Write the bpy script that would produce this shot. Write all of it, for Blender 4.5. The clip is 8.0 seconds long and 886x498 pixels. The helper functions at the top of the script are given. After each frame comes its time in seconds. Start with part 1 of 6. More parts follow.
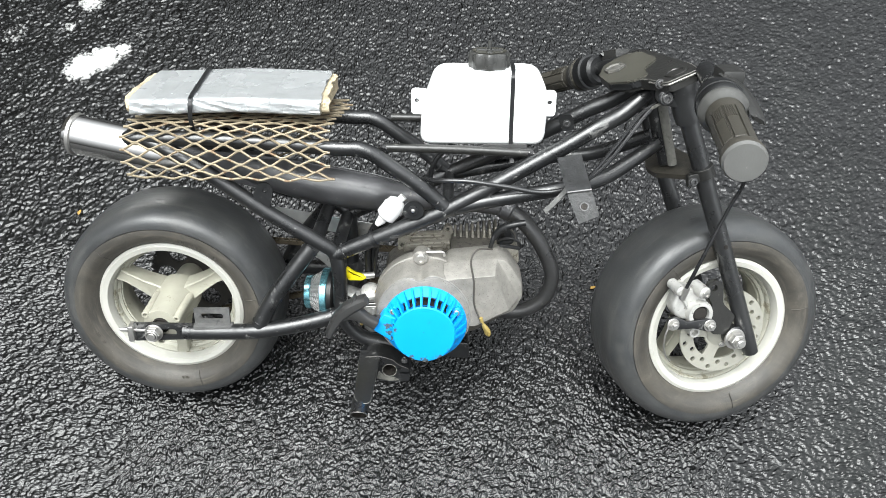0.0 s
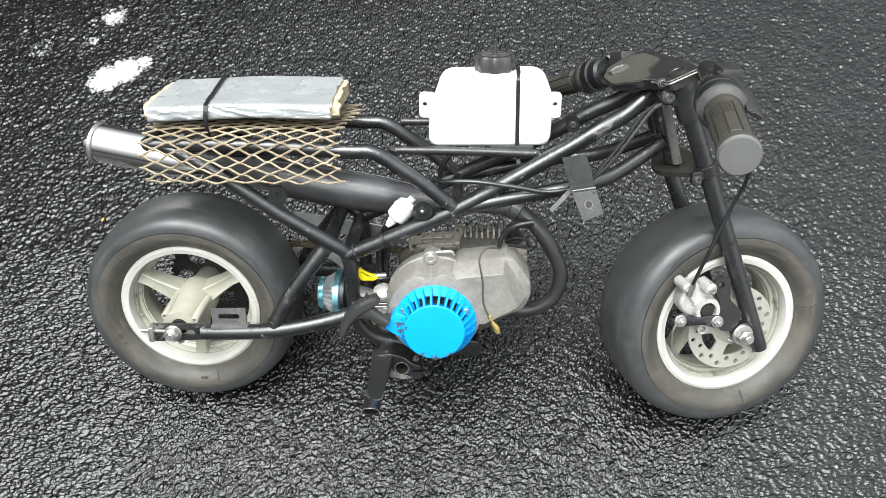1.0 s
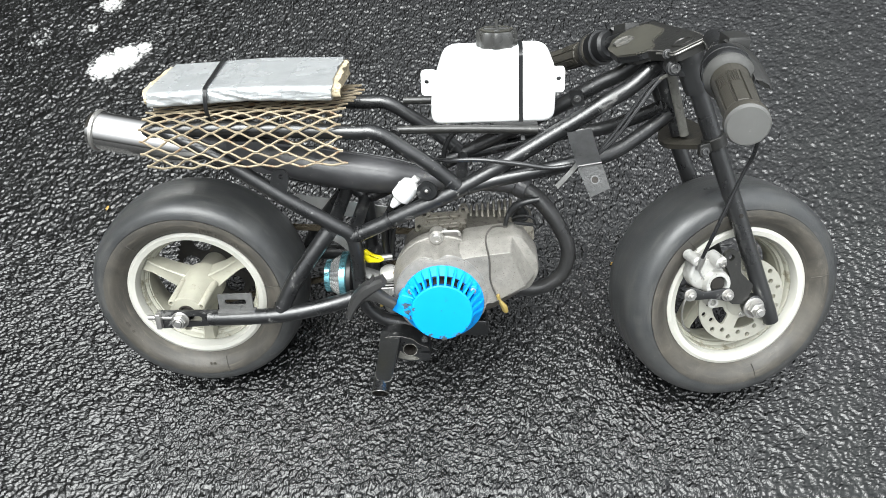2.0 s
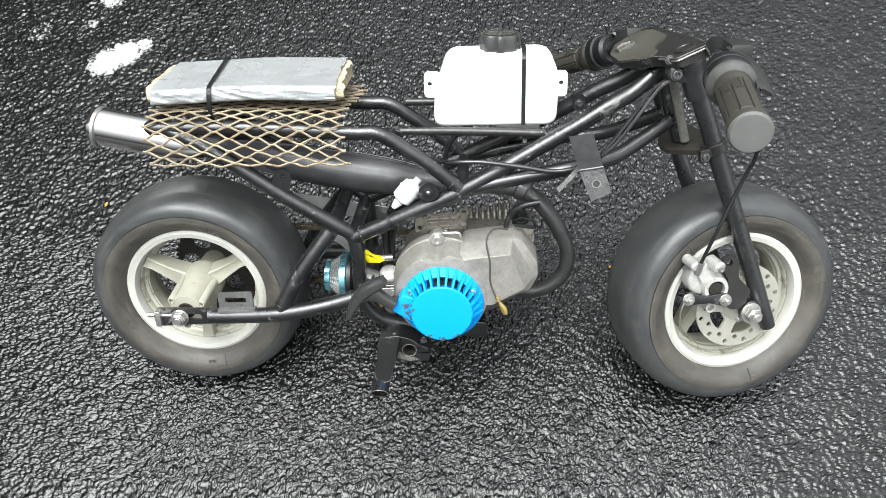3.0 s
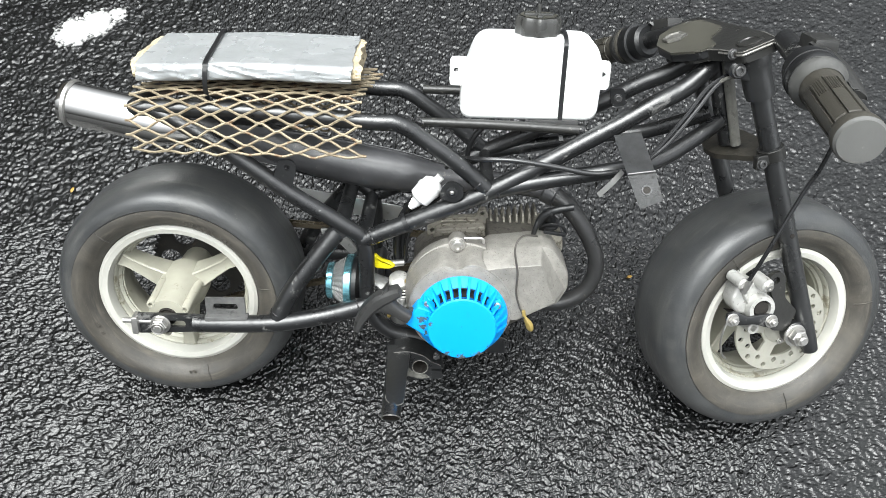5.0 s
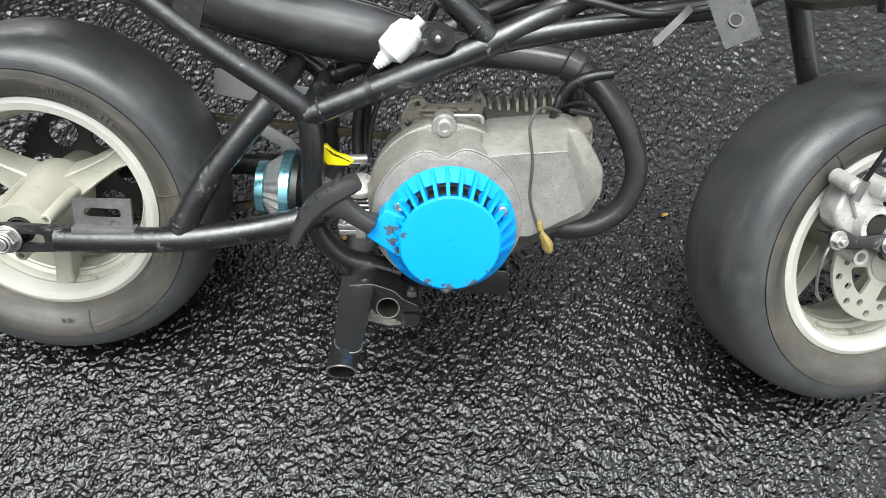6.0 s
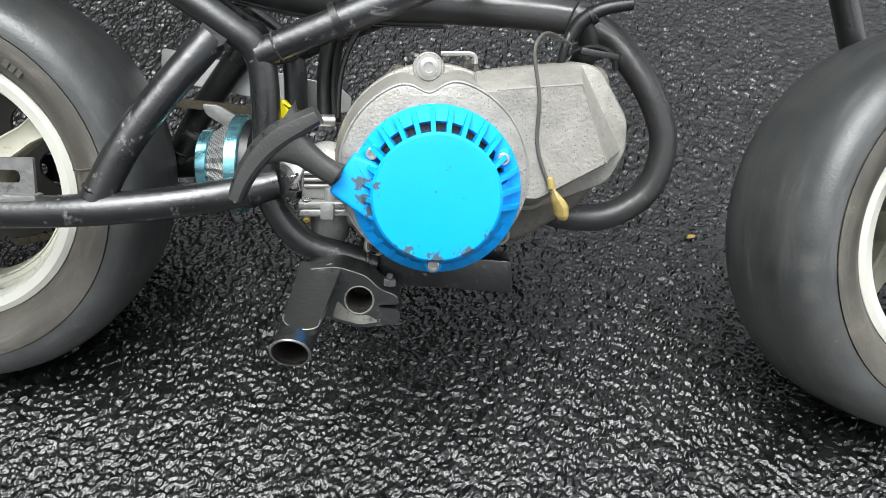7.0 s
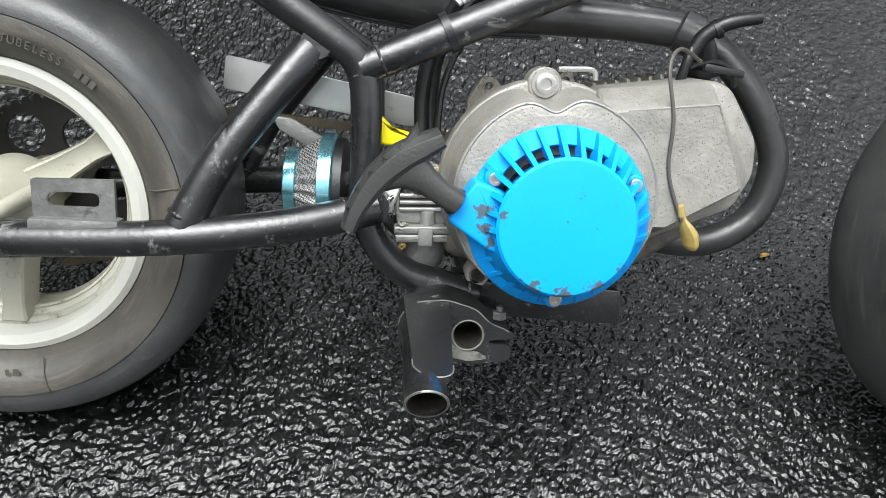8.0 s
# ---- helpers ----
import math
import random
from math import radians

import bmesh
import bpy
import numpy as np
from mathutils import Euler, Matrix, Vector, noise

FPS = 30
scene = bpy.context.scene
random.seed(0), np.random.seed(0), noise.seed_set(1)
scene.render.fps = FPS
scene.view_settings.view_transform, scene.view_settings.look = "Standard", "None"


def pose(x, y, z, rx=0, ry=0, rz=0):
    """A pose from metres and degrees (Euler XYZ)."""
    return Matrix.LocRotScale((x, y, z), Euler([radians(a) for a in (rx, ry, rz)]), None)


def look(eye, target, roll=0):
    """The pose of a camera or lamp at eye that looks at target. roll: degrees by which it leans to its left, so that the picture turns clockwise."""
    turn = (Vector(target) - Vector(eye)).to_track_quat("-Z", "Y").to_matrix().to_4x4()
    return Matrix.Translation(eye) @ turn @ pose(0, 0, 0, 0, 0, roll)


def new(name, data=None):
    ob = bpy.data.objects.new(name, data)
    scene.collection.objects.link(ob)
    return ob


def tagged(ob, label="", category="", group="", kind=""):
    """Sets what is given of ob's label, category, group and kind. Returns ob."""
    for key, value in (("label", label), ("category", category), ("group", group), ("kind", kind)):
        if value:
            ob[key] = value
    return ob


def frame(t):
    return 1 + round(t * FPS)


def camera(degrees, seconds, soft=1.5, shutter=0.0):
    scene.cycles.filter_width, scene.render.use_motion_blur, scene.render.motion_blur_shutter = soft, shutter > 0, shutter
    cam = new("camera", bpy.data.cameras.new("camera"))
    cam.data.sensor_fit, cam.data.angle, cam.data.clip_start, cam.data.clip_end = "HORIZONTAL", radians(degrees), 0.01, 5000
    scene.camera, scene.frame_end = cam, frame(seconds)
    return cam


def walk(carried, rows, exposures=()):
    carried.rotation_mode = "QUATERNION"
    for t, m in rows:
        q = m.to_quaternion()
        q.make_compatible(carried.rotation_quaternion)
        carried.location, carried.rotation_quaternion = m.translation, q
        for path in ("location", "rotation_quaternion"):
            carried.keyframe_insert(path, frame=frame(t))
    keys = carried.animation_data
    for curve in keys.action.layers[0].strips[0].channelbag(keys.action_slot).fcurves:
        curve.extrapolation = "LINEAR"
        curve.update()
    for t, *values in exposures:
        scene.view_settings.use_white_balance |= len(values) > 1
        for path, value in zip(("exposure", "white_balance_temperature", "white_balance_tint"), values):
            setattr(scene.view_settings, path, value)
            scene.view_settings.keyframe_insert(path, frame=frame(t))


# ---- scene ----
cam = camera(58.0, 8.0, soft=0.9)
PATH = [
    (0, (0.007, 0.471, 1.068), (-0.018, 1.489, -0.653), -0.1),
    (0.5, (0.015, 0.457, 1.074), (-0.048, 1.481, -0.642), -2.3),
    (1, (0.025, 0.45, 1.079), (-0.06, 1.489, -0.628), -3.5),
    (1.5, (0.038, 0.454, 1.074), (-0.065, 1.473, -0.643), -5.3),
    (2, (0.028, 0.454, 1.071), (-0.079, 1.45, -0.66), -6.2),
    (3.5, (0.018, 0.452, 1.085), (-0.067, 1.448, -0.648), -3.8),
    (4, (0.017, 0.449, 1.094), (-0.082, 1.449, -0.636), -4.0),
    (4.2, (0.016, 0.453, 1.091), (-0.084, 1.449, -0.641), -3.8),
    (5.3, (-0.07, 0.544, 0.925), (-0.012, 1.498, -0.831), 4.9),
    (5.4, (-0.068, 0.55, 0.896), (-0.005, 1.495, -0.865), 5.3),
    (5.5, (-0.066, 0.553, 0.858), (0.005, 1.497, -0.904), 5.7),
    (6, (-0.052, 0.56, 0.706), (0.028, 1.592, -1.005), 6.2),
    (6.5, (-0.036, 0.56, 0.579), (0.046, 1.774, -1.008), 5.5),
    (7, (-0.037, 0.544, 0.535), (0.04, 1.864, -0.965), 4.6),
    (7.5, (-0.055, 0.552, 0.52), (0.025, 1.897, -0.958), 4.4),
    (8, (-0.116, 0.584, 0.515), (0.028, 1.895, -0.988), 7.0),
]
# the clip's camera darkens a little as it closes in on the engine
EXPOSURE = [(0, 0.83), (4.2, 0.83), (5.5, 0.78), (6, 0.69), (6.5, 0.81), (7, 0.89), (7.5, 0.87), (8, 0.82)]
walk(cam, [(t, look(eye, target, roll)) for t, eye, target, roll in PATH], EXPOSURE)

# ---- world and light: an overcast day ----
world = bpy.data.worlds.new("overcast_sky")
scene.world = world
world.use_nodes = True
wn = world.node_tree.nodes
wl = world.node_tree.links
sky = wn.new("ShaderNodeTexSky")
sky.sky_type = "NISHITA"
sky.sun_disc = False
sky.sun_elevation = radians(80.3)
sky.sun_rotation = radians(-119)
sky.dust_density = 3.0
sky.air_density = 1.0
grey = wn.new("ShaderNodeHueSaturation")
grey.inputs["Saturation"].default_value = 0.12
wl.new(sky.outputs[0], grey.inputs["Color"])
# cloud cover: much brighter overhead than low down, where trees and houses shade it
where = wn.new("ShaderNodeTexCoord")
split = wn.new("ShaderNodeSeparateXYZ")
wl.new(where.outputs["Generated"], split.inputs[0])
up = wn.new("ShaderNodeMath")
up.operation = "MAXIMUM"
up.inputs[1].default_value = 0.0
wl.new(split.outputs["Z"], up.inputs[0])
curve = wn.new("ShaderNodeMath")
curve.operation = "POWER"
curve.inputs[1].default_value = 2.0
wl.new(up.outputs[0], curve.inputs[0])
rise = wn.new("ShaderNodeMapRange")
rise.inputs["From Min"].default_value = 0.0
rise.inputs["From Max"].default_value = 1.0
rise.inputs["To Min"].default_value = 0.07
rise.inputs["To Max"].default_value = 3.3
wl.new(curve.outputs[0], rise.inputs["Value"])
# the cloud is thinner towards +x
side = wn.new("ShaderNodeMapRange")
side.interpolation_type = "SMOOTHSTEP"
side.inputs["From Min"].default_value = 0.35
side.inputs["From Max"].default_value = 1.0
side.inputs["To Min"].default_value = 0.0
side.inputs["To Max"].default_value = 1.3
wl.new(split.outputs["X"], side.inputs["Value"])
thin = wn.new("ShaderNodeMath")
thin.operation = "ADD"
wl.new(rise.outputs[0], thin.inputs[0])
wl.new(side.outputs[0], thin.inputs[1])
cloud = wn.new("ShaderNodeVectorMath")
cloud.operation = "MULTIPLY"
wl.new(grey.outputs[0], cloud.inputs[0])
wl.new(thin.outputs[0], cloud.inputs[1])
tint = wn.new("ShaderNodeVectorMath")
tint.operation = "MULTIPLY"
tint.inputs[1].default_value = (0.975, 1.0, 1.0)
wl.new(cloud.outputs[0], tint.inputs[0])
wl.new(tint.outputs[0], wn["Background"].inputs["Color"])
wn["Background"].inputs["Strength"].default_value = 0.15
sun = new("sun", bpy.data.lights.new("sun", "SUN"))
sun.data.energy = 1.5
sun.data.angle = radians(45)
sun.data.color = (0.945, 1.0, 0.98)
sun.matrix_world = look((-0.45, -0.60, 3.0), (0, 0, 0))


# ---- materials ----
def material(name, color, rough=0.5, metal=0.0, var=0.25, scale=40.0, bump=0.0, bump_scale=200.0, second=None, second_at=0.6,
             rough_var=0.15, spec=0.5, coat=0.0, patch=12.0):
    """Principled surface with a fine grain, larger patches and an optional second colour where it is worn or dirty."""
    m = bpy.data.materials.new(name)
    m.use_nodes = True
    nt, ln = m.node_tree.nodes, m.node_tree.links
    b = nt["Principled BSDF"]
    co = nt.new("ShaderNodeTexCoord")
    n1 = nt.new("ShaderNodeTexNoise")
    n1.inputs["Scale"].default_value = scale
    n1.inputs["Detail"].default_value = 6
    n2 = nt.new("ShaderNodeTexNoise")
    n2.inputs["Scale"].default_value = patch
    n2.inputs["Detail"].default_value = 5
    ln.new(co.outputs["Object"], n1.inputs["Vector"])
    ln.new(co.outputs["Object"], n2.inputs["Vector"])
    mix = nt.new("ShaderNodeMix")
    mix.data_type = "RGBA"
    lo = [max(0.0, c * (1 - var)) for c in color]
    hi = [min(1.0, c * (1 + var)) for c in color]
    mix.inputs[6].default_value = (*lo, 1)
    mix.inputs[7].default_value = (*hi, 1)
    half = nt.new("ShaderNodeMath")
    half.operation = "ADD"
    ln.new(n1.outputs["Fac"], half.inputs[0])
    ln.new(n2.outputs["Fac"], half.inputs[1])
    sub = nt.new("ShaderNodeMath")
    sub.operation = "SUBTRACT"
    sub.use_clamp = True
    ln.new(half.outputs[0], sub.inputs[0])
    sub.inputs[1].default_value = 0.5
    ln.new(sub.outputs[0], mix.inputs[0])
    out = mix.outputs[2]
    if second:
        n3 = nt.new("ShaderNodeTexNoise")
        n3.inputs["Scale"].default_value = patch * 4
        n3.inputs["Detail"].default_value = 9
        n3.inputs["Roughness"].default_value = 0.7
        ln.new(co.outputs["Object"], n3.inputs["Vector"])
        ramp = nt.new("ShaderNodeValToRGB")
        ramp.color_ramp.elements[0].position = second_at
        ramp.color_ramp.elements[1].position = min(1.0, second_at + 0.08)
        ln.new(n3.outputs["Fac"], ramp.inputs[0])
        mix2 = nt.new("ShaderNodeMix")
        mix2.data_type = "RGBA"
        ln.new(ramp.outputs[0], mix2.inputs[0])
        ln.new(out, mix2.inputs[6])
        mix2.inputs[7].default_value = (*second, 1)
        out = mix2.outputs[2]
    ln.new(out, b.inputs["Base Color"])
    rr = nt.new("ShaderNodeMapRange")
    rr.inputs["To Min"].default_value = max(0.02, rough - rough_var)
    rr.inputs["To Max"].default_value = min(1.0, rough + rough_var)
    ln.new(n2.outputs["Fac"], rr.inputs["Value"])
    ln.new(rr.outputs[0], b.inputs["Roughness"])
    b.inputs["Metallic"].default_value = metal
    b.inputs["Specular IOR Level"].default_value = spec
    b.inputs["Coat Weight"].default_value = coat
    if bump:
        n4 = nt.new("ShaderNodeTexNoise")
        n4.inputs["Scale"].default_value = bump_scale
        n4.inputs["Detail"].default_value = 5
        ln.new(co.outputs["Object"], n4.inputs["Vector"])
        bp = nt.new("ShaderNodeBump")
        bp.inputs["Strength"].default_value = bump
        bp.inputs["Distance"].default_value = 0.002
        ln.new(n4.outputs["Fac"], bp.inputs["Height"])
        ln.new(bp.outputs[0], b.inputs["Normal"])
    return m


BLACK = material("black_frame_paint", (0.0095, 0.0099, 0.0104), 0.31, var=0.5, bump=0.17, bump_scale=190, second=(0.17, 0.17, 0.163), second_at=0.622, patch=28, spec=0.75, rough_var=0.17)


def scraped(m, tone, at):
    """Broad ragged scrapes through the paint, duller than it."""
    nt, ln = m.node_tree.nodes, m.node_tree.links
    b = nt["Principled BSDF"]
    was, gloss = b.inputs["Base Color"].links[0].from_socket, b.inputs["Roughness"].links[0].from_socket
    co = nt.new("ShaderNodeTexCoord")
    n = nt.new("ShaderNodeTexNoise")
    n.inputs["Scale"].default_value = 30
    n.inputs["Detail"].default_value = 12
    n.inputs["Roughness"].default_value = 0.72
    n.inputs["Distortion"].default_value = 0.6
    ln.new(co.outputs["Object"], n.inputs["Vector"])
    cut = nt.new("ShaderNodeMapRange")
    cut.inputs["From Min"].default_value = at
    cut.inputs["From Max"].default_value = at + 0.05
    ln.new(n.outputs["Fac"], cut.inputs["Value"])
    mix = nt.new("ShaderNodeMix")
    mix.data_type = "RGBA"
    ln.new(cut.outputs[0], mix.inputs[0])
    ln.new(was, mix.inputs[6])
    mix.inputs[7].default_value = (*tone, 1)
    ln.new(mix.outputs[2], b.inputs["Base Color"])
    dull = nt.new("ShaderNodeMath")
    dull.operation = "MULTIPLY_ADD"
    ln.new(cut.outputs[0], dull.inputs[0])
    dull.inputs[1].default_value = 0.2
    ln.new(gloss, dull.inputs[2])
    ln.new(dull.outputs[0], b.inputs["Roughness"])


scraped(BLACK, (0.115, 0.114, 0.110), 0.603)
WELD = material("painted_weld", (0.012, 0.012, 0.013), 0.4, var=0.6, bump=0.9, bump_scale=350, second=(0.26, 0.25, 0.24), second_at=0.56, patch=60)
PLASTIC = material("black_plastic", (0.008, 0.0084, 0.009), 0.42, var=0.2, bump=0.1, bump_scale=700)
RUBBER = material("tyre_tread_rubber", (0.037, 0.0388, 0.040), 0.33, var=0.35, bump=0.12, bump_scale=500, second=(0.062, 0.061, 0.058), second_at=0.62, patch=9)


def weather(m, amount, tone, streak, dark):
    """Scuffs that run round the tyre, soft dusty smears and pale specks of grit on rubber."""
    nt, ln = m.node_tree.nodes, m.node_tree.links
    b = nt["Principled BSDF"]
    was = b.inputs["Base Color"].links[0].from_socket
    co = nt.new("ShaderNodeTexCoord")

    def level(source, lo, hi, to):
        n = nt.new("ShaderNodeMapRange")
        n.inputs["From Min"].default_value = lo
        n.inputs["From Max"].default_value = hi
        n.inputs["To Max"].default_value = to
        ln.new(source, n.inputs["Value"])
        return n.outputs[0]

    def join(kind, p, q):
        n = nt.new("ShaderNodeMath")
        n.operation = kind
        ln.new(p, n.inputs[0])
        ln.new(q, n.inputs[1])
        return n.outputs[0]

    def grain(source, scale, detail, rough=0.6, twist=0.0):
        n = nt.new("ShaderNodeTexNoise")
        n.inputs["Scale"].default_value = scale
        n.inputs["Detail"].default_value = detail
        n.inputs["Roughness"].default_value = rough
        n.inputs["Distortion"].default_value = twist
        ln.new(source, n.inputs["Vector"])
        return n.outputs["Fac"]

    def blend(fac, base, tint):
        n = nt.new("ShaderNodeMix")
        n.data_type = "RGBA"
        ln.new(fac, n.inputs[0])
        ln.new(base, n.inputs[6])
        n.inputs[7].default_value = (*tint, 1)
        return n.outputs[2]

    ring = nt.new("ShaderNodeAttribute")
    ring.attribute_name = "ring"
    cloud = grain(co.outputs["Object"], 16, 7, 0.6, 1.5)
    lines = grain(ring.outputs["Vector"], 26, 8, 0.62, 0.4)
    broad = grain(ring.outputs["Vector"], 8, 5)
    v = nt.new("ShaderNodeTexVoronoi")
    v.inputs["Scale"].default_value = 120
    ln.new(co.outputs["Object"], v.inputs["Vector"])
    grit = join("MULTIPLY", level(v.outputs["Distance"], 0.12, 0.07, 0.8), level(cloud, 0.50, 0.60, 1.0))
    out = blend(level(broad, 0.46, 0.66, dark), was, tuple(c * 0.22 for c in tone))
    pale = join("MAXIMUM", level(cloud, 0.42, 0.75, amount), level(lines, 0.50, 0.74, streak))
    out = blend(join("MAXIMUM", pale, grit), out, tone)
    ln.new(out, b.inputs["Base Color"])
    old = b.inputs["Roughness"].links[0].from_socket
    ln.new(join("ADD", old, level(lines, 0.45, 0.75, 0.22)), b.inputs["Roughness"])
    fine = nt.new("ShaderNodeBump")
    fine.inputs["Strength"].default_value = 0.16
    fine.inputs["Distance"].default_value = 0.001
    ln.new(lines, fine.inputs["Height"])
    ln.new(b.inputs["Normal"].links[0].from_socket, fine.inputs["Normal"])
    ln.new(fine.outputs[0], b.inputs["Normal"])


weather(RUBBER, 0.42, (0.090, 0.089, 0.083), 0.7, 0.4)
SIDEWALL = material("tyre_sidewall_rubber", (0.046, 0.0428, 0.0375), 0.52, var=0.3, bump=0.12, bump_scale=400, second=(0.075, 0.07, 0.06), second_at=0.6, patch=14)
weather(SIDEWALL, 0.5, (0.125, 0.112, 0.089), 0.65, 0.5)
GRIP = material("grip_rubber", (0.037, 0.034, 0.027), 0.62, var=0.2, bump=0.15, bump_scale=600)
CREAM = material("cream_rim_paint", (0.30, 0.292, 0.238), 0.45, var=0.25, bump=0.12, second=(0.16, 0.15, 0.11), second_at=0.60, patch=14)
FORKM = material("satin_fork_paint", (0.020, 0.0205, 0.021), 0.30, var=0.35, bump=0.14, bump_scale=220, second=(0.10, 0.10, 0.095), second_at=0.64, patch=25, spec=0.85)
PLATE = material("dull_black_plate", (0.060, 0.061, 0.062), 0.42, var=0.5, scale=90, bump=0.25, bump_scale=260, second=(0.025, 0.025, 0.024), second_at=0.60, patch=22, spec=0.45)
CABLE = material("glossy_cable_sheath", (0.014, 0.0143, 0.015), 0.27, var=0.2, spec=0.7)
LEVERM = material("dark_lever_plastic", (0.022, 0.022, 0.021), 0.42, var=0.3, bump=0.1, second=(0.07, 0.068, 0.06), second_at=0.66, patch=30)
YOKE = material("worn_yoke_paint", (0.018, 0.0178, 0.0165), 0.34, var=0.4, bump=0.2, second=(0.14, 0.135, 0.12), second_at=0.63, patch=22)
BARREL = material("dirty_rim_barrel_paint", (0.35, 0.345, 0.29), 0.4, var=0.22, bump=0.1, second=(0.17, 0.155, 0.11), second_at=0.54, patch=11)
CALIPER = material("bright_cast_caliper", (0.50, 0.495, 0.47), 0.38, metal=0.45, var=0.25, scale=120, bump=0.3, bump_scale=300, second=(0.16, 0.15, 0.13), second_at=0.58, patch=55)
HANDLEM = material("grey_black_handle_plastic", (0.026, 0.026, 0.0255), 0.40, var=0.25, bump=0.15, bump_scale=600, second=(0.07, 0.07, 0.068), second_at=0.66, patch=30)
# bare worn steel; also the pale colour of the yoke's lit side
WORN_LIT = material("worn_steel_and_lit_rim", (0.20, 0.195, 0.18), 0.4, metal=0.6, var=0.35, scale=200, second=(0.08, 0.075, 0.07), second_at=0.55, patch=60)
DUST = material("dusty_bare_steel", (0.12, 0.118, 0.104), 0.7, var=0.4, scale=180, bump=0.3, second=(0.06, 0.058, 0.05), second_at=0.55, patch=40)
GRIPEND = material("scuffed_grip_end", (0.098, 0.098, 0.094), 0.6, var=0.15, bump=0.1, bump_scale=500, second=(0.2, 0.195, 0.18), second_at=0.66, patch=20)
FLANGE = material("scuffed_grip_flange", (0.058, 0.058, 0.055), 0.5, var=0.35, scale=90, bump=0.1, second=(0.11, 0.108, 0.10), second_at=0.62, patch=30)
LIP = material("polished_rim_lip", (0.43, 0.425, 0.385), 0.38, var=0.1, patch=8, second=(0.33, 0.30, 0.23), second_at=0.66)
ALLOY = material("cast_alloy", (0.215, 0.206, 0.187), 0.50, metal=0.25, var=0.30, scale=140, bump=0.3, bump_scale=500, second=(0.11, 0.10, 0.085), second_at=0.62, patch=60)


def pitted(m, tone, scale, cover):
    """Small dark pits and grime freckles on a casting."""
    nt, ln = m.node_tree.nodes, m.node_tree.links
    b = nt["Principled BSDF"]
    was = b.inputs["Base Color"].links[0].from_socket
    co = nt.new("ShaderNodeTexCoord")
    v = nt.new("ShaderNodeTexVoronoi")
    v.inputs["Scale"].default_value = scale
    v.inputs["Randomness"].default_value = 1.0
    ln.new(co.outputs["Object"], v.inputs["Vector"])
    sep = nt.new("ShaderNodeSeparateColor")
    ln.new(v.outputs["Color"], sep.inputs[0])
    size = nt.new("ShaderNodeMapRange")
    size.inputs["From Min"].default_value = 1.0 - cover
    size.inputs["To Max"].default_value = 0.42
    ln.new(sep.outputs[0], size.inputs["Value"])
    less = nt.new("ShaderNodeMath")
    less.operation = "LESS_THAN"
    ln.new(v.outputs["Distance"], less.inputs[0])
    ln.new(size.outputs[0], less.inputs[1])
    mix = nt.new("ShaderNodeMix")
    mix.data_type = "RGBA"
    ln.new(less.outputs[0], mix.inputs[0])
    ln.new(was, mix.inputs[6])
    mix.inputs[7].default_value = (*tone, 1)
    ln.new(mix.outputs[2], b.inputs["Base Color"])


pitted(ALLOY, (0.10, 0.092, 0.075), 950, 0.30)
DARKSTEEL = material("dull_dark_bolt_steel", (0.10, 0.10, 0.10), 0.4, metal=0.6, var=0.3)
CARB = material("grey_carburettor_casting", (0.24, 0.24, 0.232), 0.38, metal=0.35, var=0.3, scale=120, bump=0.25, bump_scale=300, second=(0.08, 0.078, 0.07), second_at=0.60, patch=40)
DIRTY = material("oily_cast_alloy", (0.10, 0.093, 0.08), 0.55, metal=0.3, var=0.35, scale=90, bump=0.4, bump_scale=260, second=(0.06, 0.055, 0.05), second_at=0.52, patch=30)
BLUE = material("blue_plastic", (0.0, 0.285, 0.75), 0.5, var=0.05, bump=0.04, bump_scale=500, spec=0.3)


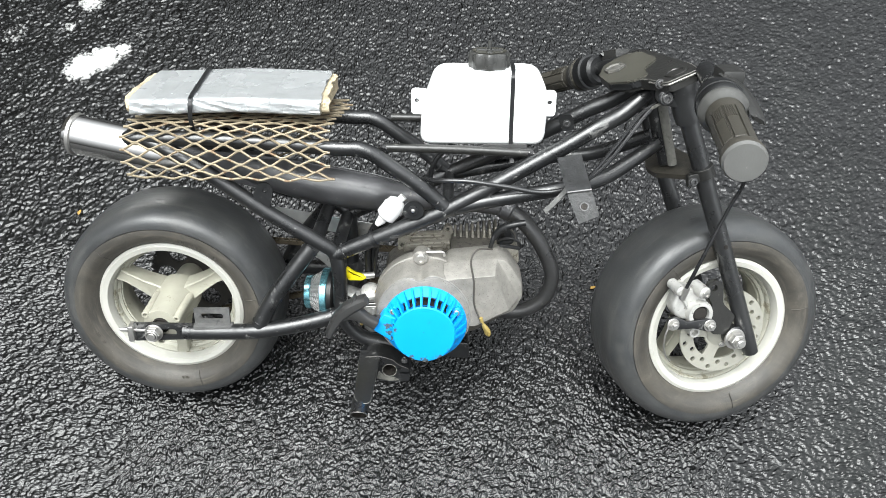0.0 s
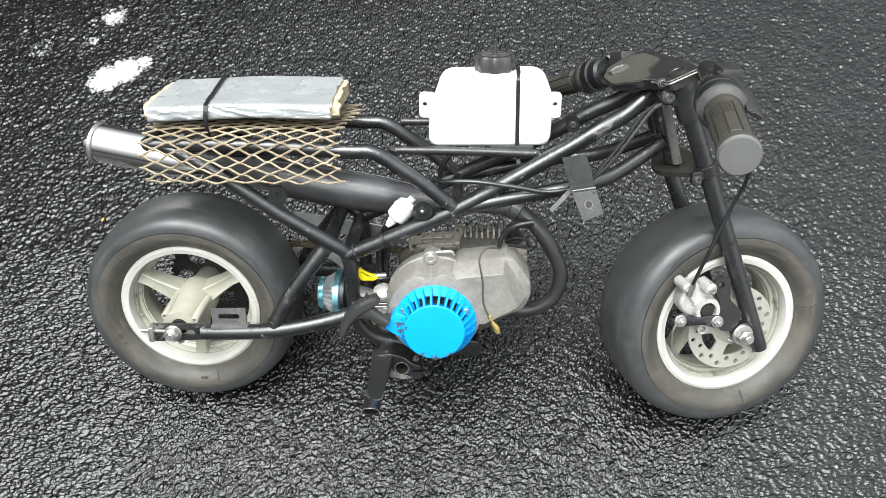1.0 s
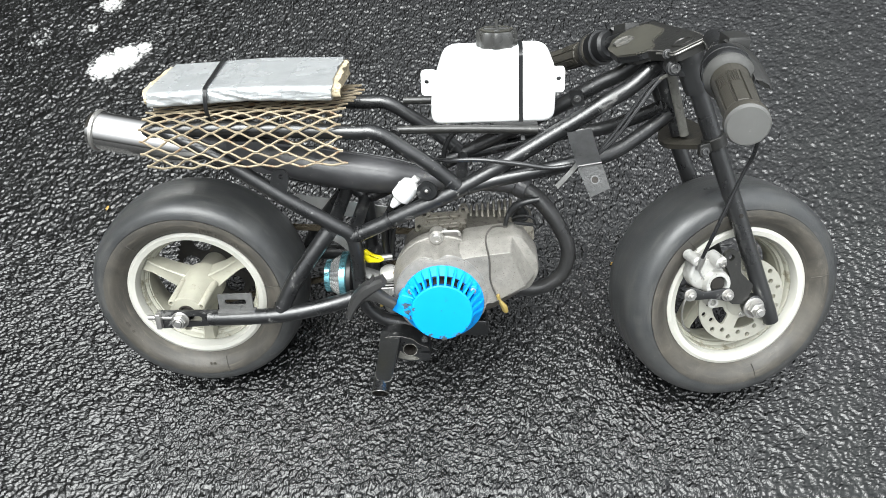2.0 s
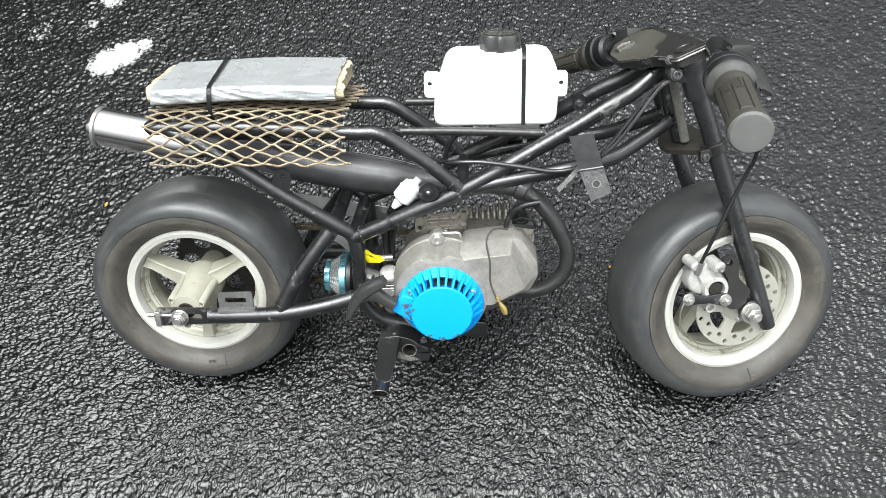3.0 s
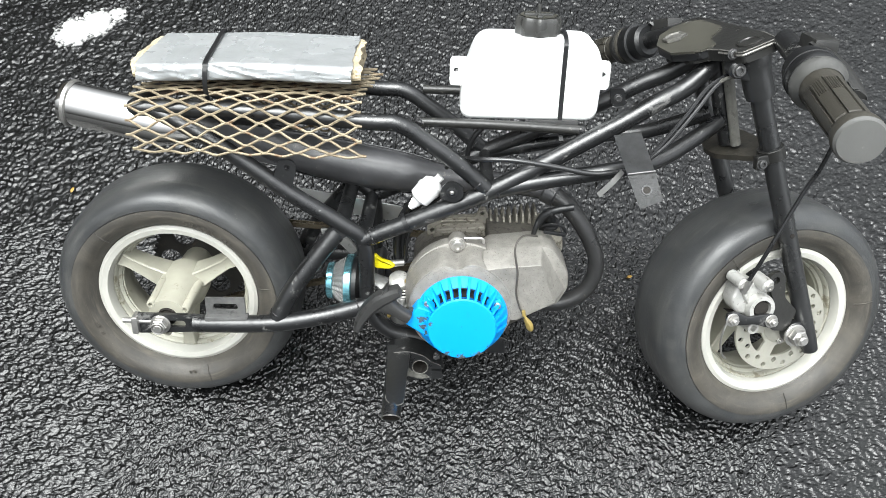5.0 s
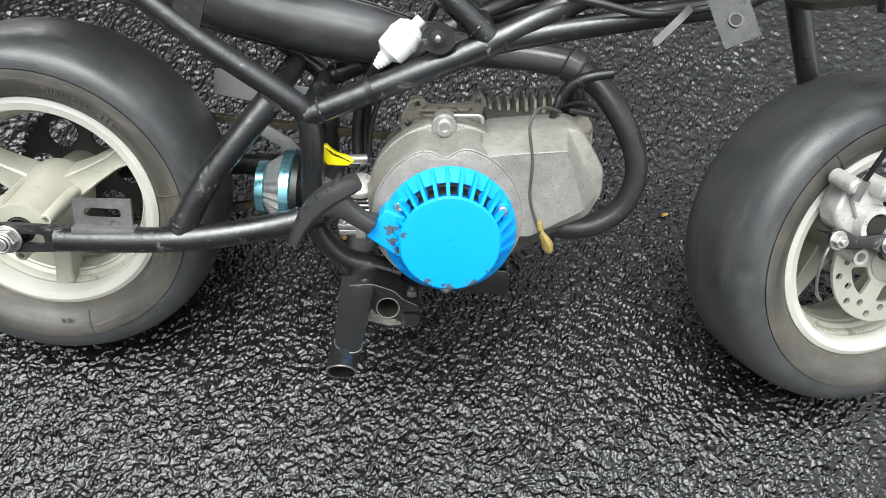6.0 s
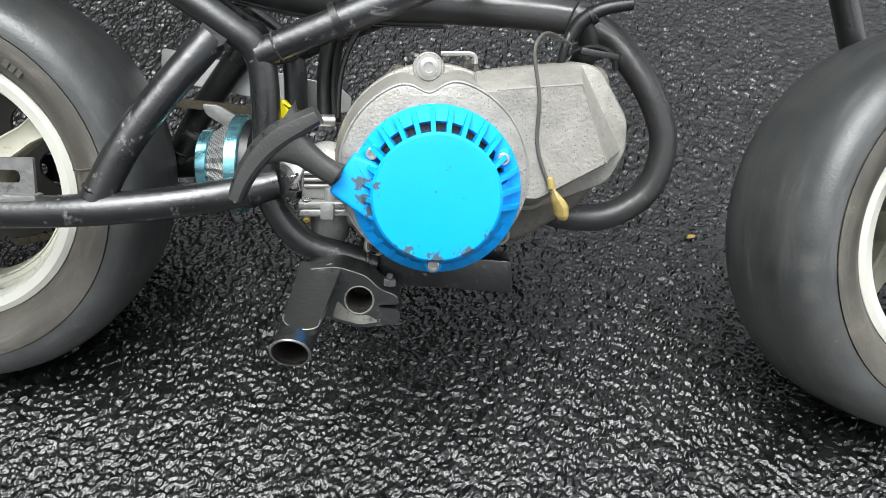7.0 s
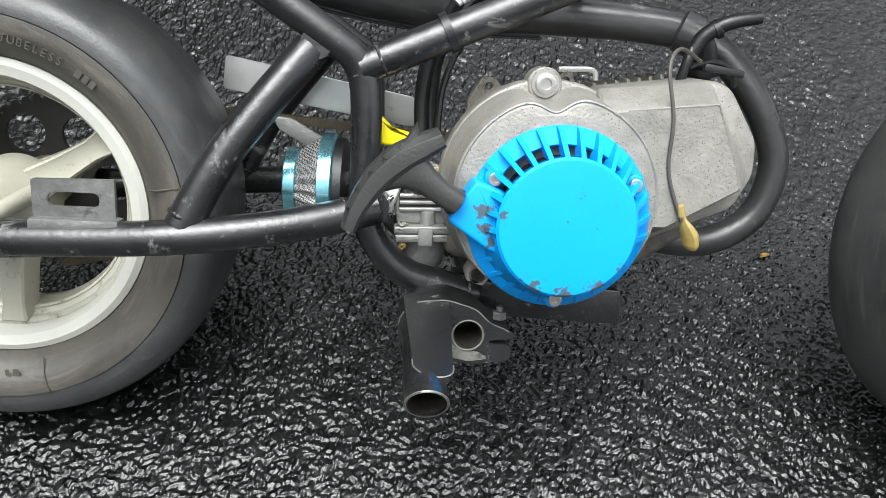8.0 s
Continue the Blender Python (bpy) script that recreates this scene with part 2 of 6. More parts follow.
def scuff(m):
    """Grey scuffs along the lower rim of the blue cover and on its rope guide."""
    nt, ln = m.node_tree.nodes, m.node_tree.links
    b = nt["Principled BSDF"]
    was = b.inputs["Base Color"].links[0].from_socket
    co = nt.new("ShaderNodeTexCoord")
    n = nt.new("ShaderNodeTexNoise")
    n.inputs["Scale"].default_value = 170
    n.inputs["Detail"].default_value = 8
    n.inputs["Roughness"].default_value = 0.65
    ln.new(co.outputs["Object"], n.inputs["Vector"])
    total = None
    for place, r in (((-0.040, -0.1255, -0.0090), 0.011), ((-0.024, -0.1255, -0.0128), 0.010), ((-0.006, -0.1255, -0.0080), 0.010), ((0.0075, -0.1255, 0.004), 0.007),
                     ((-0.0655, -0.1155, 0.027), 0.0085), ((-0.0645, -0.1155, 0.020), 0.008), ((-0.0620, -0.1155, 0.013), 0.007), ((-0.0575, -0.1255, 0.030), 0.005)):
        d = nt.new("ShaderNodeVectorMath")
        d.operation = "DISTANCE"
        d.inputs[1].default_value = place
        ln.new(co.outputs["Object"], d.inputs[0])
        mr = nt.new("ShaderNodeMapRange")
        mr.inputs["From Min"].default_value = r
        mr.inputs["From Max"].default_value = 0.0
        mr.inputs["To Max"].default_value = 0.31
        ln.new(d.outputs["Value"], mr.inputs["Value"])
        if total is None:
            total = mr.outputs[0]
        else:
            mx = nt.new("ShaderNodeMath")
            mx.operation = "MAXIMUM"
            ln.new(total, mx.inputs[0])
            ln.new(mr.outputs[0], mx.inputs[1])
            total = mx.outputs[0]
    add = nt.new("ShaderNodeMath")
    add.operation = "ADD"
    ln.new(total, add.inputs[0])
    ln.new(n.outputs["Fac"], add.inputs[1])
    cut = nt.new("ShaderNodeMapRange")
    cut.inputs["From Min"].default_value = 0.66
    cut.inputs["From Max"].default_value = 0.70
    ln.new(add.outputs[0], cut.inputs["Value"])
    mix = nt.new("ShaderNodeMix")
    mix.data_type = "RGBA"
    ln.new(cut.outputs[0], mix.inputs[0])
    ln.new(was, mix.inputs[6])
    mix.inputs[7].default_value = (0.055, 0.085, 0.11, 1)
    ln.new(mix.outputs[2], b.inputs["Base Color"])


scuff(BLUE)
WHITE = material("white_tank_plastic", (0.84, 0.85, 0.84), 0.38, var=0.03)
CHROME = material("chrome", (0.62, 0.61, 0.59), 0.12, metal=1.0, var=0.05, rough_var=0.06)
STEEL = material("zinc_bolt_steel", (0.46, 0.45, 0.43), 0.32, metal=0.85, var=0.12)
DISC = material("brushed_disc_steel", (0.46, 0.45, 0.39), 0.42, metal=0.55, var=0.12, scale=150)
TAPE = material("silver_duct_tape", (0.40, 0.415, 0.418), 0.27, metal=0.35, var=0.1, bump=0.35, bump_scale=70, second=(0.50, 0.50, 0.48), second_at=0.70, patch=18)
FOAM = material("cream_foam", (0.44, 0.37, 0.25), 0.9, var=0.35, bump=1.0, bump_scale=300, second=(0.26, 0.2, 0.11), second_at=0.58, patch=30)
MESHM = material("rusty_expanded_steel", (0.25, 0.207, 0.14), 0.55, metal=0.25, var=0.35, bump=0.3, second=(0.14, 0.085, 0.045), second_at=0.54, patch=20)
CAPM = material("black_cap_plastic", (0.045, 0.045, 0.043), 0.28, var=0.3, second=(0.12, 0.115, 0.10), second_at=0.62, patch=50)
DASH = material("scuffed_dash_plastic", (0.055, 0.053, 0.043), 0.42, var=0.35, second=(0.36, 0.35, 0.29), second_at=0.67, patch=14)
YELLOW = material("yellow_tap_plastic", (0.85, 0.72, 0.01), 0.4, var=0.06)
BRASS = material("amber_connector", (0.25, 0.185, 0.055), 0.45, var=0.2)
CYAN = material("blue_anodised_metal", (0.22, 0.52, 0.60), 0.2, metal=0.85, var=0.25, patch=40)
GAUZE = material("filter_gauze", (0.48, 0.48, 0.47), 0.42, metal=0.5, var=0.4, scale=900, bump=0.8, bump_scale=900)


def woven(m, scale):
    """Bright wires crossing over dark gaps."""
    nt, ln = m.node_tree.nodes, m.node_tree.links
    b = nt["Principled BSDF"]
    was = b.inputs["Base Color"].links[0].from_socket
    co = nt.new("ShaderNodeTexCoord")
    check = nt.new("ShaderNodeTexChecker")
    check.inputs["Scale"].default_value = scale
    check.inputs["Color1"].default_value = (1, 1, 1, 1)
    check.inputs["Color2"].default_value = (0.06, 0.06, 0.06, 1)
    turn = nt.new("ShaderNodeMapping")
    turn.inputs["Rotation"].default_value = (0.5, 0.3, 0.4)
    ln.new(co.outputs["Object"], turn.inputs["Vector"])
    ln.new(turn.outputs[0], check.inputs["Vector"])
    mul = nt.new("ShaderNodeMix")
    mul.data_type = "RGBA"
    mul.blend_type = "MULTIPLY"
    mul.inputs[0].default_value = 1.0
    ln.new(was, mul.inputs[6])
    ln.new(check.outputs["Color"], mul.inputs[7])
    ln.new(mul.outputs[2], b.inputs["Base Color"])


woven(GAUZE, 900)
PIPE = material("black_exhaust_paint", (0.042, 0.042, 0.044), 0.33, var=0.55, bump=0.4, bump_scale=45, second=(0.20, 0.185, 0.165), second_at=0.63, patch=15, spec=0.8)
HEADER = material("heat_greyed_header_paint", (0.024, 0.024, 0.024), 0.33, var=0.5, scale=60, bump=0.15, bump_scale=200, second=(0.10, 0.09, 0.08), second_at=0.62, patch=18)
WIREM = material("brown_grey_wire", (0.05, 0.046, 0.04), 0.5, var=0.3)
CHAINM = material("oily_chain_steel", (0.085, 0.07, 0.048), 0.45, metal=0.7, var=0.4, scale=200)
SPROCKET = material("dark_sprocket_steel", (0.035, 0.033, 0.030), 0.5, metal=0.4, var=0.4, second=(0.08, 0.06, 0.04), second_at=0.6, patch=30)
GUARD = material("aluminium_guard", (0.62, 0.62, 0.60), 0.36, metal=0.85, var=0.2, scale=60, second=(0.30, 0.29, 0.26), second_at=0.64, patch=16)
CLEAR = material("milky_filter_plastic", (0.66, 0.66, 0.65), 0.3, var=0.08, bump=0.3, bump_scale=120)
FIN = material("grimy_tan_casting", (0.19, 0.178, 0.15), 0.6, metal=0.2, var=0.35, scale=150, bump=0.5, bump_scale=260, second=(0.07, 0.06, 0.045), second_at=0.54, patch=45)
COPPER = material("brass_coil", (0.34, 0.24, 0.11), 0.4, metal=0.6, var=0.2)
# dull steel inside parts; also the dark fill for shaded openings
INNER = material("inner_steel_and_gap_shade", (0.022, 0.019, 0.016), 0.7, metal=0.3, var=0.4, bump=0.4)
BRKT = material("scraped_bracket_steel", (0.125, 0.125, 0.122), 0.45, metal=0.35, var=0.4, scale=160, bump=0.3, bump_scale=300, second=(0.06, 0.06, 0.06), second_at=0.58, patch=30)
LEAF = material("dry_leaf", (0.34, 0.2, 0.035), 0.6, var=0.3, scale=300)


def asphalt_material():
    m = bpy.data.materials.new("wet_asphalt")
    m.use_nodes = True
    nt, ln = m.node_tree.nodes, m.node_tree.links
    b = nt["Principled BSDF"]
    co = nt.new("ShaderNodeTexCoord")
    vor = nt.new("ShaderNodeTexVoronoi")
    vor.inputs["Scale"].default_value = 120
    ln.new(co.outputs["Object"], vor.inputs["Vector"])
    n1 = nt.new("ShaderNodeTexNoise")
    n1.inputs["Scale"].default_value = 420
    n1.inputs["Detail"].default_value = 6
    ln.new(co.outputs["Object"], n1.inputs["Vector"])
    n2 = nt.new("ShaderNodeTexNoise")
    n2.inputs["Scale"].default_value = 2.6
    n2.inputs["Detail"].default_value = 4
    ln.new(co.outputs["Object"], n2.inputs["Vector"])
    sep = nt.new("ShaderNodeSeparateColor")
    ln.new(vor.outputs["Color"], sep.inputs[0])
    ramp = nt.new("ShaderNodeValToRGB")
    ramp.color_ramp.elements[0].color = (0.0012, 0.0012, 0.0013, 1)
    ramp.color_ramp.elements[1].color = (0.0125, 0.013, 0.0128, 1)
    ramp.color_ramp.elements[0].position = 0.25
    mul = nt.new("ShaderNodeMath")
    mul.operation = "MULTIPLY_ADD"
    ln.new(sep.outputs[0], mul.inputs[0])
    mul.inputs[1].default_value = 0.5
    half = nt.new("ShaderNodeMath")
    half.operation = "MULTIPLY"
    half.inputs[1].default_value = 0.6
    ln.new(n1.outputs["Fac"], half.inputs[0])
    ln.new(half.outputs[0], mul.inputs[2])
    ln.new(mul.outputs[0], ramp.inputs[0])
    out = ramp.outputs[0]
    # spilled white paint: ragged blots
    geo = nt.new("ShaderNodeNewGeometry")
    flat = nt.new("ShaderNodeVectorMath")
    flat.operation = "MULTIPLY"
    flat.inputs[1].default_value = (1, 1, 0)
    ln.new(geo.outputs["Position"], flat.inputs[0])
    n3 = nt.new("ShaderNodeTexNoise")
    n3.inputs["Scale"].default_value = 70
    n3.inputs["Detail"].default_value = 8
    n3.inputs["Roughness"].default_value = 0.7
    ln.new(geo.outputs["Position"], n3.inputs["Vector"])
    total = None
    for x, y, r, amount in ((-0.664, 1.470, 0.042, 1.0), (-0.632, 1.490, 0.036, 1.0), (-0.600, 1.512, 0.024, 0.8), (-0.69, 1.632, 0.04, 0.66), (-0.715, 1.567, 0.024, 0.68),
                            (-0.565, 1.532, 0.022, 0.55), (-0.805, 1.55, 0.045, 0.5), (-0.58, 1.545, 0.03, 0.5), (-0.79, 1.50, 0.03, 0.42)):
        d = nt.new("ShaderNodeVectorMath")
        d.operation = "DISTANCE"
        d.inputs[1].default_value = (x, y, 0)
        ln.new(flat.outputs[0], d.inputs[0])
        mr = nt.new("ShaderNodeMapRange")
        mr.inputs["From Min"].default_value = r * 1.5
        mr.inputs["From Max"].default_value = r * 0.3
        mr.inputs["To Max"].default_value = amount
        ln.new(d.outputs["Value"], mr.inputs["Value"])
        if total is None:
            total = mr.outputs[0]
        else:
            mx = nt.new("ShaderNodeMath")
            mx.operation = "MAXIMUM"
            ln.new(total, mx.inputs[0])
            ln.new(mr.outputs[0], mx.inputs[1])
            total = mx.outputs[0]
    add = nt.new("ShaderNodeMath")
    add.operation = "ADD"
    ln.new(total, add.inputs[0])
    ln.new(n3.outputs["Fac"], add.inputs[1])
    # the paint clings to the tops of the chippings
    tall = nt.new("ShaderNodeSeparateXYZ")
    ln.new(geo.outputs["Position"], tall.inputs[0])
    cling = nt.new("ShaderNodeMath")
    cling.operation = "MULTIPLY_ADD"
    cling.inputs[1].default_value = 90.0
    ln.new(tall.outputs["Z"], cling.inputs[0])
    ln.new(add.outputs[0], cling.inputs[2])
    cut = nt.new("ShaderNodeMapRange")
    cut.inputs["From Min"].default_value = 0.98
    cut.inputs["From Max"].default_value = 1.42
    ln.new(cling.outputs[0], cut.inputs["Value"])
    mix = nt.new("ShaderNodeMix")
    mix.data_type = "RGBA"
    ln.new(cut.outputs[0], mix.inputs[0])
    ln.new(out, mix.inputs[6])
    mix.inputs[7].default_value = (0.78, 0.78, 0.76, 1)
    ln.new(mix.outputs[2], b.inputs["Base Color"])
    b.inputs["IOR"].default_value = 1.45
    # water film: glossy, with drier patches
    rr = nt.new("ShaderNodeMapRange")
    rr.inputs["From Min"].default_value = 0.3
    rr.inputs["From Max"].default_value = 0.7
    rr.inputs["To Min"].default_value = 0.09
    rr.inputs["To Max"].default_value = 0.24
    ln.new(n2.outputs["Fac"], rr.inputs["Value"])
    # beyond the modelled chippings the same coarse surface is only a rougher sheet
    plan = nt.new("ShaderNodeSeparateXYZ")
    ln.new(geo.outputs["Position"], plan.inputs[0])
    rough = rr.outputs[0]
    for axis, mid, near, far in (("X", -0.06, 0.915, 0.965), ("Y", 1.17, 0.548, 0.598)):
        off = nt.new("ShaderNodeMath")
        off.operation = "SUBTRACT"
        off.inputs[1].default_value = mid
        ln.new(plan.outputs[axis], off.inputs[0])
        size = nt.new("ShaderNodeMath")
        size.operation = "ABSOLUTE"
        ln.new(off.outputs[0], size.inputs[0])
        ramp2 = nt.new("ShaderNodeMapRange")
        ramp2.inputs["From Min"].default_value = near
        ramp2.inputs["From Max"].default_value = far
        ramp2.inputs["To Max"].default_value = 0.46
        ln.new(size.outputs[0], ramp2.inputs["Value"])
        top = nt.new("ShaderNodeMath")
        top.operation = "MAXIMUM"
        ln.new(rough, top.inputs[0])
        ln.new(ramp2.outputs[0], top.inputs[1])
        rough = top.outputs[0]
    ln.new(rough, b.inputs["Roughness"])
    bp = nt.new("ShaderNodeBump")
    bp.inputs["Strength"].default_value = 0.36
    bp.inputs["Distance"].default_value = 0.0012
    ln.new(n1.outputs["Fac"], bp.inputs["Height"])
    # there the chippings go on as relief
    step = nt.new("ShaderNodeMapRange")
    step.inputs["From Min"].default_value = 0.24
    step.inputs["From Max"].default_value = 0.40
    ln.new(rough, step.inputs["Value"])
    chips = nt.new("ShaderNodeBump")
    chips.inputs["Distance"].default_value = 0.0016
    ln.new(step.outputs[0], chips.inputs["Strength"])
    ln.new(vor.outputs["Distance"], chips.inputs["Height"])
    ln.new(bp.outputs[0], chips.inputs["Normal"])
    ln.new(chips.outputs[0], b.inputs["Normal"])
    return m


ASPHALT = asphalt_material()


# ---- ground: one sheet, fine near the bike and coarse towards the horizon ----
def lattice(rng, x, y, cell):
    """Smooth value noise in metres."""
    size = 256
    grid = rng.random((size, size))
    fx, fy = x / cell, y / cell
    ix, iy = np.floor(fx).astype(int), np.floor(fy).astype(int)
    tx, ty = fx - ix, fy - iy
    tx, ty = tx * tx * (3 - 2 * tx), ty * ty * (3 - 2 * ty)
    g = lambda a, b: grid[a % size, b % size]
    return (g(ix, iy) * (1 - tx) + g(ix + 1, iy) * tx) * (1 - ty) + (g(ix, iy + 1) * (1 - tx) + g(ix + 1, iy + 1) * tx) * ty


def stones(rng, x, y, cell, spread, tilt, gap, depth):
    """Chippings: tilted flat-topped stones of uneven height with sunken joints between them."""
    size = 300
    jx, jy, jh = rng.random((size, size)), rng.random((size, size)), rng.random((size, size))
    tx, ty = rng.normal(0, tilt, (size, size)), rng.normal(0, tilt, (size, size))
    fx, fy = x / cell, y / cell
    ix, iy = np.floor(fx).astype(int), np.floor(fy).astype(int)
    first, second, top = np.full(x.shape, 9.0), np.full(x.shape, 9.0), np.zeros(x.shape)
    for a in (-1, 0, 1):
        for b in (-1, 0, 1):
            kx, ky = (ix + a) % size, (iy + b) % size
            dx, dy = fx - (ix + a + jx[kx, ky]), fy - (iy + b + jy[kx, ky])
            d = np.hypot(dx, dy)
            near = d < first
            second = np.where(near, first, np.minimum(second, d))
            top = np.where(near, spread * jh[kx, ky] + cell * (tx[kx, ky] * dx + ty[kx, ky] * dy) - 0.10 * cell * d * d, top)
            first = np.where(near, d, first)
    joint = np.clip((second - first) / gap, 0, 1)
    joint = joint * joint * (3 - 2 * joint)
    return top - depth * (1 - joint)


def ground_axis(lo, hi, near_lo, near_hi, step, coarse):
    fine = np.concatenate([np.arange(lo, near_lo, coarse), np.arange(near_lo, near_hi, step), np.arange(near_hi, hi, coarse)])
    grow = np.cumsum(coarse * 1.14 ** np.arange(1, 84))
    return np.concatenate([lo - grow[::-1], fine, fine[-1] + grow])


def build_ground():
    rng = np.random.default_rng(4)
    xs, ys = ground_axis(-0.98, 0.86, -0.44, 0.38, 0.00118, 0.0021), ground_axis(0.62, 1.72, 0.71, 1.10, 0.00118, 0.0021)
    gx, gy = np.meshgrid(xs, ys, indexing="ij")
    wx = gx + 0.003 * (lattice(rng, gx, gy, 0.0024) - 0.5) + 0.005 * (lattice(rng, gx, gy, 0.005) - 0.5) + 0.008 * (lattice(rng, gx, gy, 0.012) - 0.5)
    wy = gy + 0.003 * (lattice(rng, gx, gy, 0.0024) - 0.5) + 0.005 * (lattice(rng, gx, gy, 0.005) - 0.5) + 0.008 * (lattice(rng, gx, gy, 0.012) - 0.5)
    big = stones(rng, wx, wy, 0.0066, 0.0024, 0.15, 0.34, 0.0024)
    small = stones(rng, wx + 3, wy, 0.0040, 0.0022, 0.18, 0.40, 0.0014)
    h = np.maximum(big, small - 0.0002)
    h += 0.0006 * (lattice(rng, gx, gy, 0.0026) - 0.5) + 0.003 * (lattice(rng, gx, gy, 0.09) - 0.5)
    away = np.maximum(np.maximum(-0.98 - gx, gx - 0.86), np.maximum(0.62 - gy, gy - 1.72))
    h = (h - 0.0018) * np.clip(1 - away / 0.12, 0, 1)
    nx, ny = gx.shape
    verts = np.stack([gx, gy, h], -1).reshape(-1, 3)
    idx = np.arange(nx * ny).reshape(nx, ny)
    quads = np.stack([idx[:-1, :-1], idx[1:, :-1], idx[1:, 1:], idx[:-1, 1:]], -1).reshape(-1, 4)
    me = bpy.data.meshes.new("ground")
    me.vertices.add(len(verts))
    me.vertices.foreach_set("co", verts.astype(np.float32).ravel())
    me.loops.add(quads.size)
    me.loops.foreach_set("vertex_index", quads.astype(np.int32).ravel())
    me.polygons.add(len(quads))
    me.polygons.foreach_set("loop_start", np.arange(0, quads.size, 4, dtype=np.int32))
    me.update(calc_edges=True)
    me.polygons.foreach_set("use_smooth", np.ones(len(quads), dtype=bool))
    me.materials.append(ASPHALT)
    return tagged(new("ground", me), "wet black coarse asphalt with spilled white paint blots", "asphalt", kind="structure")


build_ground()

# a plain wall added out of view, to darken what the wet asphalt mirrors there
def build_unseen_wall():
    m = material("unseen_wall_brown", (0.085, 0.075, 0.06), 0.8, var=0.3, scale=3.0, patch=0.6, bump=0.3, bump_scale=60)
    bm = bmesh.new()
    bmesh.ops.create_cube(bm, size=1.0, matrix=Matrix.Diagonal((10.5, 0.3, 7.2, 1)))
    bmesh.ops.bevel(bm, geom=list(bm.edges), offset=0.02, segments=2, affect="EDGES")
    me = bpy.data.meshes.new("unseen_wall_west")
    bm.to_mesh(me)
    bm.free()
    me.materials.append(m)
    ob = new("unseen_wall_west", me)
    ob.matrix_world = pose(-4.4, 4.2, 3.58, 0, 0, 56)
    return tagged(ob, "plain brown wall added out of view to darken reflections", "wall", kind="structure")


build_unseen_wall()

# ---- mesh helpers ----
LEAN_AWAY = 34.0
WHEEL_TURN = 12.0
RAKE = 20.0
LEG_RAKE = 22.1


def P(x, n, u):
    """Bike place: x forward, n out to its right side, u up from the axle line."""
    return Vector((x, -n, u))


def part(name, bm, mat, parent, label="", sharp=38, m=None):
    if m is not None:
        bm.transform(m)
    bmesh.ops.recalc_face_normals(bm, faces=bm.faces)
    me = bpy.data.meshes.new(name)
    bm.to_mesh(me)
    bm.free()
    me.materials.append(mat)
    me.polygons.foreach_set("use_smooth", [True] * len(me.polygons))
    me.set_sharp_from_angle(angle=radians(sharp))
    ob = new(name, me)
    ob.parent = parent
    if label:
        ob["label"] = label
    return ob


def smooth_path(pts, n=8):
    pts = [Vector(p) for p in pts]
    if len(pts) < 3:
        return pts
    out = []
    for i in range(len(pts) - 1):
        p0, p1, p2, p3 = pts[max(i - 1, 0)], pts[i], pts[i + 1], pts[min(i + 2, len(pts) - 1)]
        for k in range(n):
            t = k / n
            out.append(0.5 * (2 * p1 + (p2 - p0) * t + (2 * p0 - 5 * p1 + 4 * p2 - p3) * t * t + (3 * p1 - p0 - 3 * p2 + p3) * t ** 3))
    return out + [pts[-1]]


def tube(pts, r, seg=14, smooth=8, bm=None, caps=True, flat=1.0):
    """A tube along points; r is one radius or one for each point given."""
    bm = bm or bmesh.new()
    raw = [Vector(p) for p in pts]
    path = smooth_path(raw, smooth) if smooth else raw
    if isinstance(r, (int, float)):
        rad = [r] * len(path)
    else:
        rad = [float(np.interp(i / (len(path) - 1) * (len(raw) - 1), range(len(raw)), r)) for i in range(len(path))]
    tangent = (path[1] - path[0]).normalized()
    side = tangent.cross(Vector((0.13, 0.31, 0.94))).normalized()
    rings = []
    for i, p in enumerate(path):
        t = (path[min(i + 1, len(path) - 1)] - path[max(i - 1, 0)]).normalized()
        side = (side - t * side.dot(t)).normalized()
        up = t.cross(side)
        rings.append([bm.verts.new(p + (side * math.cos(a) + up * math.sin(a) * flat) * rad[i]) for a in (2 * math.pi * k / seg for k in range(seg))])
    for a, b in zip(rings, rings[1:]):
        for k in range(seg):
            bm.faces.new((a[k], a[(k + 1) % seg], b[(k + 1) % seg], b[k]))
    if caps:
        bm.faces.new(rings[0])
        bm.faces.new(rings[-1])
    return bm


def axes(direction):
    d = Vector(direction).normalized()
    a = d.cross(Vector((0, 0, 1))) if abs(d.z) < 0.9 else d.cross(Vector((1, 0, 0)))
    a.normalize()
    return d, a, d.cross(a)


def lathe(profile, origin, direction, seg=32, bm=None, closed=False):
    """Turns (radius, height) pairs about an axis."""
    bm = bm or bmesh.new()
    o = Vector(origin)
    d, a, b = axes(direction)
    rings = []
    for r, h in profile:
        if r < 1e-6:
            rings.append([bm.verts.new(o + d * h)])
        else:
            rings.append([bm.verts.new(o + d * h + (a * math.cos(t) + b * math.sin(t)) * r) for t in (2 * math.pi * k / seg for k in range(seg))])
    pairs = list(zip(rings, rings[1:]))
    if closed:
        pairs.append((rings[-1], rings[0]))
    for p, q in pairs:
        for k in range(seg):
            j = (k + 1) % seg
            if len(p) == 1 and len(q) > 1:
                bm.faces.new((p[0], q[j], q[k]))
            elif len(q) == 1 and len(p) > 1:
                bm.faces.new((p[k], p[j], q[0]))
            elif len(p) > 1:
                bm.faces.new((p[k], p[j], q[j], q[k]))
    return bm


